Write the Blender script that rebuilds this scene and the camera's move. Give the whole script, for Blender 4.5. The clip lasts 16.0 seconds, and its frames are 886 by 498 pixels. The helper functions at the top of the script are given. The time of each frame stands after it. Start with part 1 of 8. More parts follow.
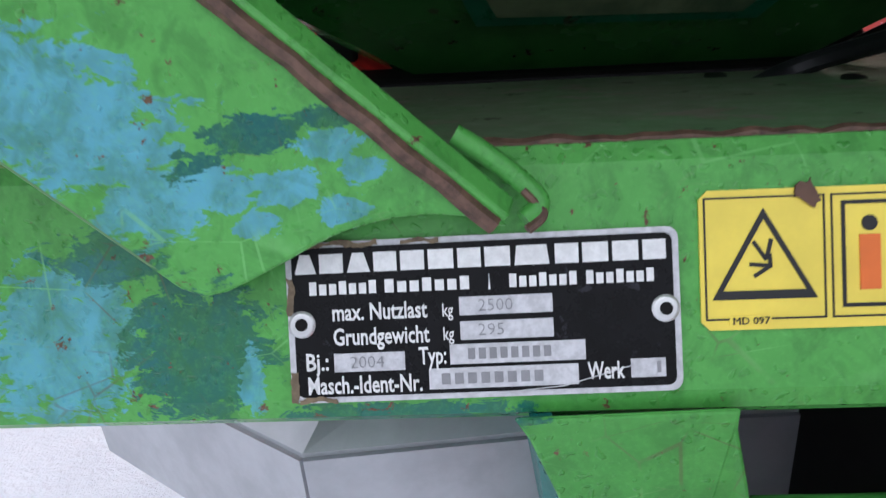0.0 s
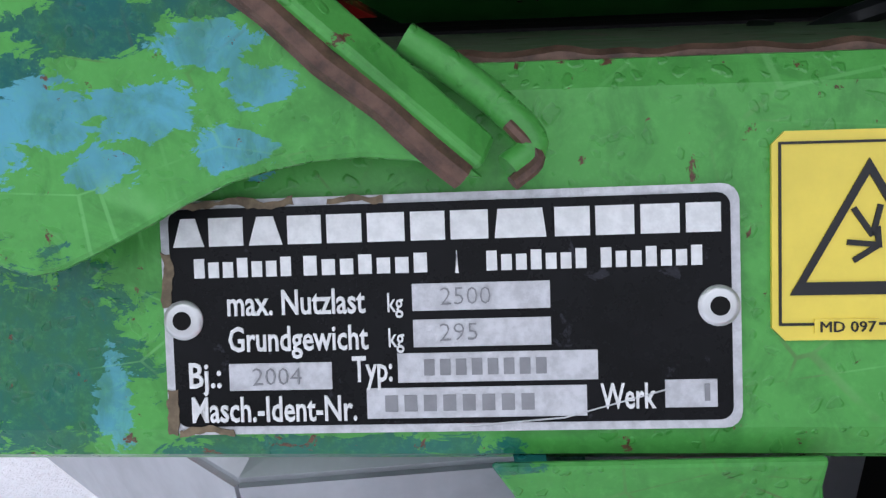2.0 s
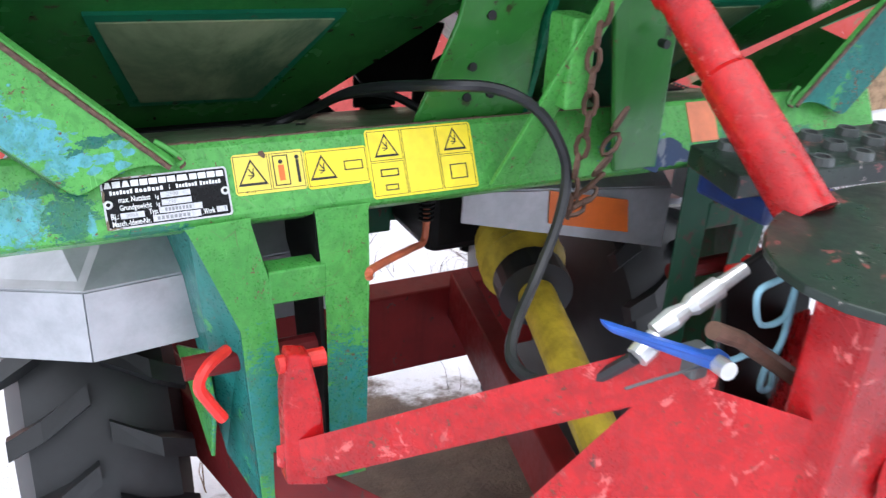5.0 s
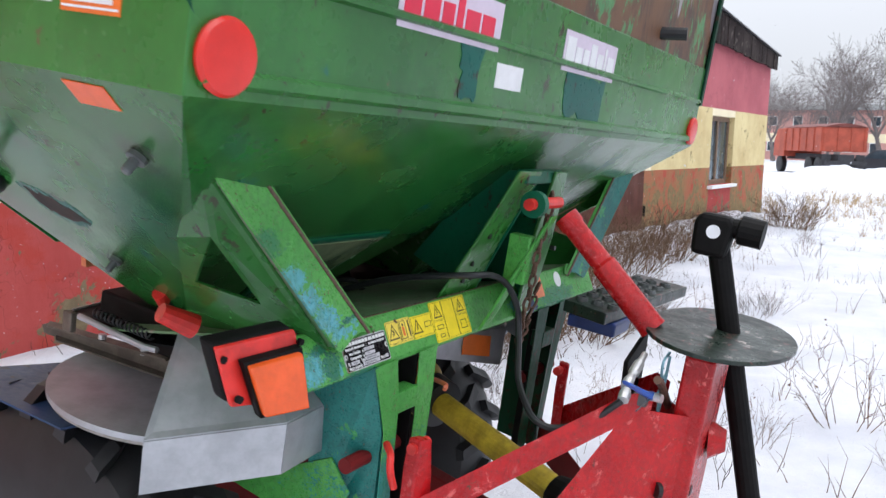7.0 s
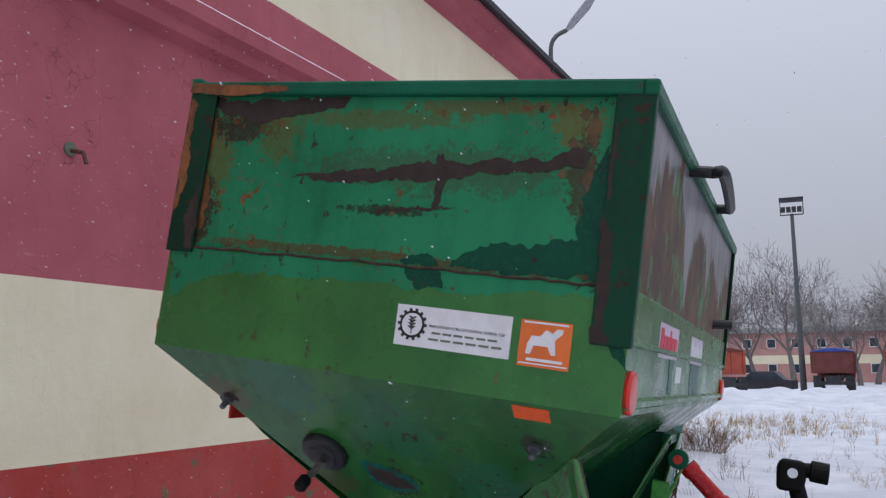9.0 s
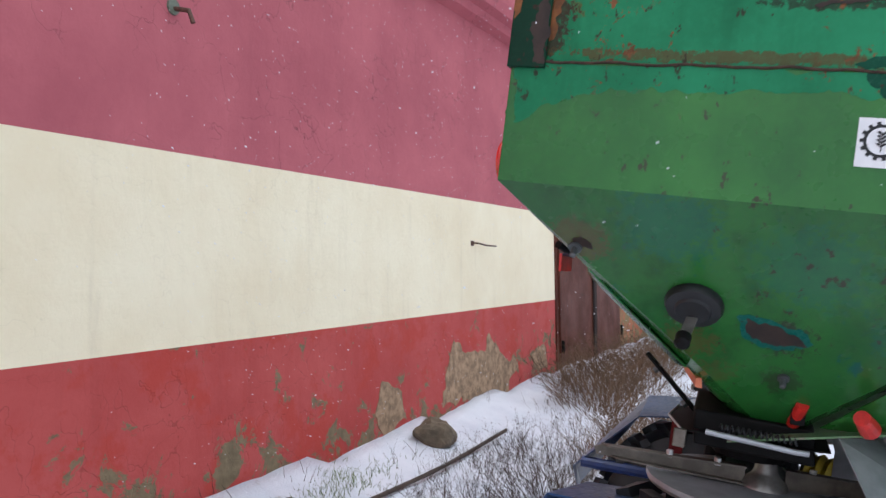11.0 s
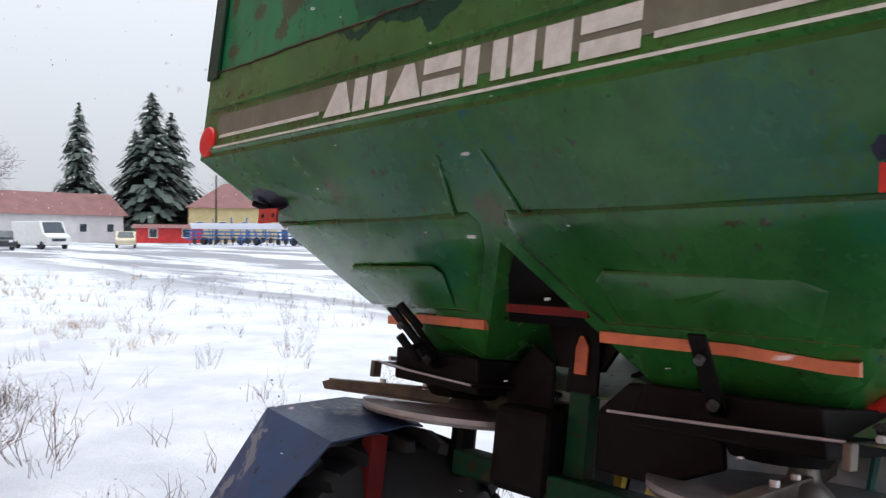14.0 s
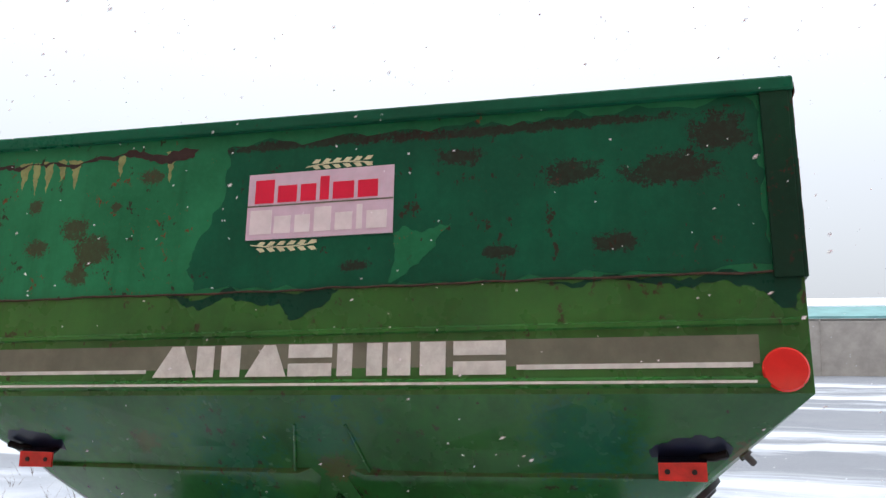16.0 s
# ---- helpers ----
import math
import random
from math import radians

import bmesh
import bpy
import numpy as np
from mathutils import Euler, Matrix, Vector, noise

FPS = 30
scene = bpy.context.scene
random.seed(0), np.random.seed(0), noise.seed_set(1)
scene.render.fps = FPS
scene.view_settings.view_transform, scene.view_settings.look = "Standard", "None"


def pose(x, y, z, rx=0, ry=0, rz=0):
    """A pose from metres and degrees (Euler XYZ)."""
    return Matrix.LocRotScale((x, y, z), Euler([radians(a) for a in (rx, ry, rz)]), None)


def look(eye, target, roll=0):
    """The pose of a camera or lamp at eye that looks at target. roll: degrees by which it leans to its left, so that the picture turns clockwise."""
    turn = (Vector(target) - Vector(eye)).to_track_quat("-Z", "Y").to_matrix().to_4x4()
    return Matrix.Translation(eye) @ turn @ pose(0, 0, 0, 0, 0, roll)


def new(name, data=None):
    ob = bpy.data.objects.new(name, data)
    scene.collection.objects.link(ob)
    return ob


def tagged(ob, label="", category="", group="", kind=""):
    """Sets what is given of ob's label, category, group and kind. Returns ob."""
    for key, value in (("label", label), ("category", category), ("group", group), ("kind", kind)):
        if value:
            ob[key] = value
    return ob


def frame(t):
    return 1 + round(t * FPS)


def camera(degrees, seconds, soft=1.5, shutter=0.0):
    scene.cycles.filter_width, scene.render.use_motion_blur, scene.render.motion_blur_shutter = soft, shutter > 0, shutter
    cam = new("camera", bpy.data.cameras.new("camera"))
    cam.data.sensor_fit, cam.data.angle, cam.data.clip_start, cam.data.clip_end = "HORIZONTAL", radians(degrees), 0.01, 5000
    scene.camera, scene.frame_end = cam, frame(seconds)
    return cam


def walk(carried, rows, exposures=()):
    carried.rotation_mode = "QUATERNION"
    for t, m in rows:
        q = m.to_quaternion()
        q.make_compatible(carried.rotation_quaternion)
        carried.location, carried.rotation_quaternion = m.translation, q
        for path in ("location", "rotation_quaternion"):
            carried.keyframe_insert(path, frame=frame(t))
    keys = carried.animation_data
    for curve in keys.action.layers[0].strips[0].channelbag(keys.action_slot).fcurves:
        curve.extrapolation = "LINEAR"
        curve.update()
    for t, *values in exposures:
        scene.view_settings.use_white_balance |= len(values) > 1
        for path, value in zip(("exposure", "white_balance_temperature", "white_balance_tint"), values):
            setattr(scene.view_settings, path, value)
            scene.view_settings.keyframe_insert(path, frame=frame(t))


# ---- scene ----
cam = camera(56.8, 16.0, soft=1.3, shutter=0.2)
# the machine leans a little: its own axes against true up
TILT = Matrix(((0.99980, 0.00278, 0.01960, 0), (0.0, 0.99007, -0.14059, 0), (-0.01980, 0.14056, 0.98987, 0), (0, 0, 0, 1)))
# seconds, eye, target, roll, on the machine's axes
PATH = [
    (0, (-0.4975, -0.5536, 1.3377), (-0.6032, 1.1790, 0.3442), -3.78),
    (0.5, (-0.4911, -0.4904, 1.2913), (-0.6561, 1.1788, 0.2021), -5.37),
    (1, (-0.4894, -0.4753, 1.2837), (-0.6293, 1.2316, 0.2508), -3.99),
    (1.5, (-0.4866, -0.4721, 1.2825), (-0.6171, 1.2400, 0.2570), -3.46),
    (2, (-0.4866, -0.4747, 1.2853), (-0.6250, 1.2420, 0.2685), -3.43),
    (2.5, (-0.4849, -0.4731, 1.2893), (-0.6456, 1.2285, 0.2507), -3.94),
    (3, (-0.4784, -0.4792, 1.3032), (-0.6553, 1.2081, 0.2441), -4.01),
    (3.5, (-0.4748, -0.4981, 1.3070), (-0.5707, 1.1970, 0.2500), -2.55),
    (4, (-0.4840, -0.7327, 1.3918), (-0.2763, 0.9897, 0.3968), -0.35),
    (4.5, (-0.512, -1.02, 1.502), (0.072, 0.659, 0.586), 2.3),
    (5, (-0.618, -1.224, 1.536), (0.218, 0.379, 0.681), 3.5),
    (5.2, (-0.688, -1.282, 1.559), (0.273, 0.263, 0.73), 4.3),
    (7.3, (-1.918, -1.101, 1.687), (-0.16, -0.188, 1.413), 9.0),
    (7.5, (-2.032, -1.075, 1.704), (-0.275, -0.132, 1.54), 8.9),
    (8, (-2.275, -1.01, 1.743), (-0.542, -0.013, 1.78), 8.5),
    (8.5, (-2.501, -0.847, 1.748), (-0.732, 0.07, 1.918), 7.2),
    (9, (-2.732, -0.744, 1.726), (-0.92, 0.073, 1.943), 7.6),
    (9.5, (-2.92, -0.67, 1.695), (-1.161, 0.273, 1.825), 7.4),
    (9.7, (-2.965, -0.61, 1.678), (-1.247, 0.41, 1.756), 7.2),
    (11.8, (-2.446, 0.707, 1.369), (-0.467, 0.983, 1.276), 8.3),
    (12, (-2.351, 0.811, 1.352), (-0.355, 0.915, 1.274), 8.2),
    (12.5, (-2.0492, 1.0265, 1.3084), (-0.0624, 0.8085, 1.2371), 7.1),
    (13, (-1.8585, 1.2317, 1.3388), (0.0199, 0.5486, 1.4108), 7.25),
    (13.5, (-1.5911, 1.535, 1.271), (0.072, 0.4386, 1.4485), 7.2),
    (14, (-1.220, 1.754, 1.216), (0.295, 0.460, 1.393), 5.9),
    (14.5, (-0.981, 2.042, 1.239), (0.267, 0.505, 1.520), 5.0),
    (15, (-0.872, 2.308, 1.440), (0.049, 0.556, 1.720), 3.5),
    (15.5, (-0.905, 2.465, 1.430), (-0.254, 0.623, 1.857), 2.4),
    (16, (-0.806, 2.566, 1.490), (-0.300, 0.695, 1.975), 0.9),
]
EXPOSURE = [(0, 0.5, 6150, 12), (1, 0.44, 6150, 12), (2.5, 0.44, 6100, 12), (3.5, 0.54, 6100, 12), (4, 0.72, 6150, 11), (4.5, 1.05, 6200, 10), (5, 1.25, 6200, 10), (5.2, 1.2, 6200, 10), (7.3, 0.5, 6350, 10), (7.5, 0.5, 6350, 10), (8, 0.45, 6350, 9), (9, -0.42, 6050, 14), (9.5, -0.1, 5900, 13), (9.7, -0.05, 5900, 13), (11.8, 0.45, 6150, 9), (12.5, 0.45, 6250, 9), (13, 0.36, 6350, 9), (13.5, 0.26, 6350, 9), (14, 0.34, 6350, 9), (14.5, 0.40, 6300, 8), (15, 1.15, 6250, 7), (15.5, 1.15, 6250, 7), (16, 0.48, 6300, 8)]
walk(cam, [(t, TILT @ look(eye, target, roll)) for t, eye, target, roll in PATH], EXPOSURE)

# ---- sky and sun: snowfall under a closed cloud cover ----
world = bpy.data.worlds.new("overcast")
scene.world = world
world.use_nodes = True
wn = world.node_tree
sky = wn.nodes.new("ShaderNodeTexSky")
sky.sky_type, sky.sun_disc = "NISHITA", False
sky.sun_elevation, sky.sun_rotation = radians(80), radians(243)
sky.dust_density, sky.ozone_density = 4.0, 1.0
dim = wn.nodes.new("ShaderNodeVectorMath")
dim.operation = "SCALE"
dim.inputs["Scale"].default_value = 0.10
cloud = wn.nodes.new("ShaderNodeMixRGB")
cloud.inputs[0].default_value = 0.88
cloud.inputs[2].default_value = (0.80, 0.82, 0.87, 1)
wn.links.new(sky.outputs[0], dim.inputs[0])
wn.links.new(dim.outputs[0], cloud.inputs[1])
# a closed cloud cover is brighter overhead than at the horizon
height = wn.nodes.new("ShaderNodeSeparateXYZ")
wn.links.new(wn.nodes.new("ShaderNodeTexCoord").outputs["Generated"], height.inputs[0])
rise = wn.nodes.new("ShaderNodeMapRange")
rise.inputs["To Min"].default_value, rise.inputs["To Max"].default_value = 0.66, 1.80
wn.links.new(height.outputs[2], rise.inputs["Value"])
lift = wn.nodes.new("ShaderNodeVectorMath")
lift.operation = "SCALE"
wn.links.new(cloud.outputs[0], lift.inputs[0])
wn.links.new(rise.outputs[0], lift.inputs["Scale"])
wn.links.new(lift.outputs[0], wn.nodes["Background"].inputs[0])
wn.nodes["Background"].inputs[1].default_value = 1.0
sun = new("sun", bpy.data.lights.new("sun", "SUN"))
sun.data.energy, sun.data.angle, sun.data.color = 0.8, radians(60), (1.0, 0.97, 0.93)
sun.matrix_basis = look((0, 0, 30), (2.0, 1.0, 10))


# ---- materials ----
def lin(r, g, b):
    return tuple((v / 255 / 12.92) if v <= 10 else ((v / 255 + 0.055) / 1.055) ** 2.4 for v in (r, g, b)) + (1,)


class Mat:
    def __init__(self, name, rough=0.5, metal=0.0):
        self.m = bpy.data.materials.new(name)
        self.m.use_nodes = True
        self.t = self.m.node_tree
        self.b = self.t.nodes["Principled BSDF"]
        self.b.inputs["Roughness"].default_value = rough
        self.b.inputs["Metallic"].default_value = metal
        self.co = self.t.nodes.new("ShaderNodeTexCoord").outputs["Object"]

    def node(self, kind, **sockets):
        n = self.t.nodes.new(kind)
        for k, v in sockets.items():
            self.put(n.inputs[k.replace("_", " ")], v)
        return n

    def put(self, socket, v):
        if isinstance(v, bpy.types.NodeSocket):
            self.t.links.new(v, socket)
        else:
            socket.default_value = v

    def space(self, scale=(1, 1, 1), loc=(0, 0, 0)):
        n = self.t.nodes.new("ShaderNodeMapping")
        self.put(n.inputs["Vector"], self.co)
        n.inputs["Scale"].default_value, n.inputs["Location"].default_value = scale, loc
        return n.outputs[0]

    def noise(self, scale, detail=4.0, rough=0.6, vec=None, warp=0.0):
        n = self.node("ShaderNodeTexNoise", Scale=scale, Detail=detail, Roughness=rough, Distortion=warp)
        self.put(n.inputs["Vector"], self.co if vec is None else vec)
        return n.outputs["Fac"]

    def cells(self, scale, feature="DISTANCE_TO_EDGE", vec=None):
        n = self.t.nodes.new("ShaderNodeTexVoronoi")
        n.feature = feature
        n.inputs["Scale"].default_value = scale
        self.put(n.inputs["Vector"], self.co if vec is None else vec)
        return n.outputs["Distance"]

    def band(self, fac, lo, hi):
        n = self.t.nodes.new("ShaderNodeMapRange")
        n.interpolation_type = "SMOOTHSTEP"
        self.put(n.inputs["Value"], fac)
        n.inputs["From Min"].default_value, n.inputs["From Max"].default_value = lo, hi
        return n.outputs[0]

    def calc(self, op, a, b):
        n = self.t.nodes.new("ShaderNodeMath")
        n.operation = op
        self.put(n.inputs[0], a)
        self.put(n.inputs[1], b)
        return n.outputs[0]

    def mix(self, fac, a, b):
        n = self.t.nodes.new("ShaderNodeMixRGB")
        self.put(n.inputs[0], fac)
        self.put(n.inputs[1], a)
        self.put(n.inputs[2], b)
        return n.outputs[0]

    def done(self, colour, rough=None, bump=None, strength=0.2, dist=0.002, metal=None):
        self.put(self.b.inputs["Base Color"], colour)
        if rough is not None:
            self.put(self.b.inputs["Roughness"], rough)
        if metal is not None:
            self.put(self.b.inputs["Metallic"], metal)
        if bump is not None:
            n = self.node("ShaderNodeBump", Strength=strength, Distance=dist, Height=bump)
            self.put(self.b.inputs["Normal"], n.outputs[0])
        return self.m


def paint(name, main, shade, patch=None, patch_at=0.62, rust=0.0, rust_colour=(78, 58, 44), rough=0.38, streak=0.3, size=1.0, scratch=0.0, spots=(), close=False, spec=None):
    """Sprayed paint: two tones, a second coat showing in patches, rust spots, rain streaks, worn gloss."""
    spec = spec or (0.38 if close else 0.16)
    k = Mat(name, rough)
    big = k.noise(2.2 / size, 5, 0.62)
    c = k.mix(k.band(big, 0.35, 0.68), main, shade)
    run = k.noise(16, 3, 0.6, k.space((1, 1, 0.06)))
    c = k.mix(k.calc("MULTIPLY", k.band(run, 0.45, 0.8), streak), c, tuple(v * 0.55 for v in shade[:3]) + (1,))
    if patch:
        p = k.noise(5.5 / size, 7, 0.7, k.space((1, 1, 1), (3.7, 1.2, 8.8)), 0.4)
        c = k.mix(k.band(p, patch_at, patch_at + 0.03), c, patch)
    fine = k.noise(60, 5, 0.7)
    for x, y, z, r, col, much in spots:
        n = k.t.nodes.new("ShaderNodeVectorMath")
        n.operation = "LENGTH"
        rx, ry, rz = r if isinstance(r, tuple) else (r, r, r)
        k.put(n.inputs[0], k.space((1 / rx, 1 / ry, 1 / rz), (-x / rx, -y / ry, -z / rz)))
        if close:
            # long slanting flakes with clean torn edges
            rag = k.calc("ADD", n.outputs["Value"], k.calc("MULTIPLY", k.noise(40, 5, 0.62, k.space((0.7, 0.7, 1.25)), 0.8), 1.2))
            rag = k.calc("ADD", rag, k.calc("MULTIPLY", k.noise(125, 8, 0.72, k.space((0.8, 1.0, 1.5)), 0.6), 2.6))
            c = k.mix(k.calc("MULTIPLY", k.band(rag, 2.76, 2.71), much), c, k.mix(k.band(k.noise(60, 4, 0.6), 0.35, 0.7), col, tuple(v * 0.72 for v in col[:3]) + (1,)))
            continue
        rag = k.calc("ADD", n.outputs["Value"], k.calc("MULTIPLY", k.noise(38, 10, 0.82), 3.2))
        rag = k.calc("ADD", rag, k.calc("MULTIPLY", k.noise(120, 6, 0.75), 1.1))
        c = k.mix(k.calc("MULTIPLY", k.band(rag, 2.88, 2.82), much), c, col)
    c = k.mix(k.calc("MULTIPLY", k.band(fine, 0.4, 0.75), 0.10), c, tuple(min(1, v * 1.7 + 0.01) for v in main[:3]) + (1,))
    if scratch:
        s = k.noise(9, 2, 0.5, k.space((30, 30, 2.5)), 1.5)
        c = k.mix(k.calc("MULTIPLY", k.band(s, 0.69, 0.73), scratch), c, lin(150, 190, 80))
    if rust:
        r = k.noise(26, 9, 0.75, k.space((1, 1, 1), (9, 4, 2)), 0.3)
        r = k.calc("ADD", r, k.calc("MULTIPLY", k.calc("SUBTRACT", k.noise(3.1, 4, 0.6, k.space((1, 1, 1), (5, 5, 7))), 0.5), 0.45))
        c = k.mix(k.band(r, 0.74 - rust, 0.78 - rust), c, k.mix(k.band(fine, 0.3, 0.7), lin(*rust_colour), lin(*(min(255, int(v * 1.5)) for v in rust_colour))))
    if not close:
        # small chips down to rusty steel, thicker in some places
        chip = k.calc("ADD", k.noise(34, 5, 0.65, k.space((1, 1, 0.7), (2, 6, 1))), k.calc("MULTIPLY", k.calc("SUBTRACT", k.noise(2.6, 3, 0.6, k.space((1, 1, 1), (1, 8, 3))), 0.5), 0.30))
        c = k.mix(k.calc("MULTIPLY", k.band(chip, 0.645, 0.675), 0.85), c, lin(52, 40, 32))
    gloss = k.calc("ADD", k.calc("MULTIPLY", k.band(k.calc("ADD", fine, big), 0.75, 1.25), 0.22), rough - 0.08)
    k.b.inputs["Specular IOR Level"].default_value = spec
    if not close:
        if spec >= 0.5:
            sleek = k.calc("ADD", k.calc("MULTIPLY", k.band(k.noise(7, 4, 0.6), 0.35, 0.7), 0.16), rough - 0.04)
            return k.done(c, sleek, k.noise(3.5, 2, 0.4), 0.05, 0.006)
        return k.done(c, gloss, k.calc("ADD", k.calc("MULTIPLY", fine, 0.4), k.calc("MULTIPLY", k.noise(5, 2, 0.5), 1.2)), 0.06, 0.004)
    # close to: mottled tone, chips to the primer, crossing scratches, standing water drops
    tiny = k.noise(420, 5, 0.7)
    mott = k.noise(75, 5, 0.65, k.space((1, 1, 0.7)), 0.6)
    c = k.mix(k.calc("MULTIPLY", k.band(mott, 0.42, 0.64), 0.45), c, tuple(v * 0.62 for v in shade[:3]) + (1,))
    c = k.mix(k.calc("MULTIPLY", k.band(tiny, 0.45, 0.75), 0.18), c, tuple(min(1, v * 1.5 + 0.03) for v in main[:3]) + (1,))
    worn = k.band(k.noise(13, 4, 0.6, k.space((1, 1, 1), (2, 6, 1))), 0.46, 0.62)
    line = k.cells(17, "DISTANCE_TO_EDGE", k.space((1.4, 0.4, 1), (1, 2, 3)))
    line2 = k.cells(23, "DISTANCE_TO_EDGE", k.space((0.7, 0.4, 1.5), (4, 2, 9)))
    cut = k.calc("MULTIPLY", k.calc("MAXIMUM", k.band(line, 0.012, 0.004), k.band(line2, 0.010, 0.003)), k.calc("MULTIPLY", worn, k.band(k.noise(40, 3, 0.6), 0.42, 0.56)))
    c = k.mix(k.calc("MULTIPLY", cut, 0.45), c, k.mix(k.band(k.noise(9, 2, 0.5), 0.45, 0.55), tuple(min(1, v * 1.35 + 0.09) for v in main[:3]) + (1,), lin(92, 66, 58)))
    chip = k.noise(115, 7, 0.72, k.space((1, 1, 1), (3, 8, 4)), 0.4)
    chip = k.calc("ADD", chip, k.calc("MULTIPLY", k.calc("SUBTRACT", k.noise(14, 3, 0.5, k.space((1, 1, 1), (1, 4, 4))), 0.5), 0.3))
    c = k.mix(k.band(chip, 0.632, 0.647), c, k.mix(k.band(tiny, 0.4, 0.6), lin(84, 56, 42), lin(112, 80, 62)))
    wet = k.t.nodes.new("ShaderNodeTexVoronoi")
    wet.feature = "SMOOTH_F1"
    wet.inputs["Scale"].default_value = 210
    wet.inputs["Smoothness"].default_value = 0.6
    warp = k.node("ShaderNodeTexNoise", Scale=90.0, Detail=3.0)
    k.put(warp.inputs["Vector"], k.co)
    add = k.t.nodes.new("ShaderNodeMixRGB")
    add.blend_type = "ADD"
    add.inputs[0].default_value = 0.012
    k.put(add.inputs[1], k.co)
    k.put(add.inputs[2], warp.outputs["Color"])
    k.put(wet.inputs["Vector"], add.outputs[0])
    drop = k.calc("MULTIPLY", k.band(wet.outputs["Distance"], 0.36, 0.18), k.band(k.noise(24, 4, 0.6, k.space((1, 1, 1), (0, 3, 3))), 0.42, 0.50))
    # the drops' dark tint stands in for their reflections and for wet paint
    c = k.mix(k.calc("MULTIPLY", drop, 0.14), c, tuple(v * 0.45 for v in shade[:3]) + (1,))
    return k.done(c, k.calc("SUBTRACT", gloss, k.calc("MULTIPLY", drop, gloss)), k.calc("ADD", k.calc("ADD", k.calc("MULTIPLY", tiny, 0.18), k.calc("MULTIPLY", drop, 0.5)), k.calc("MULTIPLY", k.band(chip, 0.632, 0.647), -0.5)), 0.45, 0.0012)


def plain(name, c, rough=0.5, metal=0.0, vary=0.25, scale=18.0, bump=0.1, spec=0.5):
    k = Mat(name, rough, metal)
    k.b.inputs["Specular IOR Level"].default_value = spec
    n = k.noise(scale, 6, 0.65)
    dark = tuple(v * (1 - vary) for v in c[:3]) + (1,)
    light = tuple(min(1, v * (1 + vary)) for v in c[:3]) + (1,)
    return k.done(k.mix(k.band(n, 0.3, 0.7), dark, light), None, n, bump, 0.002)


GREEN = paint("hopper green paint", lin(54, 118, 50), lin(36, 94, 40), lin(22, 98, 80), 0.68, 0.06, rough=0.26, spec=0.5)
RUST_SPOTS = tuple((x, 0.745, z, (w * 1.0, 0.3, h * 1.0), lin(70, 50, 40), 0.75) for x, z, w, h in (
    (0.72, 2.07, 0.06, 0.05), (0.66, 2.0, 0.07, 0.06), (0.84, 2.02, 0.05, 0.03), (0.70, 1.94, 0.045, 0.04), (0.86, 2.14, 0.03, 0.03), (1.0, 2.1, 0.03, 0.08), (0.6, 2.12, 0.02, 0.02), (0.98, 1.93, 0.05, 0.03), (0.50, 2.2, 0.05, 0.03), (0.12, 1.98, 0.05, 0.02), (0.04, 2.05, 0.03, 0.02))) + tuple((-1.094, y, z, (0.3, h * 1.4, v * 1.4), c, m) for y, z, h, v, c, m in (
    (0.66, 2.10, 0.05, 0.12, lin(92, 82, 38), 0.7), (0.58, 2.19, 0.10, 0.04, lin(50, 36, 30), 0.9), (0.48, 2.17, 0.06, 0.06, lin(92, 82, 38), 0.6), (0.68, 1.97, 0.04, 0.08, lin(56, 38, 30), 0.9), (-0.28, 2.21, 0.05, 0.05, lin(104, 88, 36), 0.7), (-0.30, 2.10, 0.03, 0.10, lin(66, 42, 30), 0.8),
    (-0.34, 1.93, 0.04, 0.06, lin(34, 28, 26), 0.9), (0.20, 2.215, 0.22, 0.022, lin(92, 82, 40), 0.6), (-0.08, 2.245, 0.20, 0.018, lin(96, 80, 40), 0.7), (0.30, 1.895, 0.32, 0.012, lin(84, 66, 38), 0.8), (-0.10, 1.89, 0.22, 0.012, lin(84, 66, 38), 0.8), (0.02, 2.10, 0.30, 0.05, lin(70, 54, 36), 0.45), (0.15, 2.0, 0.10, 0.012, lin(40, 34, 28), 0.8)))
TEAL_C, RUST_C, DARK_C = lin(16, 94, 84), lin(92, 62, 40), lin(40, 34, 30)
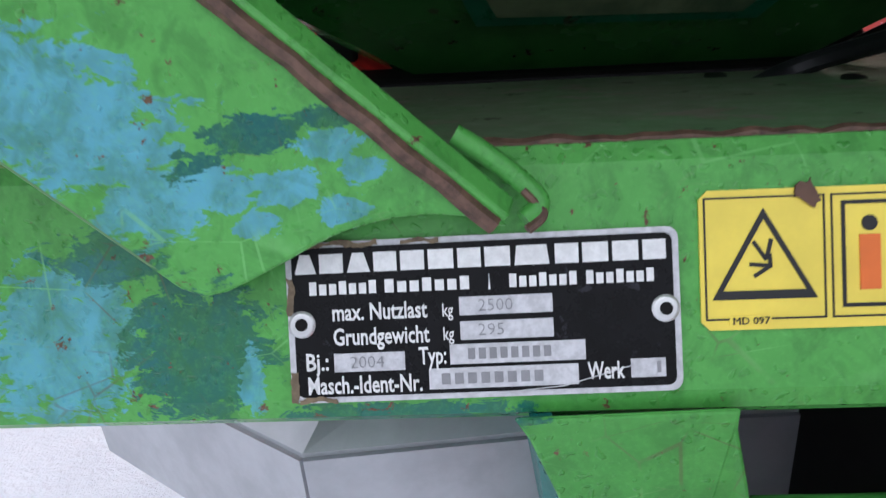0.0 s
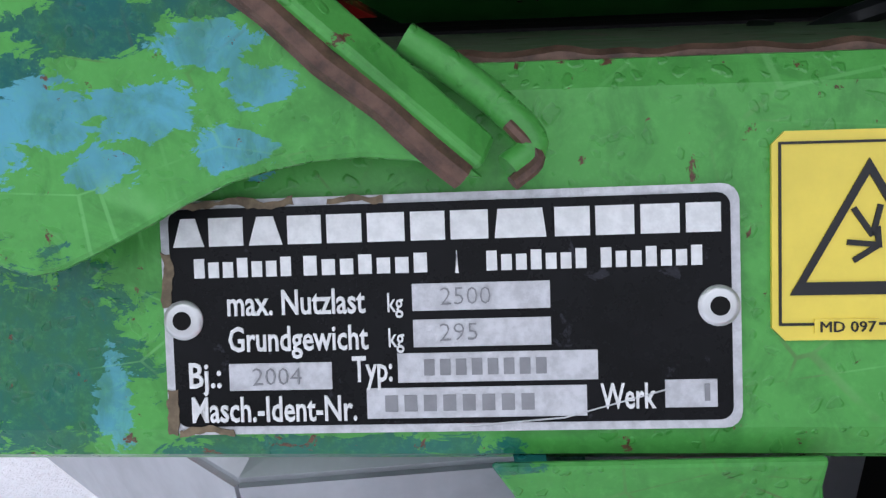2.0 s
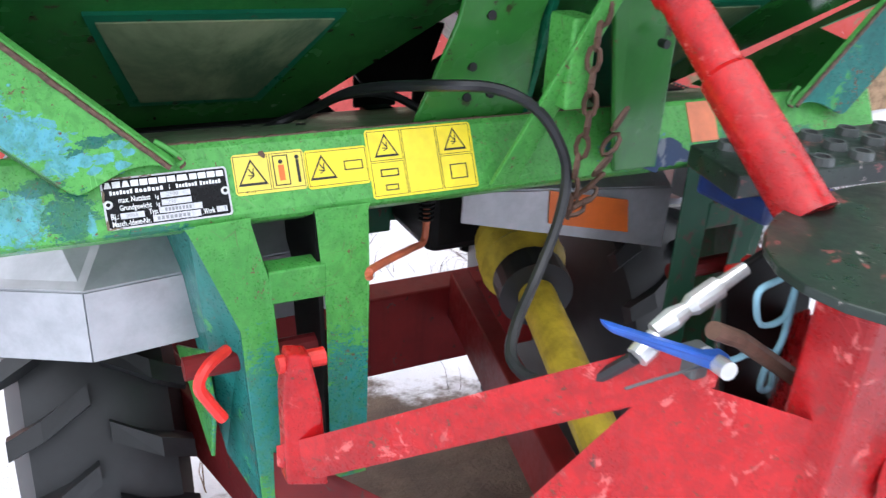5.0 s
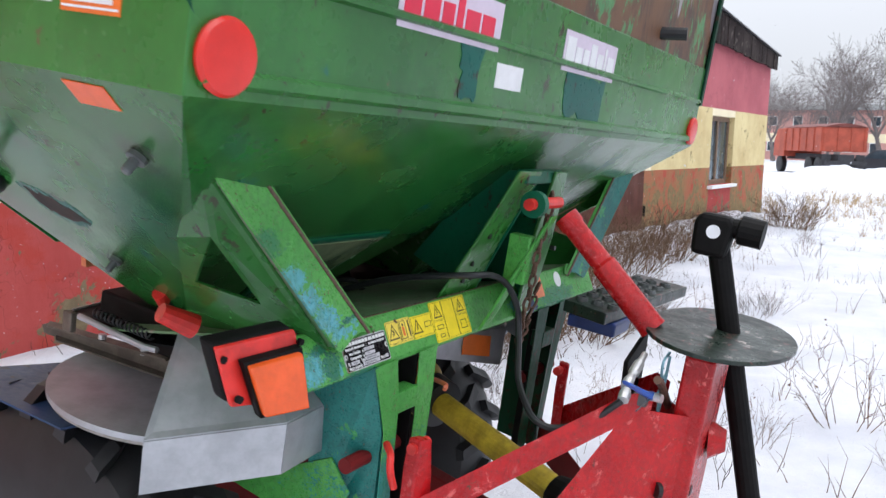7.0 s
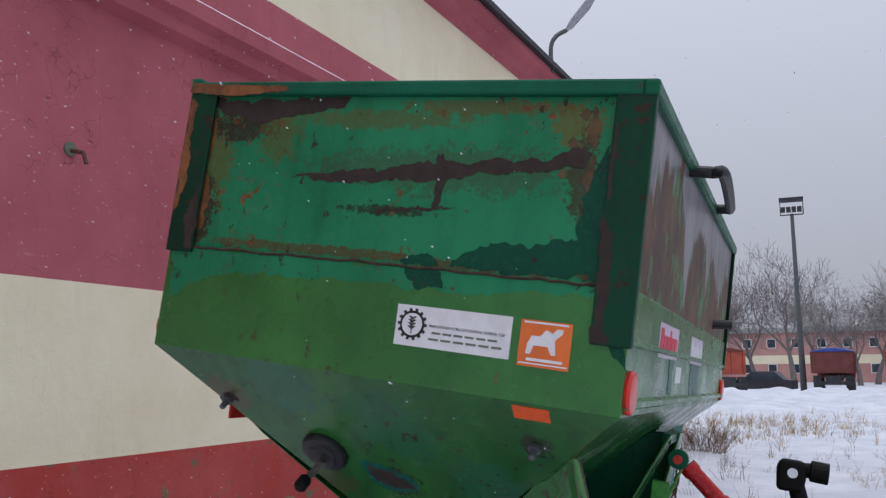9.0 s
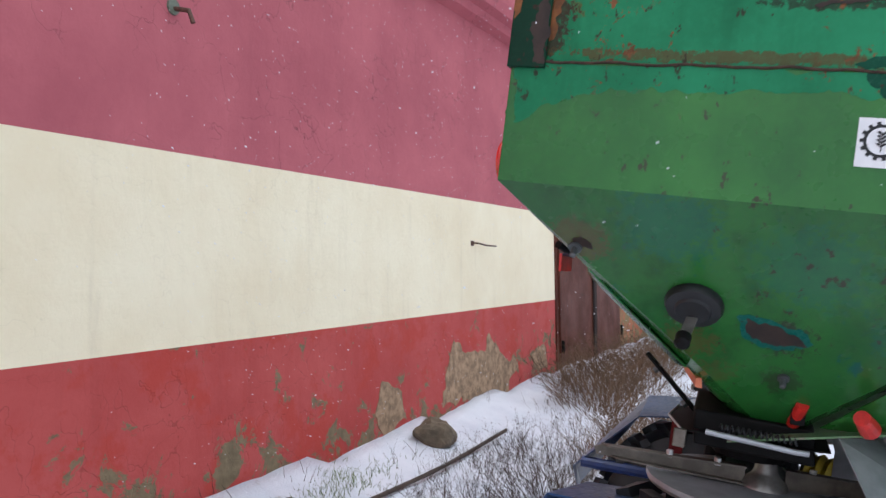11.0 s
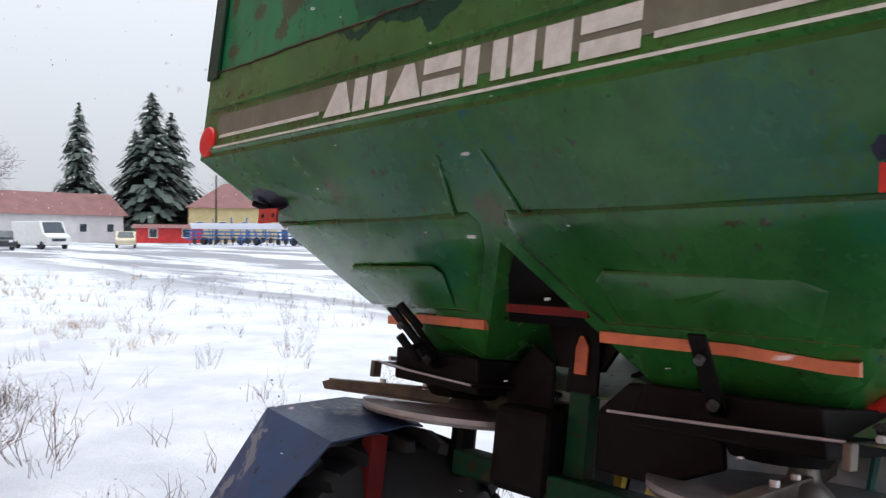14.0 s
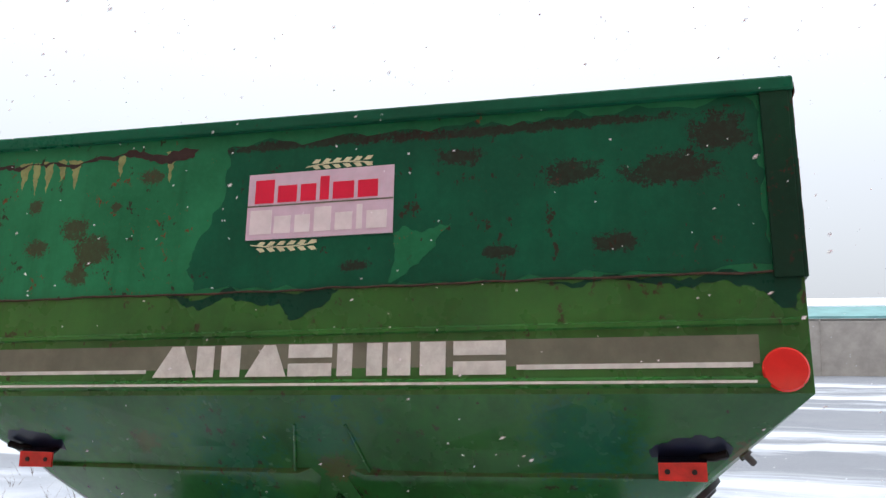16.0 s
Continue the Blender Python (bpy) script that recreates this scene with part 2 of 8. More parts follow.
GREEN_LOW = paint("lower hopper green paint", lin(45, 107, 46), lin(29, 85, 38), lin(15, 88, 77), 0.62, 0.06, rough=0.20, spec=0.5, streak=0.6, spots=(
    (-0.99, 0.59, 1.51, 0.09, RUST_C, 0.56), (-0.93, 0.66, 1.47, 0.06, RUST_C, 0.49), (-1.04, 0.40, 1.56, 0.14, TEAL_C, 0.44), (-0.98, 0.12, 1.50, 0.16, TEAL_C, 0.33), (-0.86, -0.1, 1.40, 0.13, TEAL_C, 0.33),
    (-0.84, 0.16, 1.33, 0.09, DARK_C, 0.85), (-0.80, 0.36, 1.29, 0.10, RUST_C, 0.49), (-0.70, 0.15, 1.25, 0.06, DARK_C, 0.6), (-0.72, 0.30, 1.22, 0.08, RUST_C, 0.35), (-1.0, -0.24, 1.52, 0.05, DARK_C, 0.7),
    (0.27, 0.66, 1.52, 0.17, TEAL_C, 0.39), (0.0, 0.68, 1.53, 0.11, TEAL_C, 0.41), (-0.62, 0.66, 1.53, 0.16, TEAL_C, 0.44), (-0.80, 0.58, 1.43, 0.12, TEAL_C, 0.33), (0.22, 0.54, 1.35, 0.14, TEAL_C, 0.28), (-0.02, 0.60, 1.46, 0.06, RUST_C, 0.42), (0.7, 0.68, 1.55, 0.12, TEAL_C, 0.28),
    (0.5, 0.66, 1.50, 0.05, RUST_C, 0.4)))
GREEN_TOP = paint("repainted extension green", lin(43, 131, 89), lin(31, 108, 71), lin(70, 116, 74), 0.72, 0.12, (84, 54, 34), 0.36, 0.4, spots=RUST_SPOTS)
GREEN_DARK = paint("dark green repaint", lin(22, 100, 72), lin(16, 80, 57), None, 0.72, 0.08, (56, 38, 32), 0.34, 0.3, spots=tuple((x, 0.745, z, (w, 0.3, h), lin(44, 34, 32), 0.8) for x, z, w, h in ((-0.62, 2.13, 0.09, 0.04), (-0.84, 2.12, 0.13, 0.05), (-0.35, 2.19, 0.08, 0.03), (-0.72, 1.96, 0.07, 0.03), (-0.5, 2.25, 0.5, 0.018), (0.0, 2.26, 0.4, 0.02), (-0.95, 2.20, 0.08, 0.06), (-0.10, 1.93, 0.05, 0.02), (-0.45, 1.95, 0.06, 0.02))))
SEA, SKYB = lin(20, 96, 92), lin(92, 168, 186)
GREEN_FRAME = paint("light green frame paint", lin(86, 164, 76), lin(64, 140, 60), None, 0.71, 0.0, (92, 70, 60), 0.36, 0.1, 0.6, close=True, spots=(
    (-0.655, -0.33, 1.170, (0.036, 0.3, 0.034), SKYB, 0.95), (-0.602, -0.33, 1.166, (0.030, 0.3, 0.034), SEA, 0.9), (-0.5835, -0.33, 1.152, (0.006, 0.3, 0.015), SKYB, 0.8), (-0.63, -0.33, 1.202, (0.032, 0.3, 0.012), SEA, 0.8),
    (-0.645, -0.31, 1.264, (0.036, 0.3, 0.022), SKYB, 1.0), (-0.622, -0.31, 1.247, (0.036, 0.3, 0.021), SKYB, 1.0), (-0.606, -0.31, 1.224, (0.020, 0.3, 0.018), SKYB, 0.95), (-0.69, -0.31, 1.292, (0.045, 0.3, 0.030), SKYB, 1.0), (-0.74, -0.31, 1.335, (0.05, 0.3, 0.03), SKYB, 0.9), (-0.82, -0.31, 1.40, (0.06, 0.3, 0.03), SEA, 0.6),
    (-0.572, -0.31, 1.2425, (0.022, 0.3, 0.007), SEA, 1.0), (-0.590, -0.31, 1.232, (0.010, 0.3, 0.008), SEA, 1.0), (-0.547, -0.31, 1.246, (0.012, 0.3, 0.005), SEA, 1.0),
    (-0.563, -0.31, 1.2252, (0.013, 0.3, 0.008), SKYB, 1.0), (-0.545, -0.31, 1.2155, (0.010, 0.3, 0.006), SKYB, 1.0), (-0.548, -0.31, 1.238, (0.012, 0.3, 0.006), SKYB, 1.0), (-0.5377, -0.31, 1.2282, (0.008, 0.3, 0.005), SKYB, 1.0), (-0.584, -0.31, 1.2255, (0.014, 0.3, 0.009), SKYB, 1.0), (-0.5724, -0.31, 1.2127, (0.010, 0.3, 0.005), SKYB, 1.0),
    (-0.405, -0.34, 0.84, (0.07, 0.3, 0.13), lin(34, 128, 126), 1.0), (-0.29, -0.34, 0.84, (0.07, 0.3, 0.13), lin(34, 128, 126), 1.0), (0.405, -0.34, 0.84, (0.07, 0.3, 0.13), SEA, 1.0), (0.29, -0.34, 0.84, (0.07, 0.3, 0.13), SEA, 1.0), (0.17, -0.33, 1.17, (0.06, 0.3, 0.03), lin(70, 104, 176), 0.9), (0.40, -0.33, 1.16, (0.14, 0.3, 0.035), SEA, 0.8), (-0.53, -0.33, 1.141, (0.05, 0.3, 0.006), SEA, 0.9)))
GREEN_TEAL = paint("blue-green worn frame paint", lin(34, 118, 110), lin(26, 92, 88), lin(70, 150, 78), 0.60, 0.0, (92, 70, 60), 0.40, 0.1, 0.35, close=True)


def rusted_front():
    """Rust-brown sheet with green left in places and a grey frozen glaze running down from the rim."""
    k = Mat("rusted green sheet with ice glaze", 0.55)
    c = k.mix(k.band(k.noise(9, 8, 0.75, k.space((1, 1, 0.45)), 0.4), 0.42, 0.60), lin(104, 70, 44), lin(70, 46, 34))
    c = k.mix(k.band(k.noise(5, 9, 0.75, k.space((1, 1, 0.5), (3, 1, 2)), 0.3), 0.51, 0.56), c, k.mix(k.band(k.noise(30, 5, 0.7), 0.3, 0.7), lin(60, 122, 72), lin(84, 138, 86)))
    sep = k.t.nodes.new("ShaderNodeSeparateXYZ")
    k.put(sep.inputs[0], k.co)
    runs = k.calc("ADD", k.calc("MULTIPLY", k.noise(4.2, 5, 0.62, k.space((1, 1, 0.10))), 1.05), k.calc("MULTIPLY", k.noise(22, 6, 0.7, k.space((1, 1, 0.25))), 0.16))
    ice = k.band(k.calc("ADD", sep.outputs[2], runs), 2.70, 2.73)
    grey = k.mix(k.band(k.noise(11, 6, 0.7, k.space((1, 1, 0.3))), 0.35, 0.7), lin(146, 142, 148), lin(98, 94, 98))
    c = k.mix(k.calc("MULTIPLY", ice, 0.92), c, grey)
    return k.done(c, k.calc("SUBTRACT", 0.55, k.calc("MULTIPLY", ice, 0.2)), k.noise(60, 6, 0.7), 0.15, 0.002)


RUST_FRONT = rusted_front()
# dark paint of the posts; on the right legs it paints shade
GREEN_POST_AND_SHADE = paint("dark green of posts and shaded legs", lin(17, 66, 44), lin(12, 48, 33), None, 0.72, 0.16, (44, 31, 25), 0.4, 0.4)
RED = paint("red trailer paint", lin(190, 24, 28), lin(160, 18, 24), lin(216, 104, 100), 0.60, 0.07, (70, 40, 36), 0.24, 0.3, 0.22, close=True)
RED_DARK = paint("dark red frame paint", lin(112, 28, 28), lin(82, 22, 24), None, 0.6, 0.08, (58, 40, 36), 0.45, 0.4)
NAVY = plain("navy blue paint", lin(16, 26, 48), 0.35, 0, 0.3, 14)
RED_PART = plain("red bracket paint", lin(206, 44, 38), 0.4)
TAPE = plain("orange strip", lin(214, 122, 84), 0.45, 0, 0.15)
REFLECTOR = plain("red reflector plastic", lin(214, 44, 36), 0.25, 0, 0.08)
ORANGE = plain("orange lamp plastic", lin(232, 92, 34), 0.25, 0, 0.12)
ORANGE_DECAL = plain("orange decal film", lin(226, 112, 42), 0.4, 0, 0.1)
YELLOW = plain("yellow decal film", lin(238, 214, 84), 0.35, 0, 0.08, 30)
YELLOW_LIVE = plain("bright yellow decal film", lin(244, 220, 40), 0.35, 0, 0.08, 30)
WHITE = plain("white film", lin(222, 222, 224), 0.4, 0, 0.07, 24)
LILAC = plain("pale lilac film", lin(206, 192, 208), 0.4, 0, 0.06, 24)
LETTER = plain("weathered white lettering", lin(206, 214, 208), 0.45, 0, 0.14, 30)
LETTER_RED = plain("red lettering film", lin(214, 30, 66), 0.4, 0, 0.06)
STRIPE_GREY = plain("grey stripe film", lin(104, 112, 96), 0.45, 0, 0.2, 10)
INK = plain("black print", lin(22, 22, 24), 0.45, 0, 0.2)
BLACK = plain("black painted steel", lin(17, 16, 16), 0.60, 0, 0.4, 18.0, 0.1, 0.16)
RUBBER = plain("wet black rubber", lin(27, 28, 30), 0.48, 0, 0.35, 12, 0.1, 0.5)
HOSE = plain("black hose rubber", lin(30, 31, 34), 0.45, 0, 0.3)
BLUE = paint("blue mudguard paint", lin(46, 68, 104), lin(56, 64, 82), lin(112, 118, 128), 0.6, 0.06, (70, 56, 50), 0.36, 0.3)
GALV = plain("galvanised sheet", lin(176, 178, 182), 0.42, 0.55, 0.14, 14)
GALV_DARK = plain("dull zinc sheet", lin(96, 100, 100), 0.45, 0.5, 0.25, 9)
STEEL = plain("worn disc steel", lin(150, 146, 140), 0.4, 0.7, 0.3, 20)
STEEL_BROWN = plain("dirty vane steel", lin(112, 104, 94), 0.5, 0.4, 0.3, 16)
RIVET = plain("zinc rivet", lin(206, 206, 206), 0.3, 0.6, 0.1)
CHAIN = plain("rusty chain steel", lin(96, 72, 60), 0.6, 0.4, 0.3, 50)
PTO_YELLOW = plain("yellow guard plastic", lin(176, 152, 44), 0.5, 0, 0.4, 14)
BLUE_PART = plain("blue handle paint", lin(36, 84, 168), 0.4, 0, 0.25)
ROPE = plain("pale blue cord", lin(132, 176, 192), 0.8, 0, 0.2)
COPPER = plain("orange painted lever", lin(198, 104, 70), 0.45, 0, 0.25)


def window_plastic():
    k = Mat("cloudy window plastic", 0.22)
    n = k.noise(4, 6, 0.7, k.space((1, 1, 0.5)), 0.6)
    return k.done(k.mix(k.band(n, 0.35, 0.7), lin(66, 88, 66), lin(120, 130, 100)), None, n, 0.05)


SIGHT = window_plastic()


# ---- building blocks ----
def part(name, bm, material, parent=None, label="", bevel=0.0, smooth=False):
    """Links a bmesh as one mesh object, under a thing or a part."""
    if bevel:
        bmesh.ops.recalc_face_normals(bm, faces=bm.faces)
        bm.normal_update()
        edges = [e for e in bm.edges if len(e.link_faces) == 2 and e.calc_face_angle(0) > 0.5]
        bmesh.ops.bevel(bm, geom=edges, offset=bevel, segments=2, profile=0.5, affect="EDGES", clamp_overlap=True)
    bmesh.ops.recalc_face_normals(bm, faces=bm.faces)
    me = bpy.data.meshes.new(name)
    bm.to_mesh(me)
    bm.free()
    me.materials.append(material)
    if smooth:
        me.shade_smooth()
        me.set_sharp_from_angle(angle=radians(35))
    ob = new(name, me)
    ob.parent = parent
    if label:
        tagged(ob, label)
    return ob


def thing(name, label, category, m=None, group="", kind=""):
    ob = tagged(new(name), label, category, group, kind)
    ob.empty_display_size = 0.1
    if m is not None:
        ob.matrix_basis = m
    return ob


def box(x0, x1, y0, y1, z0, z1, bm=None):
    bm = bm or bmesh.new()
    v = [bm.verts.new((x, y, z)) for z in (z0, z1) for x, y in ((x0, y0), (x1, y0), (x1, y1), (x0, y1))]
    for q in ((3, 2, 1, 0), (4, 5, 6, 7), (0, 1, 5, 4), (1, 2, 6, 5), (2, 3, 7, 6), (3, 0, 4, 7)):
        bm.faces.new([v[i] for i in q])
    return bm


def slab(points, depth, bm=None):
    """A flat polygon given by its corners, thickened by the vector depth."""
    bm = bm or bmesh.new()
    d = Vector(depth)
    a = [bm.verts.new(Vector(p)) for p in points]
    b = [bm.verts.new(Vector(p) + d) for p in points]
    n = len(a)
    bm.faces.new(a[::-1])
    bm.faces.new(b)
    for i in range(n):
        bm.faces.new((a[i], a[(i + 1) % n], b[(i + 1) % n], b[i]))
    return bm


def rings(rows, bm=None, caps=True, closed=True):
    """Skins rows of points, ring to ring."""
    bm = bm or bmesh.new()
    vs = [[bm.verts.new(p) for p in row] for row in rows]
    n = len(vs[0])
    for a, b in zip(vs, vs[1:]):
        for i in range(n if closed else n - 1):
            bm.faces.new((a[i], a[(i + 1) % n], b[(i + 1) % n], b[i]))
    if caps and closed:
        bm.faces.new(vs[0][::-1])
        bm.faces.new(vs[-1])
    return bm


def tube(path, r, n=8, bm=None, r_end=None):
    """A round bar or hose along points."""
    path = [Vector(p) for p in path]
    rows, side = [], None
    for i, p in enumerate(path):
        d = (path[min(i + 1, len(path) - 1)] - path[max(i - 1, 0)]).normalized()
        side = d.orthogonal().normalized() if side is None else (side - d * side.dot(d)).normalized()
        up = d.cross(side)
        rr = r if r_end is None else r + (r_end - r) * i / (len(path) - 1)
        rows.append([p + rr * (math.cos(a) * side + math.sin(a) * up) for a in (2 * math.pi * k / n for k in range(n))])
    return rings(rows, bm)


def curve(points, steps=8):
    """A smooth line through points."""
    p = [Vector(q) for q in points]
    p = [2 * p[0] - p[1]] + p + [2 * p[-1] - p[-2]]
    out = []
    for i in range(1, len(p) - 2):
        for k in range(steps):
            t = k / steps
            a, b, c, d = p[i - 1 : i + 3]
            out.append(0.5 * (2 * b + (c - a) * t + (2 * a - 5 * b + 4 * c - d) * t * t + (3 * b - a - 3 * c + d) * t**3))
    return out + [p[-2]]


def turned(profile, p0, p1, n=24, bm=None):
    """A body of revolution about the line p0 to p1: profile rows of (share along, radius)."""
    p0, p1 = Vector(p0), Vector(p1)
    d = p1 - p0
    side = d.orthogonal().normalized()
    up = d.normalized().cross(side)
    rows = [[p0 + d * s + r * (math.cos(a) * side + math.sin(a) * up) for a in (2 * math.pi * k / n for k in range(n))] for s, r in profile]
    return rings(rows, bm)


def rod(p0, p1, r, n=12, bm=None):
    return turned(((0, r), (1, r)), p0, p1, n, bm)


def writing(text, size, m, material, parent, name="writing", depth=0.0003, width=None, weight=0.0):
    """Letters as a mesh of their own, lying in the plane of m."""
    cu = bpy.data.curves.new("letters", "FONT")
    cu.body, cu.size, cu.extrude, cu.resolution_u, cu.offset = text, size, depth, 2, weight
    tmp = bpy.data.objects.new("letters", cu)
    scene.collection.objects.link(tmp)
    me = bpy.data.meshes.new_from_object(tmp.evaluated_get(bpy.context.evaluated_depsgraph_get()))
    bpy.data.objects.remove(tmp)
    bpy.data.curves.remove(cu)
    xs = [v.co.x for v in me.vertices]
    s = width / (max(xs) - min(xs)) if width else 1.0
    me.transform(m @ Matrix.Diagonal((s, 1, 1, 1)))
    me.materials.clear()
    me.materials.append(material)
    ob = new(name, me)
    ob.parent = parent
    return ob


# ---- ground ----
WA = radians(-4.0)
WALL_AT = Vector((0.90, 3.057, 0))
WALL_RUN = Vector((math.cos(WA), math.sin(WA), 0))
WALL_OUT = Vector((math.sin(WA), -math.cos(WA), 0))
WALL = Matrix.Translation(WALL_AT) @ Matrix.Rotation(WA, 4, "Z")


def land(x, y):
    """Height of the snow."""
    far = math.hypot(x, y)
    z = 0.05 * (noise.noise((x * 0.5, y * 0.5, 0)) + 0.5 * noise.noise((x * 1.7, y * 1.7, 3))) + 0.012 * noise.noise((x * 6, y * 6, 1))
    v = (Vector((x, y, 0)) - WALL_AT).dot(-WALL_OUT)
    u = (Vector((x, y, 0)) - WALL_AT).dot(WALL_RUN)
    if -2 < u < 17.5 and v < 0:
        z += 0.30 * math.exp(v / 0.6) * min(1, (17.5 - u) / 3)
    heap = math.exp(-(((x - 41) / 3.5) ** 2) - (((y + 0.5) / 6.5) ** 2)) * (0.75 + 0.6 * noise.noise((x * 0.8, y * 0.8, 5)))
    heap += math.exp(-(((x - 36) / 3.0) ** 2) - (((y - 2.0) / 3.0) ** 2)) * (0.5 + 0.5 * noise.noise((x * 0.9, y * 0.9, 9)))
    return z * (1 if far < 30 else 30 / far) + max(0, heap)


def snow_field():
    k = Mat("snow", 0.6)
    base = k.mix(k.band(k.noise(0.9, 6, 0.65), 0.3, 0.75), lin(222, 226, 233), lin(190, 196, 207))
    n = k.noise(7, 8, 0.72, None, 0.3)
    # thin places: dead grass and frozen mud showing
    thin = k.band(k.calc("ADD", k.calc("MULTIPLY", k.noise(1.1, 6, 0.7), 0.6), k.calc("MULTIPLY", n, 0.4)), 0.60, 0.66)
    c = k.mix(k.calc("MULTIPLY", thin, 0.55), base, lin(122, 110, 98))
    # wet vehicle tracks across the open yard
    flat = k.noise(0.20, 6, 0.62, k.space((0.35, 1.6, 1)), 0.5)
    sep = k.t.nodes.new("ShaderNodeSeparateXYZ")
    k.put(sep.inputs[0], k.co)
    yard = k.band(k.calc("SUBTRACT", k.calc("MULTIPLY", sep.outputs[1], -1.0), k.calc("MULTIPLY", sep.outputs[0], 0.05)), 3.0, 9.0)
    c = k.mix(k.calc("MULTIPLY", k.calc("MULTIPLY", k.band(flat, 0.44, 0.55), yard), 0.85), c, lin(112, 114, 120))
    # trodden soil under the machine
    spot = k.t.nodes.new("ShaderNodeVectorMath")
    spot.operation = "LENGTH"
    k.put(spot.inputs[0], k.space((0.95, 0.8, 0), (-0.25, -0.10, 0)))
    soil = k.band(k.calc("ADD", spot.outputs["Value"], k.calc("MULTIPLY", k.noise(3, 6, 0.7), 0.9)), 1.15, 1.0)
    c = k.mix(soil, c, k.mix(k.band(n, 0.3, 0.7), lin(92, 80, 68), lin(58, 50, 44)))
    return k.done(c, None, k.calc("ADD", n, k.noise(40, 4, 0.7)), 0.6, 0.03)


SNOW = snow_field()


def ground():
    t = np.linspace(-1, 1, 221)
    axis = np.sign(t) * (9 * np.abs(t) + 700 * np.abs(t) ** 7)
    xs, ys = axis + 4.0, axis
    verts = [(x, y, land(x, y)) for y in ys for x in xs]
    n = len(xs)
    faces = [(j * n + i, j * n + i + 1, (j + 1) * n + i + 1, (j + 1) * n + i) for j in range(n - 1) for i in range(n - 1)]
    me = bpy.data.meshes.new("ground")
    me.from_pydata(verts, [], faces)
    me.materials.append(SNOW)
    me.shade_smooth()
    return tagged(new("ground", me), "snow-covered rough yard with frozen mud showing through", "ground", kind="structure")


ground()


# ---- the workshop building beside the machine ----
def plaster(name, main, shade, under, peel, crack=0.6, low=False):
    k = Mat(name, 0.85)
    c = k.mix(k.band(k.noise(0.9, 6, 0.65), 0.3, 0.72), main, shade)
    c = k.mix(k.calc("MULTIPLY", k.band(k.noise(5, 5, 0.7, k.space((1, 1, 0.12))), 0.52, 0.8), 0.35), c, tuple(v * 0.7 for v in shade[:3]) + (1,))
    vec = k.space((1, 1, 1))
    wob = k.node("ShaderNodeTexNoise", Scale=2.0, Detail=4.0)
    k.put(wob.inputs["Vector"], k.co)
    add = k.t.nodes.new("ShaderNodeVectorMath")
    add.operation = "ADD"
    k.put(add.inputs[0], vec)
    k.put(add.inputs[1], wob.outputs["Color"])
    edge = k.cells(3.2, vec=add.outputs[0])
    line = k.calc("MULTIPLY", k.calc("MULTIPLY", k.band(edge, 0.014, 0.0), k.band(k.noise(1.3, 3, 0.6, k.space((1, 1, 1), (4, 4, 1))), 0.40, 0.58)), crack)
    c = k.mix(line, c, tuple(v * 0.45 for v in shade[:3]) + (1,))
    sep = k.t.nodes.new("ShaderNodeSeparateXYZ")
    k.put(sep.inputs[0], k.co)
    fl = k.noise(3.4, 8, 0.72, k.space((1, 1, 1), (2, 0, 5)), 0.5)
    if low:
        fl = k.calc("ADD", fl, k.calc("MULTIPLY", k.band(sep.outputs[2], 1.0, 0.1), 0.10))
        c = k.mix(k.calc("MULTIPLY", k.band(k.noise(1.7, 7, 0.7, k.space((1, 1, 1), (7, 0, 1))), 0.5, 0.6), 0.75), c, lin(176, 58, 46))
    c = k.mix(k.band(fl, peel, peel + 0.03), c, k.mix(k.band(k.noise(12, 6, 0.7), 0.3, 0.7), under, tuple(v * 0.6 for v in under[:3]) + (1,)))
    h = k.calc("ADD", k.calc("MULTIPLY", line, -1.0), k.calc("MULTIPLY", k.noise(14, 7, 0.7), 0.8))
    return k.done(c, None, h, 0.35, 0.02)


ROSE = plaster("rose-red painted plaster", lin(190, 102, 110), lin(168, 84, 94), lin(166, 134, 116), 0.72, 0.7)
CREAM = plaster("cream painted plaster", lin(246, 236, 206), lin(236, 222, 188), lin(176, 164, 128), 0.78, 0.10)
PLINTH = plaster("peeling red plinth plaster", lin(188, 84, 80), lin(170, 62, 58), lin(132, 116, 88), 0.60, 0.5, True)
CREAM_WORN = plaster("stained cream plaster", lin(228, 212, 160), lin(200, 176, 124), lin(150, 128, 86), 0.60, 0.3, False)
PLINTH_WORN = plaster("flaking ochre and red plinth", lin(168, 92, 66), lin(150, 112, 72), lin(142, 120, 80), 0.52, 0.5, True)
DOOR_BROWN = paint("brown door paint", lin(100, 58, 46), lin(82, 46, 38), lin(70, 44, 38), 0.64, 0.03, (52, 38, 34), 0.5, 0.5)
FASCIA = paint("weathered dark boards", lin(62, 54, 52), lin(44, 38, 38), lin(96, 88, 84), 0.60, 0.0, rough=0.8, streak=0.8, spec=0.1)
GLASS_DARK = plain("dull window glass", lin(70, 84, 90), 0.12, 0, 0.3, 3)
FRAME_WOOD = plain("old window wood", lin(120, 98, 80), 0.7, 0, 0.3, 20)
SNOW_CAP = plain("settled snow", lin(242, 244, 250), 0.6, 0, 0.04, 9)
ROOF_DARK = plain("dark roofing sheet", lin(58, 56, 60), 0.7, 0, 0.3, 5)

wall = thing("wall_workshop", "long plastered workshop wall in rose, cream and peeling red bands", "wall", WALL, kind="structure")
D0, D1, DTOP, TURN, END = 6.5, 9.62, 2.97, 9.95, 16.9


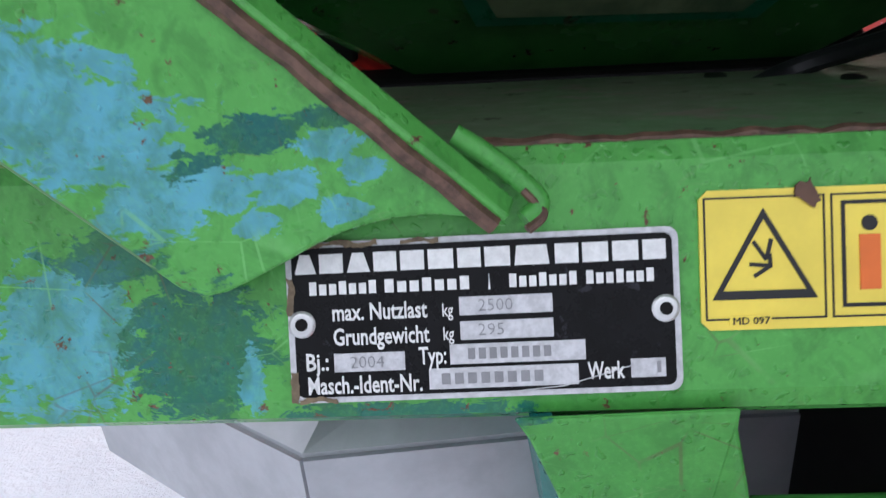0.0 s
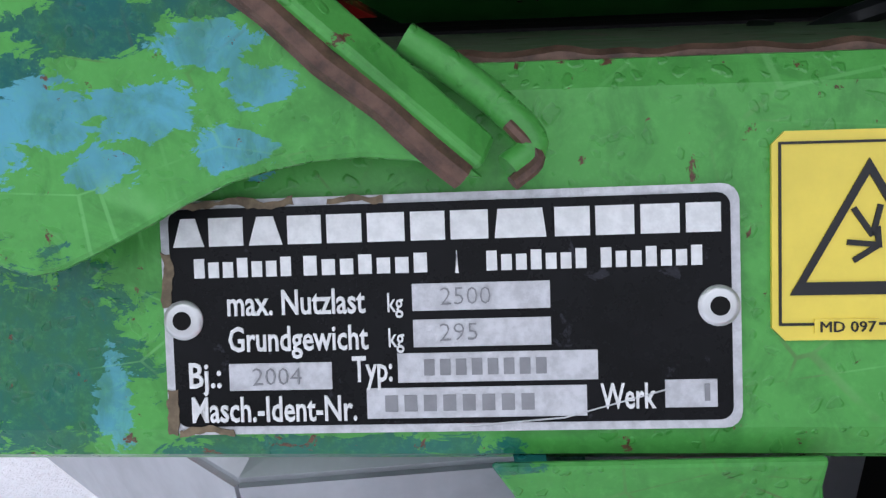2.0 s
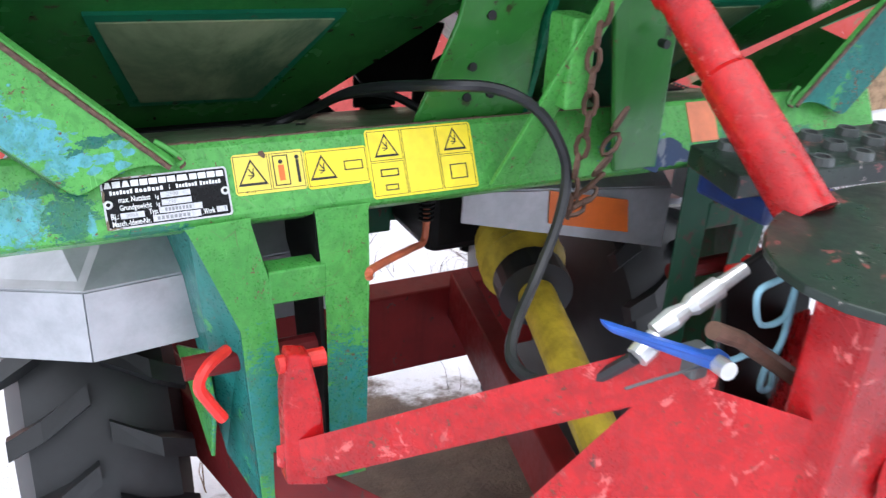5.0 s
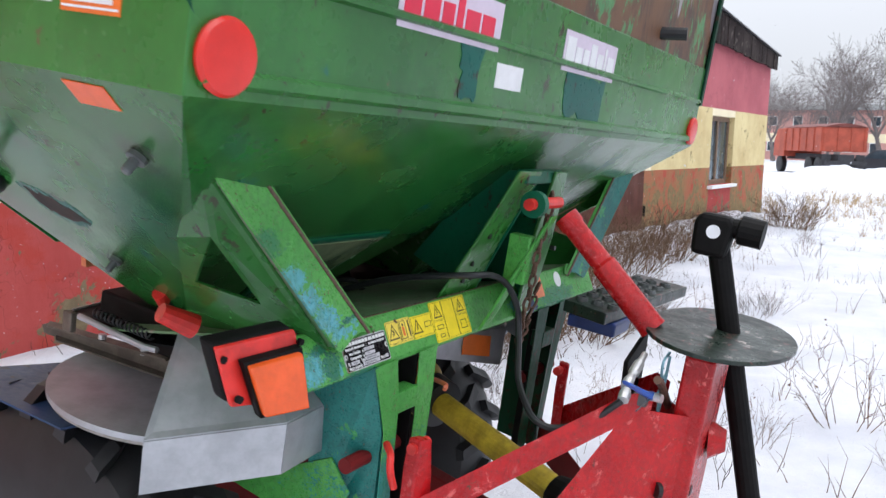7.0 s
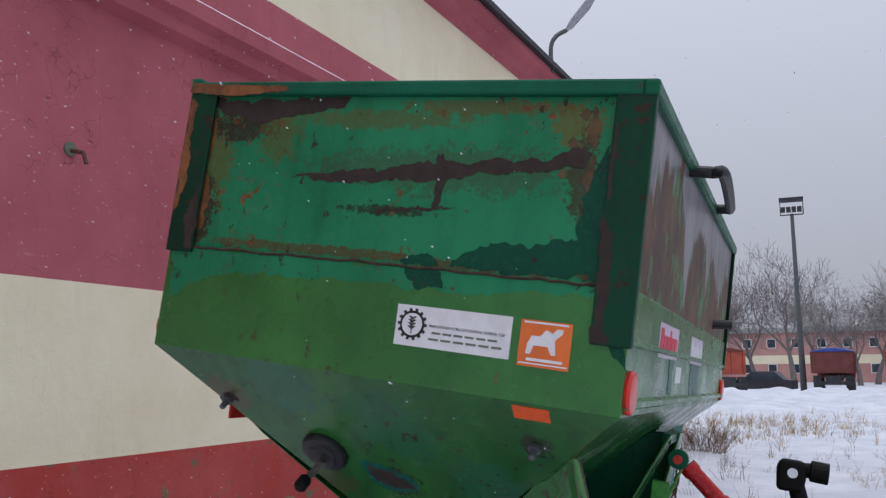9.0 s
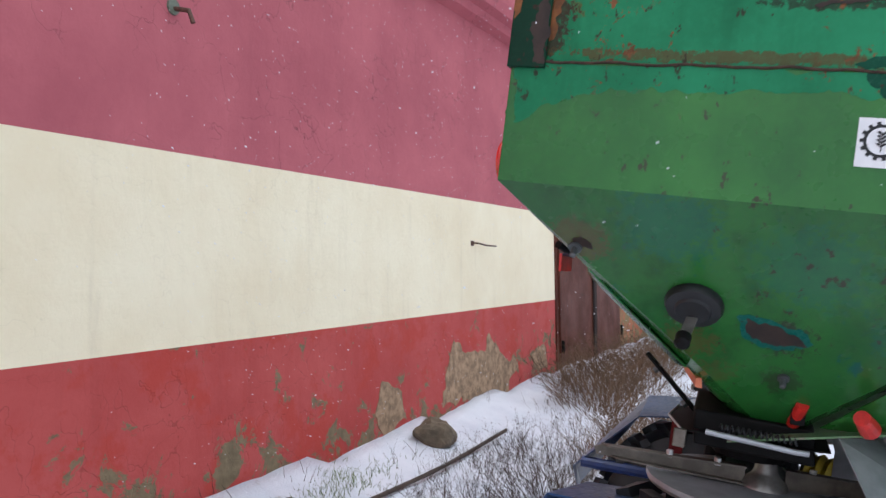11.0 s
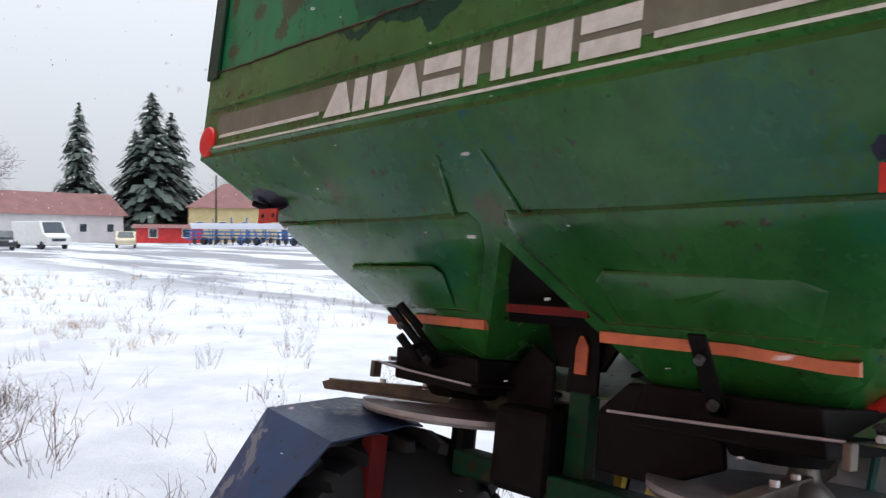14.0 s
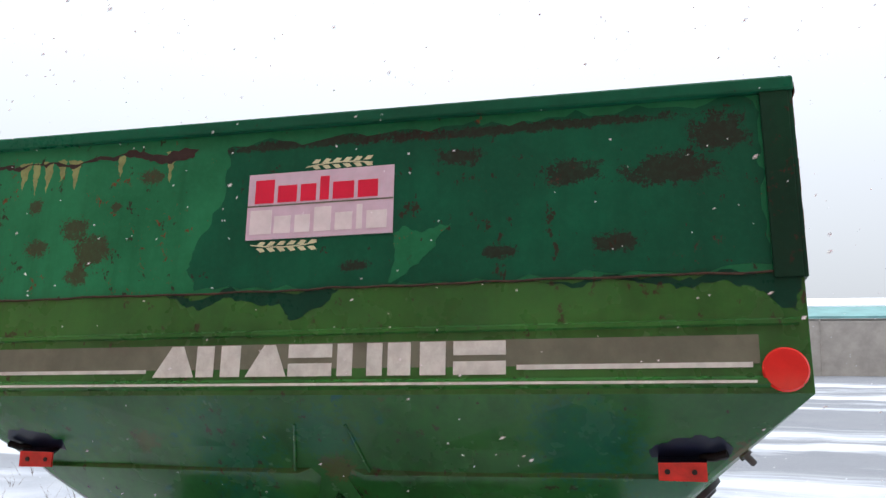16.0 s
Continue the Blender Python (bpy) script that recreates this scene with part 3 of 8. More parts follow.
def stripe(name, u0, u1, z0, z1, material, label, proud=0.0, depth=0.4):
    """One painted band of the wall, a little uneven."""
    bm = box(u0, u1, -proud, depth, z0, z1)
    return part(name, bm, material, wall, label)


stripe("plinth_band", -9, D0, -0.3, 1.13, PLINTH, "peeling red plaster plinth")
stripe("cream_band", -9, D0, 1.13, 2.21, CREAM, "cream plaster band")
stripe("rose_band", -9, D0, 2.21, 4.0, ROSE, "cracked rose plaster band")
stripe("lintel_band", D0, TURN, DTOP, 4.0, ROSE, "rose plaster over the door")
stripe("upper_rose_band", -9, TURN, 4.30, 4.75, ROSE, "weathered rose strip", 0.0)
stripe("upper_cream_band", -9, TURN, 4.75, 5.9, CREAM, "cream upper wall")
stripe("jamb_plinth", D1, TURN, -0.3, 1.13, PLINTH_WORN, "peeling red plaster plinth")
stripe("jamb_cream", D1, TURN, 1.13, 2.21, CREAM, "cream plaster band")
stripe("jamb_rose", D1, TURN, 2.21, DTOP, ROSE, "rose plaster band")
W0, W1, WZ0, WZ1 = 12.9, 14.35, 0.80, 2.08
for nm, a, b in (("far_wall", TURN, W0), ("far_wall", W1, END)):
    stripe(nm + "_plinth", a, b, -0.3, 1.13, PLINTH_WORN, "peeling plinth", 0.0)
    stripe(nm + "_cream", a, b, 1.13, 2.21, CREAM_WORN, "cream plaster", 0.0)
stripe("far_wall_sill", W0, W1, -0.3, WZ0, PLINTH, "plinth under the window")
stripe("far_wall_head", W0, W1, WZ1, 2.21, CREAM, "cream plaster over the window")
stripe("far_wall_rose", TURN, END, 2.21, 3.40, ROSE, "rose plaster band")
part("end_wall", box(END - 0.4, END, 0.4, 9.0, -0.3, 3.40), PLINTH, wall)
part("back_wall", box(-9, END, 9.0, 9.4, -0.3, 5.9), ROSE, wall)
part("near_end_wall", box(-9.4, -9, 0.0, 9.4, -0.3, 5.9), ROSE, wall)
part("turn_wall", box(TURN - 0.4, TURN, 0.4, 9.0, 3.6, 5.9), ROSE, wall)
# moulded ledge with snow, upper eave
bm = slab([(-9, 0.0, 4.0), (-9, -0.10, 4.04), (-9, -0.12, 4.12), (-9, -0.20, 4.16), (-9, -0.22, 4.27), (-9, 0.0, 4.30), (-9, 0.4, 4.30), (-9, 0.4, 4.0)], (9 + 9.3, 0, 0))
part("ledge", bm, ROSE, wall, "dark red moulded plaster ledge", smooth=False)
part("ledge_snow", slab([(-9, -0.21, 4.275), (-9, -0.03, 4.305), (-9, -0.02, 4.35), (-9, -0.17, 4.31)], (9 + 9.3, 0, 0)), SNOW_CAP, wall, "thin snow on the ledge")
part("ledge_block", box(9.3, 9.75, -0.24, 0, 3.95, 4.2), ROSE, wall, bevel=0.02)
part("eave", slab([(-9, 0.0, 5.9), (-9, -0.12, 5.95), (-9, -0.16, 6.05), (-9, -0.30, 6.10), (-9, -0.30, 6.20), (-9, 0.4, 6.3), (-9, 0.4, 5.9)], (9 + TURN, 0, 0)), ROSE, wall, "rose moulded eave")
part("roof", slab([(-9.4, -0.38, 6.20), (TURN, -0.38, 6.20), (TURN, 9.4, 8.0), (-9.4, 9.4, 8.0)], (0, 0, 0.08)), ROOF_DARK, wall, "dark roof sheet edge")
part("far_roof", slab([(TURN, -0.08, 4.06), (END + 0.1, -0.08, 3.44), (END + 0.1, 9.4, 5.4), (TURN, 9.4, 5.9)], (0, 0, 0.10)), ROOF_DARK, wall, "dark roof sheet")
rf = random.Random(12)
for i in range(34):
    a = TURN + 0.05 + i * (END - TURN) / 34
    b = a + (END - TURN) / 34 - rf.uniform(0.004, 0.02)
    z0, z1 = 3.40 - 0.030 * (a - TURN) + rf.uniform(-0.02, 0.02), 4.12 - 0.092 * (a - TURN)
    part("fascia_board", box(a, b, -0.13 - rf.uniform(0, 0.012), -0.10, z0, z1), FASCIA, wall, "weathered dark fascia board")
part("fascia_cap", slab([(TURN, -0.18, 4.125), (END + 0.08, -0.18, 3.49), (END + 0.08, -0.02, 3.52), (TURN, -0.02, 4.155)], (0, 0, 0.03)), ROOF_DARK, wall, "dark roof edge")
part("downpipe_stub", tube(curve([(9.85, -0.06, 4.1), (9.9, -0.16, 4.0), (9.9, -0.16, 3.7), (9.88, -0.03, 3.6)]), 0.035), ROSE, wall)

# two-leaf door, window, small wall fittings
door = thing("door_1", "tall brown two-leaf plank door, one leaf ajar", "door", WALL, kind="structure")
part("door_frame", box(D0, D0 + 0.07, -0.02, 0.2, 0.1, DTOP), DOOR_BROWN, door)
part("door_frame", box(D1 - 0.07, D1, -0.02, 0.2, 0.1, DTOP), DOOR_BROWN, door)
part("door_frame", box(D0 + 0.07, D1 - 0.07, -0.02, 0.2, DTOP - 0.08, DTOP), DOOR_BROWN, door)
leaf = part("door_leaf", box(D0 + 0.07, 8.05, -0.05, -0.01, 0.20, DTOP - 0.06), DOOR_BROWN, door, "brown sheeted door leaf", bevel=0.006)
part("handle", tube([(7.93, -0.06, 1.55), (7.93, -0.11, 1.55), (7.93, -0.11, 1.80), (7.93, -0.06, 1.80)], 0.012), BLACK, leaf)
for z in (0.45, 1.5, 2.65):
    part("hinge", rod((D0 + 0.09, -0.07, z), (D0 + 0.09, -0.07, z + 0.16), 0.02), BLACK, leaf)
leaf = part("door_leaf", slab([(8.08, -0.03, 0.20), (D1 - 0.07, -0.05, 0.20), (D1 - 0.07, -0.05, DTOP - 0.06), (8.08, -0.03, DTOP - 0.06)], (0, 0.035, 0)), DOOR_BROWN, door, "brown sheeted door leaf", bevel=0.005)
for z in (0.45, 1.5, 2.65):
    part("hinge", rod((D1 - 0.09, -0.08, z), (D1 - 0.09, -0.08, z + 0.16), 0.02), BLACK, leaf)
# raised dark strip added to draw the shaded gap between the leaves
part("leaf_gap_strip", box(8.01, 8.12, -0.085, -0.052, 0.22, DTOP - 0.10), FASCIA, door, "dark strip standing in for the shaded gap between the leaves", bevel=0.004)
win = thing("window_1", "narrow old window with a pale sill in the plastered wall", "window", WALL, kind="structure")
for a, b, c, d in ((W0, W0 + 0.09, WZ0, WZ1), (W1 - 0.09, W1, WZ0, WZ1), (W0 + 0.09, W1 - 0.09, WZ1 - 0.09, WZ1), (W0 + 0.09, W1 - 0.09, WZ0, WZ0 + 0.09), (13.58, 13.66, WZ0 + 0.09, WZ1 - 0.09)):
    part("window_frame", box(a, b, 0.10, 0.18, c, d), FRAME_WOOD, win)
part("pane", box(W0 + 0.09, 13.58, 0.13, 0.145, WZ0 + 0.09, WZ1 - 0.09), GLASS_DARK, win)
part("pane", box(13.66, W1 - 0.09, 0.13, 0.145, WZ0 + 0.09, WZ1 - 0.09), GLASS_DARK, win)
part("window_sill", box(W0 - 0.08, W1 + 0.08, -0.10, 0.12, WZ0 - 0.06, WZ0 - 0.003), SNOW_CAP, win, "snowy sill")
hook = thing("wall_hook", "short rusty iron bar sticking out of the cream wall", "hook", WALL)
part("bar", tube([(4.0, 0.02, 1.79), (4.0, -0.06, 1.79), (4.12, -0.09, 1.77), (4.38, -0.09, 1.765)], 0.009), CHAIN, hook)
part("plate", box(3.96, 4.02, -0.008, 0.01, 1.765, 1.815), CHAIN, hook)
for u, z in ((0.0, 3.02), (-1.0, 3.55)):
    pin = thing("wall_pin", "rusty iron pin in a broken plaster hole", "pin", WALL)
    part("pin", tube([(u, 0.03, z), (u + 0.02, -0.10, z - 0.03), (u + 0.03, -0.12, z - 0.10)], 0.014), CHAIN, pin)
    part("collar", turned(((0, 0.05), (1, 0.045)), (u, 0.01, z), (u, -0.012, z), 10), STRIPE_GREY, pin)
lamp = thing("street_lamp", "grey street lamp on a curved arm at the roof edge", "lamp", WALL)
part("arm", tube(curve([(8.1, -0.3, 6.15), (8.1, -0.3, 6.55), (8.12, -0.38, 6.72), (8.2, -0.52, 6.82)]), 0.035), GALV_DARK, lamp)
part("head", rings([[Vector((8.20, -0.52, 6.82)) + Vector((math.cos(a) * w, 0, math.sin(a) * w * 0.5)) + Vector((0.14 * s, -0.45 * s, 0.55 * s)) for a in (2 * math.pi * k / 10 for k in range(10))] for s, w in ((0, 0.04), (0.15, 0.10), (0.7, 0.13), (1, 0.05))]), GALV, lamp, smooth=True)


# ---- the fertiliser spreader, on its own axes ----
XH, YR, YF, ZK, ZS, ZT = 1.10, 0.755, -0.43, 1.62, 1.875, 2.305
spreader = thing("fertiliser_spreader", "worn green mounted fertiliser spreader with rusty hopper extension", "spreader", TILT)

# hopper: straight band below the extension, then two funnels
END_K, FRONT_K, ZB, ZV = 1.09, 1.05, 1.135, 1.395


def rear_at(x, z):
    """The rear slope, which falls back further towards the funnel's outer corner."""
    d = ZK - z
    share = min(1, max(0, (abs(x) - 0.25) / (XH - d * END_K - 0.25)))
    return YR - d * (0.88 + 0.17 * share)



def funnel(s):
    """One of the twin funnels; s is the side, -1 or 1."""

    def ring(z):
        d = ZK - z
        inner = 0.0 if z >= ZV else (ZV - z) * 0.95
        o, r, f = XH - d * END_K, rear_at(XH, z), YF + d * FRONT_K
        c = min(0.022, d * 0.06)
        mid = max(0.25, inner + 0.001)
        row = [(inner, f), (o - c, f), (o, f + c), (o, r - 2 * c), (o - 1.2 * c, r - 0.4 * c), (o - 3 * c, rear_at(o - 3 * c, z)), ((o + mid) / 2, rear_at((o + mid) / 2, z)), (mid, rear_at(mid, z)), (inner, rear_at(inner, z))]
        return [(s * x, y, z) for x, y in row]

    return rings([ring(z) for z in (ZK, 1.5, ZV, 1.30, 1.20, ZB)])


hopper = part("hopper_band", rings([[(-XH + e, YF + e, z), (XH - e, YF + e, z), (XH - e, YR - e, z), (-XH + e, YR - e, z)] for z, e in ((ZK, 0.0), (ZS, 0.0), (ZS, 0.005), (ZK + 0.004, 0.005))], None, False), GREEN, spreader, "green hopper wall", bevel=0.008)
fun = [part("funnel", funnel(s), GREEN_LOW, spreader, "green sloping hopper funnel") for s in (-1, 1)]
# pressed ridges and lips on the rear and front
for y, sgn in ((YR, 1), (YF, -1)):
    part("pressed_ridge", slab([(-XH + 0.02, y, 1.632), (-XH + 0.02, y + sgn * 0.012, 1.638), (-XH + 0.02, y + sgn * 0.012, 1.650), (-XH + 0.02, y, 1.656)], (2 * XH - 0.04, 0, 0)), GREEN, hopper)
    part("pressed_ridge", slab([(-XH + 0.02, y, 1.760), (-XH + 0.02, y + sgn * 0.008, 1.764), (-XH + 0.02, y + sgn * 0.008, 1.772), (-XH + 0.02, y, 1.776)], (2 * XH - 0.04, 0, 0)), GREEN, hopper)


def on_rear(x, z, lift=0.0):
    return Vector((x, rear_at(x, z), z)) + lift * Vector((0, 0.715, -0.699))


def on_front(x, z, lift=0.0):
    return Vector((x, YF + (ZK - z) * FRONT_K, z)) + lift * Vector((0, -0.69, -0.724))


def on_end(y, z, lift=0.0, s=-1):
    return Vector((s * (XH - (ZK - z) * END_K), y, z)) + lift * Vector((s * 0.676, 0, -0.737))


# raised pressings on the rear slopes: a broad panel on each funnel and a small one on it
def pressing(outline, height, inset, base, parent):
    """A pressed panel with sloping sides: outline in across and up, counted on the slope."""
    n = len(outline)
    cx, cz = sum(p[0] for p in outline) / n, sum(p[1] for p in outline) / n
    inner = []
    for i in range(n):
        x1, z1 = outline[i]
        d = Vector((cx - x1, cz - z1)).normalized()
        inner.append((x1 + d.x * inset, z1 + d.y * inset * 0.8))
    rows = [[on_rear(x, z, base - 0.002) for x, z in outline], [on_rear(x, z, base + 0.001) for x, z in outline], [on_rear(x, z, base + height) for x, z in inner]]
    bm = rings(rows)
    return part("pressed_panel", bm, GREEN_LOW, parent, "", bevel=0.003, smooth=True)


for s in (-1, 1):
    f = fun[0 if s < 0 else 1]
    pressing([(s * x, z) for x, z in ((0.055, 1.452), (0.895, 1.456), (0.875, 1.42), (0.690, 1.245), (0.185, 1.245), (0.055, 1.385), (0.035, 1.43))], 0.013, 0.034, 0.0, f)
    pressing([(s * x, z) for x, z in ((0.25, 1.352), (0.62, 1.352), (0.655, 1.335), (0.60, 1.262), (0.24, 1.262), (0.225, 1.335))], 0.006, 0.016, 0.013, f)
    part("crease", tube([on_rear(s * 0.065, 1.555, 0.0), on_rear(s * 0.105, 1.425, 0.004)], 0.0045, 8), GREEN_LOW, f, smooth=True)

# extension: four sheets, angle posts, rim, weld bead
ext = part("extension_end", box(-XH + 0.006, -XH + 0.012, YF + 0.01, YR - 0.01, ZS, ZT), GREEN_TOP, spreader, "rust-streaked green extension end sheet")
ext_r = part("extension_rear", slab([(-XH + 0.01, YR - 0.012, ZS), (XH - 0.01, YR - 0.012, ZS), (XH - 0.01, YR - 0.012, ZT + 0.040), (-XH + 0.01, YR - 0.012, ZT)], (0, 0.006, 0)), GREEN_TOP, spreader, "rust-stained green extension rear sheet")
ext_f = part("extension_front", box(-XH + 0.01, XH - 0.01, YF + 0.006, YF + 0.012, ZS - 0.06, ZT), RUST_FRONT, spreader, "heavily rusted extension front sheet")
part("extension_end", box(XH - 0.012, XH - 0.006, YF + 0.01, YR - 0.01, ZS, ZT), GREEN_TOP, spreader)
for x in (-1, 1):
    for y, s in ((YR, 1), (YF, -1)):
        low = 1.86 if s > 0 else 1.755
        w_ = 0.018 if s < 0 else 0.060
        post = box(min(x * XH, x * (XH - w_)), max(x * XH, x * (XH - w_)), min(y + s * 0.008, y - s * 0.002), max(y + s * 0.008, y - s * 0.002), low, ZT)
        a, b = x * (XH + 0.008), x * (XH - 0.002)
        box(min(a, b), max(a, b), min(y + s * 0.008, y - s * 0.075), max(y + s * 0.008, y - s * 0.075), low, ZT, post)
        part("corner_post", post, GREEN_POST_AND_SHADE, spreader, "dark green angle-iron corner post", bevel=0.003)
for a, b, c, d, nm in ((-XH - 0.012, XH + 0.012, YR - 0.02, YR + 0.012, 0), (-XH - 0.012, XH + 0.012, YF - 0.012, YF + 0.02, 0), (-XH - 0.012, -XH + 0.02, YF + 0.02, YR - 0.02, 1), (XH - 0.02, XH + 0.012, YF + 0.02, YR - 0.02, 1)):
    up_l, up_r = (0.010, 0.045) if c > 0.5 else (0.0, 0.0)
    part("rim", slab([(a, c, ZT - 0.035 + up_l), (b, c, ZT - 0.035 + up_r), (b, c, ZT + up_r), (a, c, ZT + up_l)], (0, d - c, 0)), GREEN_DARK, spreader, "dark green folded rim", bevel=0.006)
RUSTY = plain("rusty weld", lin(62, 44, 32), 0.75, 0.2, 0.5, 40, 0.5)


def bead(a, b, wob=0.006, r=0.003, n=90):
    a, b = Vector(a), Vector(b)
    return tube([a.lerp(b, i / n) + Vector((0, 0, wob * noise.noise((i * 0.3, a.x * 3 + a.y, 2)))) for i in range(n + 1)], r, 6)


part("weld_seam", bead((-XH - 0.001, YF, ZS), (-XH - 0.001, YR, ZS)), RUSTY, spreader, "rough rusty weld bead")
part("weld_seam", bead((-XH, YR + 0.001, ZS), (XH, YR + 0.001, ZS)), RUSTY, spreader, "rough rusty weld bead")


def blot(name, outline, place, material, parent, label="", ragged=0.012, lift=0.0012, steps=5, seed=0):
    """A stain or paint patch of its own ragged shape, lying on a surface; place maps two numbers to a point and lift."""
    pts = []
    n = len(outline)
    for i in range(n):
        a, b = outline[i], outline[(i + 1) % n]
        steps_ab = max(steps, min(40, int(math.hypot(b[0] - a[0], b[1] - a[1]) / (ragged * 0.30 + 0.0005))))
        for k in range(steps_ab):
            t = k / steps_ab
            q = ((1 - t) * a[0] + t * b[0], (1 - t) * a[1] + t * b[1])
            f1, f2 = 0.30 / (ragged + 0.001), 1.1 / (ragged + 0.001)
            pts.append(tuple(q[e] + ragged * (noise.noise((q[0] * f1, q[1] * f1, seed + 7 * e)) + 0.55 * noise.noise((q[0] * f2, q[1] * f2, seed + 3 + 7 * e))) for e in (0, 1)))
    bm = bmesh.new()
    up = [bm.verts.new(place(*q, lift)) for q in pts]
    lo = [bm.verts.new(place(*q, 0.0)) for q in pts]
    bm.faces.new(up)
    for i in range(len(pts)):
        bm.faces.new((up[i], up[i - 1], lo[i - 1], lo[i]))
    return part(name, bm, material, parent, label)


SCAR = plain("dark rust scar", lin(45, 31, 24), 0.7, 0, 0.4, 30, 0.4)
SCAR_RUST = plain("orange-brown rust", lin(120, 72, 34), 0.75, 0, 0.4, 22, 0.4)
OLD_RUST = plain("olive-brown rust stain", lin(86, 66, 38), 0.75, 0, 0.4, 22, 0.4)
WET = paint("wet dark green", lin(16, 74, 54), lin(12, 58, 44), None, 0.6, 0.1, (52, 36, 30), 0.26, 0.2)
WET_TEAL = paint("bluish green overspray", lin(22, 96, 84), lin(18, 78, 70), None, 0.6, 0.0, rough=0.30, streak=0.2)


def end_face(y, z, lift):
    return Vector((-XH + 0.006 - lift, y, z))


def end_band(y, z, lift):
    return Vector((-XH - lift, y, z))


def rear_face(x, z, lift):
    return Vector((x, YR - 0.006 + lift, z))


def rear_band(x, z, lift):
    return Vector((x, YR + lift, z))


def front_face(x, z, lift):
    return Vector((x, YF + 0.006 - lift, z))


def front_band(x, z, lift):
    return Vector((x, YF - lift, z))


blot("rust_scar", [(0.42, 2.069), (0.25, 2.089), (0.02, 2.119), (-0.22, 2.134), (-0.29, 2.164), (-0.31, 2.144), (-0.29, 2.119), (-0.05, 2.089), (0.16, 2.064), (0.32, 2.059)], end_face, SCAR, ext, "long dark rust scar", 0.014)
blot("rust_scar", [(0.045, 2.134), (0.03, 2.094), (0.035, 2.014), (0.02, 2.014), (0.01, 2.094), (0.02, 2.134)], end_face, SCAR, ext, "", 0.008, 0.0018)
blot("rust_scar", [(0.18, 1.999), (0.05, 2.014), (-0.02, 2.014), (0.05, 2.006), (0.17, 1.992)], end_face, SCAR, ext, "", 0.008)
for i, (y, z, w, h) in enumerate(((-0.315, 2.20, 0.016, 0.05), (-0.29, 2.235, 0.022, 0.014), (-0.31, 2.10, 0.012, 0.04), (-0.28, 2.17, 0.010, 0.02), (-0.26, 2.10, 0.008, 0.015))):
    blot("rust_scar", [(y + w, z), (y, z + h), (y - w, z), (y, z - h)], end_face, OLD_RUST, ext, "", 0.014, 0.0008, 8, i)
blot("dent_stain", [(0.72, 2.26), (0.45, 2.262), (0.28, 2.275), (0.30, 2.24), (0.44, 2.22), (0.56, 2.20), (0.66, 2.225)], end_face, SCAR, ext, "dark rusty dent", 0.014)
blot("rust_edge", [(0.74, 2.27), (0.72, 1.90), (0.685, 1.90), (0.66, 2.0), (0.69, 2.1), (0.66, 2.18), (0.69, 2.22)], end_face, SCAR_RUST, ext, "orange-brown rust edge", 0.022, 0.0006)
blot("rust_edge", [(0.46, 2.29), (0.76, 2.30), (0.76, 2.275), (0.62, 2.265), (0.46, 2.28)], lambda y, z, l: Vector((-XH - 0.0125 - l, y, z)), SCAR_RUST, ext, "", 0.004)
blot("wet_patch", [(-0.35, 2.16), (-0.30, 2.05), (-0.32, 1.97), (-0.22, 1.945), (-0.12, 1.95), (-0.06, 1.915), (-0.02, 1.885), (-0.40, 1.88), (-0.42, 2.05)], end_face, WET, ext, "dark wet patch", 0.02, 0.0005)
blot("wet_patch", [(0.10, 1.895), (0.03, 1.91), (0.0, 1.885), (0.02, 1.878), (0.08, 1.878)], end_face, WET, ext, "", 0.01, 0.0006)
blot("wet_patch", [(0.08, 1.87), (-0.01, 1.87), (-0.02, 1.84), (0.05, 1.825)], end_band, WET, hopper, "", 0.012)
blot("wet_patch", [(-0.36, 1.87), (-0.43, 1.87), (-0.43, 1.71), (-0.40, 1.74), (-0.385, 1.82)], end_band, WET, hopper, "", 0.012)
def post_side(y, z, lift):
    return Vector((-XH - 0.008 - lift, y, z))


blot("rust_edge", [(-0.356, 2.02), (-0.372, 2.0), (-0.385, 1.90), (-0.38, 1.80), (-0.395, 1.758), (-0.357, 1.758), (-0.357, 1.88)], post_side, SCAR, spreader, "dark rust on the post's edge", 0.010, 0.0006, 6, 21)
blot("rust_edge", [(-0.358, 2.22), (-0.368, 2.2), (-0.366, 2.08), (-0.372, 2.06), (-0.358, 2.05)], post_side, SCAR, spreader, "", 0.007, 0.0006, 6, 22)
blot("rust_edge", [(0.682, 2.05), (0.70, 2.0), (0.72, 1.95), (0.71, 1.87), (0.682, 1.87)], post_side, SCAR, spreader, "", 0.010, 0.0006, 6, 23)
blot("rust_edge", [(0.76, 2.26), (0.735, 2.25), (0.745, 2.15), (0.73, 2.08), (0.745, 1.98), (0.76, 1.96)], post_side, SCAR_RUST, spreader, "", 0.010, 0.0006, 6, 24)
blot("repaint_edge", [(0.745, 1.874), (0.735, 1.745), (0.71, 1.755), (0.64, 1.80), (0.52, 1.822), (0.17, 1.832), (-0.10, 1.829), (-0.22, 1.848), (-0.36, 1.852), (-0.36, 1.874)], end_band, GREEN_TOP, hopper, "lighter repaint under the seam", 0.012, 0.0004, 8, 4)


def end_slope(y, z, lift):
    return on_end(y, z, lift)


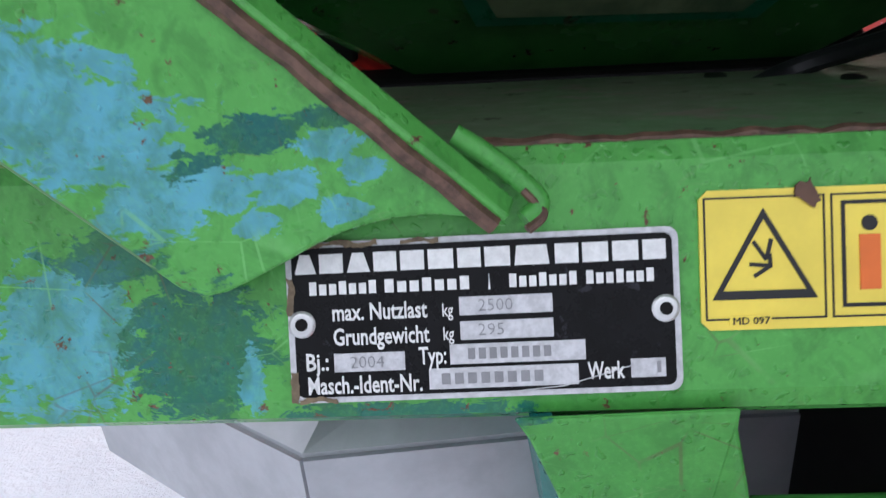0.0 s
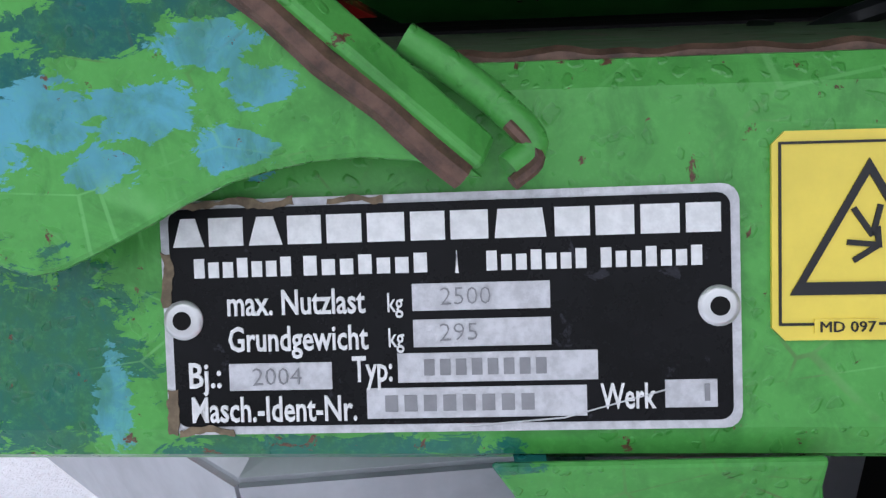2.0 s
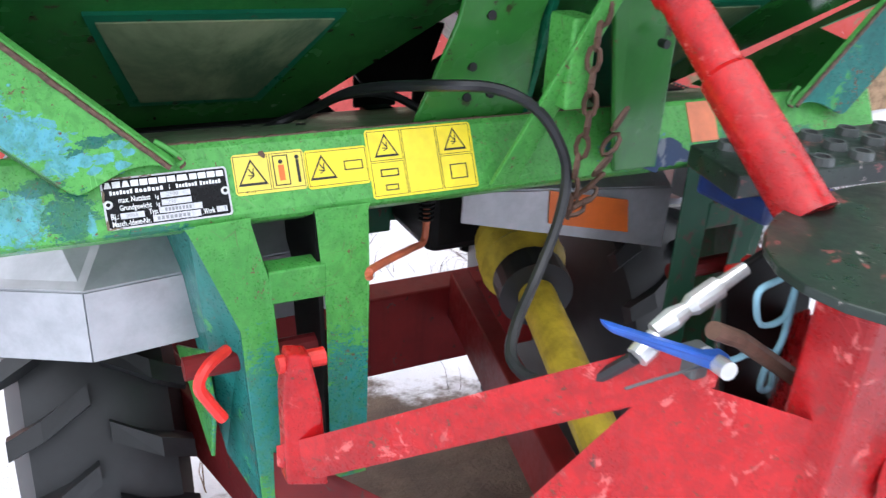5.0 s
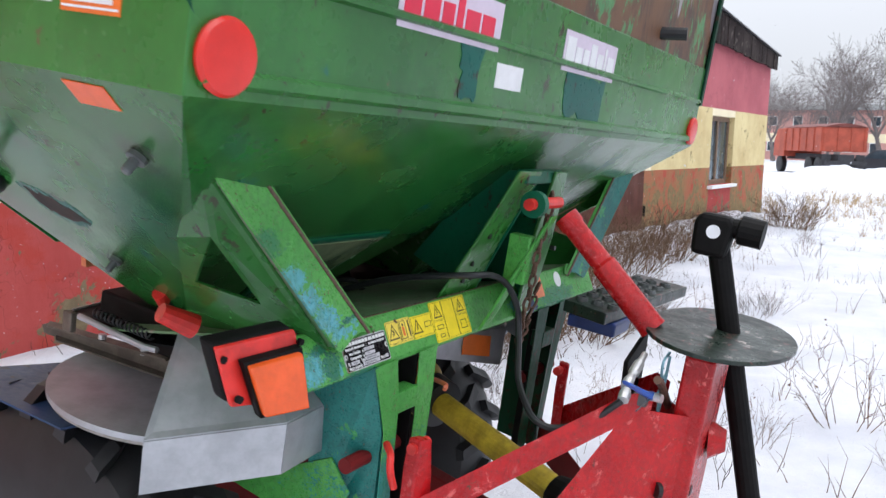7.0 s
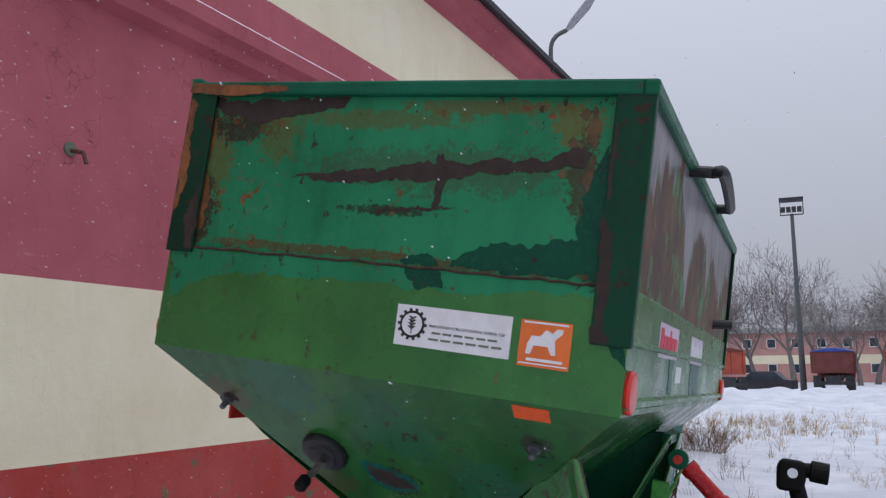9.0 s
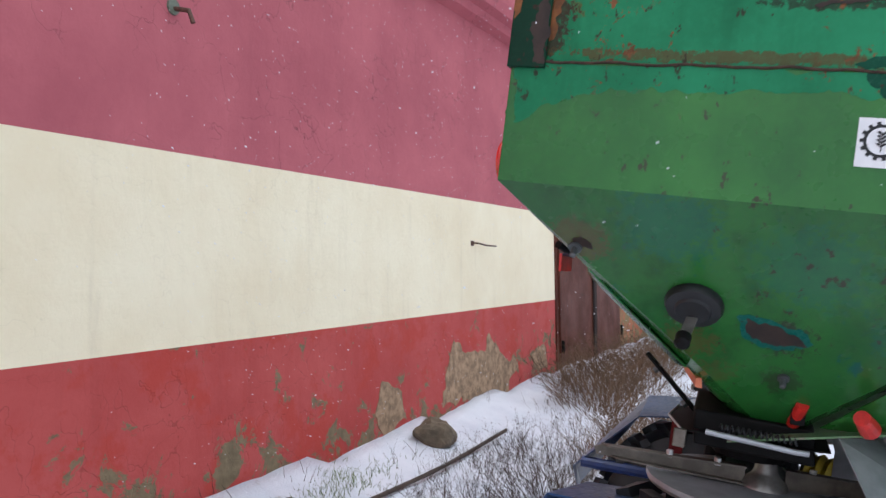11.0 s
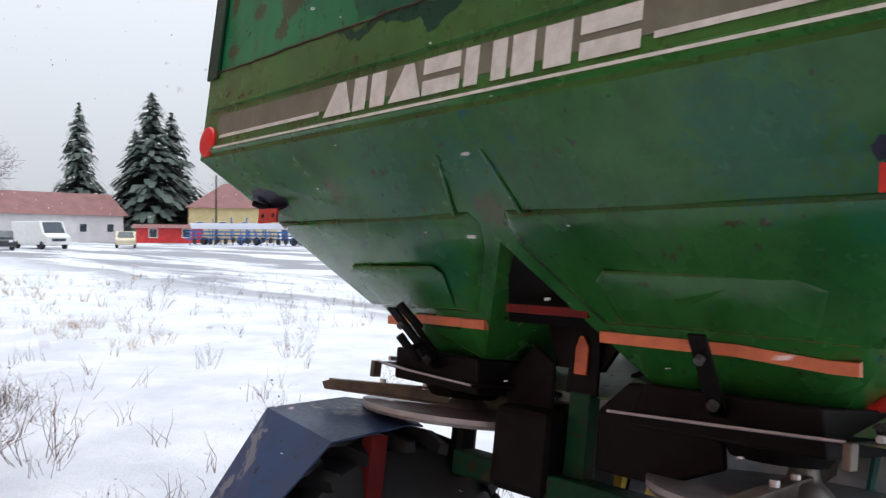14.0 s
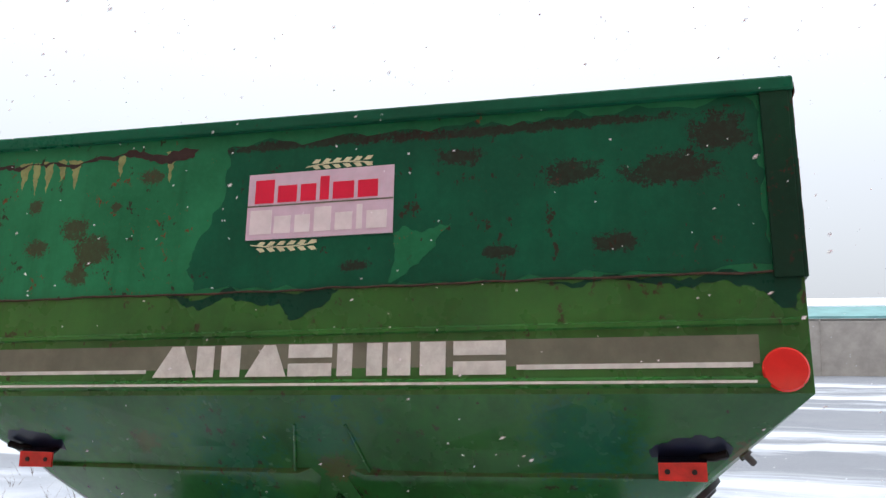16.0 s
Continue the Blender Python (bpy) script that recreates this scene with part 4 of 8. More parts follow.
blot("bare_patch", [(0.255, 1.392), (0.20, 1.396), (0.12, 1.378), (0.095, 1.352), (0.14, 1.328), (0.20, 1.328), (0.245, 1.352)], end_slope, WET_TEAL, fun[0], "bluish rim of a bare patch", 0.012, 0.0005, 6, 2)
blot("bare_patch", [(0.238, 1.383), (0.19, 1.386), (0.125, 1.369), (0.112, 1.352), (0.15, 1.337), (0.20, 1.337), (0.232, 1.355)], end_slope, SCAR, fun[0], "bare rusty patch", 0.012, 0.0010, 6, 3)
blot("bare_patch", [(0.606, 1.514), (0.585, 1.522), (0.562, 1.512), (0.566, 1.500), (0.592, 1.500)], end_slope, SCAR, fun[0], "rust round the bolt", 0.008, 0.0006, 6, 5)
# rear extension: dark repaint over the lighter sheet
blot("dark_repaint", [(0.285, 2.27), (0.27, 2.12), (0.34, 2.0), (0.375, 1.93), (0.35, 1.882), (-1.03, 1.882), (-1.03, 2.27)], rear_face, GREEN_DARK, ext_r, "dark green repaint", 0.03, 0.0006, 10)
blot("old_paint", [(-0.19, 2.01), (-0.33, 2.02), (-0.30, 1.97), (-0.24, 1.92), (-0.19, 1.89)], rear_face, GREEN_TOP, ext_r, "lighter old paint", 0.02, 0.0012)
blot("rust_edge", [(1.05, 2.27), (0.36, 2.27), (0.38, 2.235), (0.62, 2.262), (0.80, 2.262), (1.03, 2.258)], rear_face, SCAR, ext_r, "rusty stain under the rim", 0.02, 0.0008)
RUN = plain("pale rusty dirt run", lin(132, 146, 92), 0.6, 0, 0.25, 30)
for x, w, h in ((0.915, 0.020, 0.075), (0.875, 0.012, 0.10), (0.835, 0.018, 0.09), (0.79, 0.014, 0.06), (0.745, 0.022, 0.085), (0.60, 0.014, 0.06), (0.445, 0.016, 0.09)):
    blot("dirt_run", [(x + w, 2.268), (x - w, 2.268), (x - w * 0.45, 2.268 - h * 0.6), (x, 2.268 - h), (x + w * 0.4, 2.268 - h * 0.55)], rear_face, RUN, ext_r, "pale rusty run", 0.008, 0.0005, 5, int(x * 100))
blot("wet_patch", [(0.42, 1.872), (0.36, 1.855), (0.10, 1.84), (0.07, 1.80), (-0.02, 1.83), (-0.06, 1.872)], rear_band, WET, hopper, "dark wet streak", 0.02, 0.0006)
blot("wet_patch", [(-0.50, 1.872), (-0.90, 1.855), (-1.0, 1.84), (-1.09, 1.78), (-1.09, 1.872)], rear_band, WET, hopper, "", 0.02, 0.0006)
# reflectors
for x, y, s in ((-1.047, YR, 1), (1.047, YR, 1), (-1.047, YF, -1), (1.047, YF, -1)):
    r = part("reflector", turned(((0, 0.044), (0.5, 0.046), (0.9, 0.042), (1, 0.034)), (x, y, 1.668), (x, y + s * 0.014, 1.668), 28), REFLECTOR, spreader, "round red reflector", smooth=True)

# rear stripe film with block letters as plain shapes
part("stripe", box(-1.0, 1.0, YR, YR + 0.001, 1.682, 1.742), STRIPE_GREY, hopper, "grey stripe film")
part("stripe", box(-0.985, -0.49, YR + 0.0012, YR + 0.002, 1.674, 1.685), LETTER, hopper, "white line")
part("stripe", box(0.452, 0.985, YR + 0.0012, YR + 0.002, 1.674, 1.683), LETTER, hopper, "white line")
part("stripe", box(-0.99, 0.99, YR + 0.013, YR + 0.0135, 1.641, 1.647), LETTER, hopper, "thin white line")


def block(points, name="block_shape"):
    """A plain block of the lettering: points are shares across and up."""
    return part(name, slab([(0.432 - u * 0.898, YR + 0.0012, 1.664 + v * 0.076) for u, v in points], (0, 0.0012, 0)), LETTER, hopper, "weathered white block")


for u0, u1, lean, slot in ((0.0, 0.128, 0.05, ""), (0.135, 0.268, 0.0, "down"), (0.285, 0.405, 0.05, ""), (0.41, 0.535, 0.02, "across"), (0.55, 0.675, 0.0, "hole"), (0.69, 0.845, 0.0, "down"), (0.865, 1.0, 0.0, "across")):
    w = u1 - u0
    if lean > 0.03:
        block([(u0, 0), (u0 + w * 0.44, 1), (u0 + w * 0.72, 1), (u1, 0)])
    elif slot == "down":
        block([(u0, 0), (u0, 1), (u0 + w * 0.40, 1), (u0 + w * 0.40, 0)])
        block([(u0 + w * 0.56, 0), (u0 + w * 0.56, 1), (u1, 1), (u1, 0)])
    elif slot == "across":
        block([(u0, 0), (u0, 0.40), (u1, 0.40), (u1, 0)])
        block([(u0, 0.58), (u0, 1), (u1, 1), (u1, 0.58)])
    else:
        block([(u0, 0), (u0, 1), (u0 + w * 0.34, 1), (u0 + w * 0.34, 0)])
        block([(u0 + w * 0.66, 0), (u0 + w * 0.66, 1), (u1, 1), (u1, 0)])

# dealer's board on the rear: pale panels with block shapes, wheat sprigs in arcs
sign = part("dealer_board", box(-0.188, 0.205, YR - 0.006, YR - 0.002, 2.008, 2.182), LILAC, ext_r, "pale lilac dealer sticker")
part("divider", box(-0.188, 0.205, YR - 0.002, YR - 0.0014, 2.094, 2.098), STRIPE_GREY, sign)


def bars(parent, material, y, s, x0, x1, z0, z1, shares):
    for a, b, tall in shares:
        p, q = x0 + (x1 - x0) * a, x0 + (x1 - x0) * b
        h = z1 if tall else z0 + (z1 - z0) * 0.72
        part("block_shape", box(min(p, q), max(p, q), min(y, y + s * 0.0012), max(y, y + s * 0.0012), z0, h), material, parent)


bars(sign, LETTER_RED, YR - 0.002, 1, 0.185, -0.165, 2.103, 2.165, ((0, 0.15, 1), (0.18, 0.33, 0), (0.36, 0.48, 0), (0.51, 0.58, 1), (0.61, 0.77, 0), (0.80, 0.95, 0)))
bars(sign, WHITE, YR - 0.002, 1, 0.195, -0.18, 2.022, 2.085, ((0, 0.16, 1), (0.18, 0.30, 0), (0.33, 0.44, 0), (0.47, 0.59, 1), (0.62, 0.74, 0), (0.77, 0.81, 1), (0.84, 0.98, 0)))
SPRIG = plain("pale wheat print", lin(206, 214, 176), 0.5, 0, 0.1)
for cx, cz, sg in ((-0.04, 2.195, 1), (0.10, 1.993, -1)):
    stem = part("wheat_sprig", tube([(cx + 0.09 - 0.03 * i, YR - 0.005, cz + sg * (0.006 - 0.0009 * (i - 3) ** 2)) for i in range(7)], 0.0018, 5), SPRIG, ext_r, "printed wheat sprig")
    for i in range(6):
        for v in (-1, 1):
            x, z = cx + 0.075 - 0.028 * i, cz + sg * 0.004
            part("grain", slab([(x, YR - 0.006, z + v * 0.003), (x - 0.012, YR - 0.006, z + v * 0.014), (x - 0.026, YR - 0.006, z + v * 0.012), (x - 0.018, YR - 0.006, z + v * 0.003)], (0, 0.0012, 0)), SPRIG, stem)

# stickers on the end
st = part("sticker", box(-XH - 0.0012, -XH, -0.189, 0.081, 1.702, 1.7915), WHITE, hopper, "white paper sticker with a round gear emblem")
EY, EZ = 0.041, 1.750
part("emblem", turned(((0, 0.030), (1, 0.030)), (-XH - 0.0012, EY, EZ), (-XH - 0.002, EY, EZ), 28), INK, st)
part("emblem", turned(((0, 0.0245), (1, 0.0245)), (-XH - 0.002, EY, EZ), (-XH - 0.0026, EY, EZ), 28), WHITE, st)
for i in range(14):
    a = i * math.pi / 7
    part("tooth", slab([(-XH - 0.0012, EY + math.cos(a + d) * r, EZ + math.sin(a + d) * r) for r, d in ((0.029, -0.12), (0.0355, -0.09), (0.0355, 0.09), (0.029, 0.12))], (-0.0008, 0, 0)), INK, st)
part("emblem", tube([(-XH - 0.0028, EY, EZ - 0.020), (-XH - 0.0028, EY, EZ + 0.016)], 0.0012, 5), INK, st)
for i in range(4):
    for s in (-1, 1):
        part("grain", slab([(-XH - 0.0026, EY, EZ - 0.012 + i * 0.007), (-XH - 0.0026, EY + s * 0.010, EZ - 0.004 + i * 0.007), (-XH - 0.0026, EY + s * 0.003, EZ - 0.003 + i * 0.007)], (-0.0006, 0, 0)), INK, st)
TURN_END = Matrix(((0, 0, -1, -XH - 0.0015), (-1, 0, 0, 0.000), (0, 1, 0, 1.7475), (0, 0, 0, 1)))
writing("ИМПОРТНАЯ СЕЛЬХОЗТЕХНИКА, СЕМЕНА, СЗР", 0.0085, TURN_END, INK, st, width=0.176)
for z, a, b in ((1.736, -0.008, -0.165), (1.722, -0.002, -0.178)):
    for i in range(6):
        p = a + (b - a) * i / 6
        part("print_bar", box(-XH - 0.0018, -XH - 0.0012, p + (b - a) / 7.5, p, z - 0.0022, z + 0.0026), STRIPE_GREY, st)
lg = part("sticker", box(-XH - 0.0012, -XH, -0.318, -0.208, 1.694, 1.790), ORANGE_DECAL, hopper, "orange maker's sticker with a white shape")
for p in ([(-0.222, 1.72), (-0.232, 1.72), (-0.238, 1.738), (-0.268, 1.738), (-0.276, 1.722), (-0.286, 1.722), (-0.282, 1.752), (-0.297, 1.768), (-0.297, 1.776), (-0.285, 1.776), (-0.276, 1.766), (-0.262, 1.772), (-0.250, 1.758), (-0.232, 1.758), (-0.224, 1.74)], [(-0.225, 1.706), (-0.302, 1.706), (-0.302, 1.712), (-0.225, 1.712)]):
    part("white_shape", slab([(-XH - 0.0012, y - 0.002, z) for y, z in p], (-0.0008, 0, 0)), WHITE, lg)
for p in ([(-0.215, 1.787), (-0.310, 1.787), (-0.310, 1.783), (-0.215, 1.783)], [(-0.211, 1.699), (-0.315, 1.699), (-0.315, 1.702), (-0.211, 1.702)]):
    part("white_shape", slab([(-XH - 0.0012, y, z) for y, z in p], (-0.0008, 0, 0)), WHITE, lg)
part("sticker", slab([on_end(-0.205, 1.612, 0.0), on_end(-0.285, 1.612, 0.0), on_end(-0.285, 1.585, 0.0), on_end(-0.205, 1.585, 0.0)], (-0.001, 0, -0.001)), ORANGE, fun[0], "orange marker film")

# dealer's stickers on the front
fs = part("sticker", slab([(-0.718, YF, 1.752), (-0.392, YF, 1.752), (-0.392, YF, 1.836), (-0.718, YF, 1.836)], (0, -0.0015, 0)), LILAC, hopper, "pale dealer sticker with red block shapes")
bars(fs, LETTER_RED, YF - 0.0015, -1, -0.705, -0.405, 1.765, 1.824, ((0, 0.15, 1), (0.18, 0.33, 0), (0.36, 0.48, 0), (0.51, 0.58, 1), (0.61, 0.77, 0), (0.80, 0.95, 0)))
fs = part("sticker", slab([(-0.10, YF, 1.752), (0.22, YF, 1.752), (0.22, YF, 1.836), (-0.10, YF, 1.836)], (0, -0.0015, 0)), LILAC, hopper, "pale dealer sticker with white block shapes")
bars(fs, WHITE, YF - 0.0015, -1, -0.09, 0.21, 1.765, 1.824, ((0, 0.16, 1), (0.18, 0.30, 0), (0.33, 0.44, 0), (0.47, 0.59, 1), (0.62, 0.74, 0), (0.77, 0.81, 1), (0.84, 0.98, 0)))
fs = part("sticker", box(-0.385, -0.275, YF - 0.0012, YF, 1.690, 1.735), WHITE, hopper, "faded white number sticker")
blot("overspray", [(-0.52, 1.752), (-0.44, 1.752), (-0.45, 1.66), (-0.51, 1.665)], front_band, WET_TEAL, hopper, "bluish overspray", 0.012)
blot("overspray", [(-0.06, 1.752), (0.18, 1.752), (0.17, 1.655), (-0.05, 1.66)], front_band, WET_TEAL, hopper, "", 0.012)

# sight windows in the front slope
for s in (-1, 1):
    f = fun[0 if s < 0 else 1]
    quad = [(s * 0.543, 1.342), (s * 0.240, 1.339), (s * 0.320, 1.197), (s * 0.485, 1.202)]
    part("window_frame", slab([on_front(x * 1.0 + (0.014 if (x * s > 0.4) else -0.014) * s, z + (0.010 if z > 1.3 else -0.010)) for x, z in quad], (0, -0.004, -0.004)), GREEN_DARK, f, "dark window surround")
    part("sight_window", slab([on_front(x, z, 0.004) for x, z in quad], (0, -0.003, -0.003)), SIGHT, f, "cloudy plastic sight window")

# end fittings: bolts, shaft cover with lever
for y, z, r in ((0.60, 1.50, 0.008), (-0.237, 1.522, 0.008), (0.145, 1.262, 0.007)):
    b = part("bolt", turned(((0, r * 1.9), (0.25, r * 1.9), (0.26, r), (0.9, r), (1, r * 0.7)), on_end(y, z), on_end(y, z, 0.030), 12), GALV_DARK, fun[0], "dull zinc bolt")
cover = part("shaft_cover", turned(((0, 0.062), (0.3, 0.064), (0.7, 0.059), (0.8, 0.04), (1, 0.036)), on_end(0.345, 1.41), on_end(0.345, 1.41, 0.03), 30), RUBBER, spreader, "round black rubber shaft cover", smooth=True)
p0 = on_end(0.345, 1.40, 0.03)
p1 = Vector((-0.945, 0.352, 1.335))
part("lever", slab([p0 + Vector((0, 0.012, 0)), p0 + Vector((0, -0.012, 0)), p1 + Vector((0, -0.012, 0)), p1 + Vector((0, 0.012, 0))], (-0.006, 0, -0.006)), STEEL, cover, "short steel lever")
part("knob", turned(((0, 0.010), (0.2, 0.017), (0.8, 0.017), (1, 0.010)), p1 + Vector((0.012, 0, 0.008)), p1 + Vector((-0.022, 0, -0.016)), 14), BLACK, cover, smooth=True)
# rear fittings: red brackets, orange strips along the funnels, shutter levers
for s in (-1, 1):
    f = fun[0 if s < 0 else 1]
    br = part("bracket", slab([(s * 0.784, 0.655, 1.479), (s * 0.886, 0.655, 1.481), (s * 0.886, 0.653, 1.440), (s * 0.784, 0.653, 1.441)], (0, -0.006, 0)), RED_PART, spreader, "red painted bracket")
    part("bracket_top", slab([(s * 0.784, 0.649, 1.479), (s * 0.886, 0.649, 1.481), on_rear(s * 0.890, 1.492), on_rear(s * 0.784, 1.492)], (0, 0, -0.005)), NAVY, br)
    blot("paint_patch", [(s * 0.768, 1.488), (s * 0.93, 1.488), (s * 0.945, 1.515), (s * 0.92, 1.534), (s * 0.86, 1.538), (s * 0.80, 1.525), (s * 0.768, 1.508)], on_rear, NAVY, f, "navy blue paint patch above the bracket", 0.006, 0.0012, 6, 11)
    part("bracket_lug", tube([Vector((s * 0.875, 0.625, 1.490)), Vector((s * 0.905, 0.640, 1.492)), Vector((s * 0.930, 0.650, 1.500))], 0.009, 8), BLACK, br, "black lug")
    for x in (0.803, 0.860):
        part("hole", rod((s * x, 0.652, 1.460), (s * x, 0.6565, 1.460), 0.006, 10), INK, br)
    xs = [0.17, 0.30, 0.45, 0.60, 0.645]
    row = [on_rear(s * x, 1.222 - (0.012 if x > 0.5 else 0) , 0.0) for x in xs]
    part("orange_strip", rings([[p + Vector((0, 0.0, 0.012)), p + Vector((0, 0.014, 0.008)), p + Vector((0, 0.012, -0.014)), p + Vector((0, -0.004, -0.014))] for p in row]), TAPE, f, "orange painted edging strip")
    lv = part("shutter_lever", slab([(s * 0.417, 0.488, 1.242), (s * 0.452, 0.488, 1.242), (s * 0.410, 0.285, 1.045), (s * 0.372, 0.285, 1.045)], (0, 0.006, -0.006)), BLACK, spreader, "black shutter lever", bevel=0.002)
    for z, r_ in ((1.206, 0.009), (1.125, 0.011)):
        q = Vector((s * (0.434 - (1.242 - z) * 0.215), 0.488 - (1.242 - z) * 1.03, z))
        part("bolt", rod(q, q + Vector((0, 0.016, -0.014)), r_, 8), GALV_DARK, lv)
# crossed black lever on the far side
lv = part("adjusting_arm", tube(curve([(0.402, 0.455, 1.222), (0.404, 0.36, 1.135), (0.410, 0.27, 1.062), (0.425, 0.23, 1.045)], 4), 0.009), BLACK, spreader, "black cranked adjusting arm")
part("grip", rod((0.416, 0.482, 1.250), (0.388, 0.428, 1.195), 0.011), BLACK, lv)
part("grip", rod((0.403, 0.480, 1.172), (0.387, 0.425, 1.112), 0.011), BLACK, lv)
part("crosspiece", rod((0.395, 0.452, 1.142), (0.404, 0.385, 1.158), 0.008), BLACK, lv)

# dark base pan and central gear housing between the funnels
for s in (-1, 1):
    part("base_pan", rings([[(s * 0.22, 0.05, 1.05), (s * 0.60, 0.05, 1.05), (s * 0.60, 0.33, 1.05), (s * 0.22, 0.37, 1.05)], [(s * 0.24, 0.06, 1.136), (s * 0.60, 0.06, 1.136), (s * 0.59, 0.34, 1.136), (s * 0.24, 0.36, 1.136)]]), BLACK, spreader, "black shutter base pan", bevel=0.006)
    part("pan_edge", slab([(s * 0.16, 0.02, 1.075), (s * 0.60, 0.02, 1.09), (s * 0.66, 0.12, 1.09), (s * 0.64, 0.36, 1.085), (s * 0.45, 0.41, 1.08), (s * 0.20, 0.41, 1.07)], (0, 0, 0.004)), BLACK, spreader, "black base flange with a worn edge")
    part("worn_edge", tube([(s * 0.64, 0.362, 1.09), (s * 0.45, 0.412, 1.085), (s * 0.20, 0.412, 1.075)], 0.0032, 6), GALV, spreader, "bare bright flange edge")
    part("spring", tube([(s * 0.655 + 0.009 * math.cos(q * 0.8), 0.27 - q * 0.0016, 1.112 + 0.009 * math.sin(q * 0.8)) for q in range(110)], 0.0024, 5), HOSE, spreader, "black coil spring")
    part("pull_rod", tube([(s * 0.668, 0.30, 1.098), (s * 0.668, 0.10, 1.090), (s * 0.66, 0.07, 1.09)], 0.007, 8), GALV, spreader, "bright pull rod", smooth=True)
    part("clip", box(min(s * 0.655, s * 0.64), max(s * 0.655, s * 0.64), 0.345, 0.375, 1.045, 1.09), STEEL_BROWN, spreader, "dull clip", bevel=0.003)
    part("outlet", turned(((0, 0.09), (1, 0.11)), (s * 0.45, 0.2, 1.02), (s * 0.45, 0.2, 1.052), 20), BLACK, spreader)
part("gear_housing", box(0.02, 0.19, 0.06, 0.34, 0.84, 1.04), BLACK, spreader, "dark gear housing", bevel=0.02)
part("frame_crossbar", box(-0.50, 0.34, 0.24, 0.32, 0.84, 0.90), GREEN_POST_AND_SHADE, spreader, "dark green rear cross tube", bevel=0.006)
part("frame_upright", box(-0.045, 0.015, 0.235, 0.275, 0.82, 1.09), GREEN_POST_AND_SHADE, spreader, "dark green upright", bevel=0.004)
up = part("upright_plate", slab([(-0.060, 0.262, 1.085), (0.030, 0.262, 1.085), (0.020, 0.262, 1.245), (-0.060, 0.262, 1.245)], (0, 0.012, 0)), BLACK, spreader, "black upright plate", bevel=0.004)
part("cover_box", slab([(-0.085, 0.262, 0.930), (-0.080, 0.262, 1.065), (-0.150, 0.262, 1.128), (-0.245, 0.262, 1.136), (-0.365, 0.262, 1.118), (-0.385, 0.262, 0.990), (-0.245, 0.262, 0.930)], (0, 0.022, 0)), BLACK, spreader, "black folded cover plate", bevel=0.006)
part("cover_box", slab([(0.060, 0.262, 0.960), (0.070, 0.262, 1.150), (0.135, 0.262, 1.185), (0.220, 0.262, 1.100), (0.210, 0.262, 0.980)], (0, 0.012, 0)), BLACK, spreader, "black folded cover plate", bevel=0.005)
part("upright_head", slab([(-0.055, 0.235, 1.14), (0.08, 0.235, 1.14), (0.12, 0.235, 1.25), (-0.13, 0.235, 1.25)], (0, 0.02, 0)), BLACK, up, "black head plate", bevel=0.004)
part("marker", slab([(-0.034, 0.275, 1.130), (0.002, 0.275, 1.130), (0.002, 0.275, 1.190), (-0.008, 0.275, 1.218), (-0.020, 0.275, 1.218), (-0.034, 0.275, 1.194)], (0, 0.008, 0)), COPPER, up, "small orange tab", bevel=0.002)
# no real gusset: a black sheet that paints the V gap's dark inside
part("gusset", slab([on_rear(0.19, 1.20, -0.05), on_rear(-0.19, 1.20, -0.05), on_rear(-0.03, 1.385, -0.02)], (0, 0.004, 0)), BLACK, spreader)
part("red_bar", box(-0.155, 0.075, 0.425, 0.445, 1.254, 1.272), RED_DARK, spreader, "faded red cross strip")

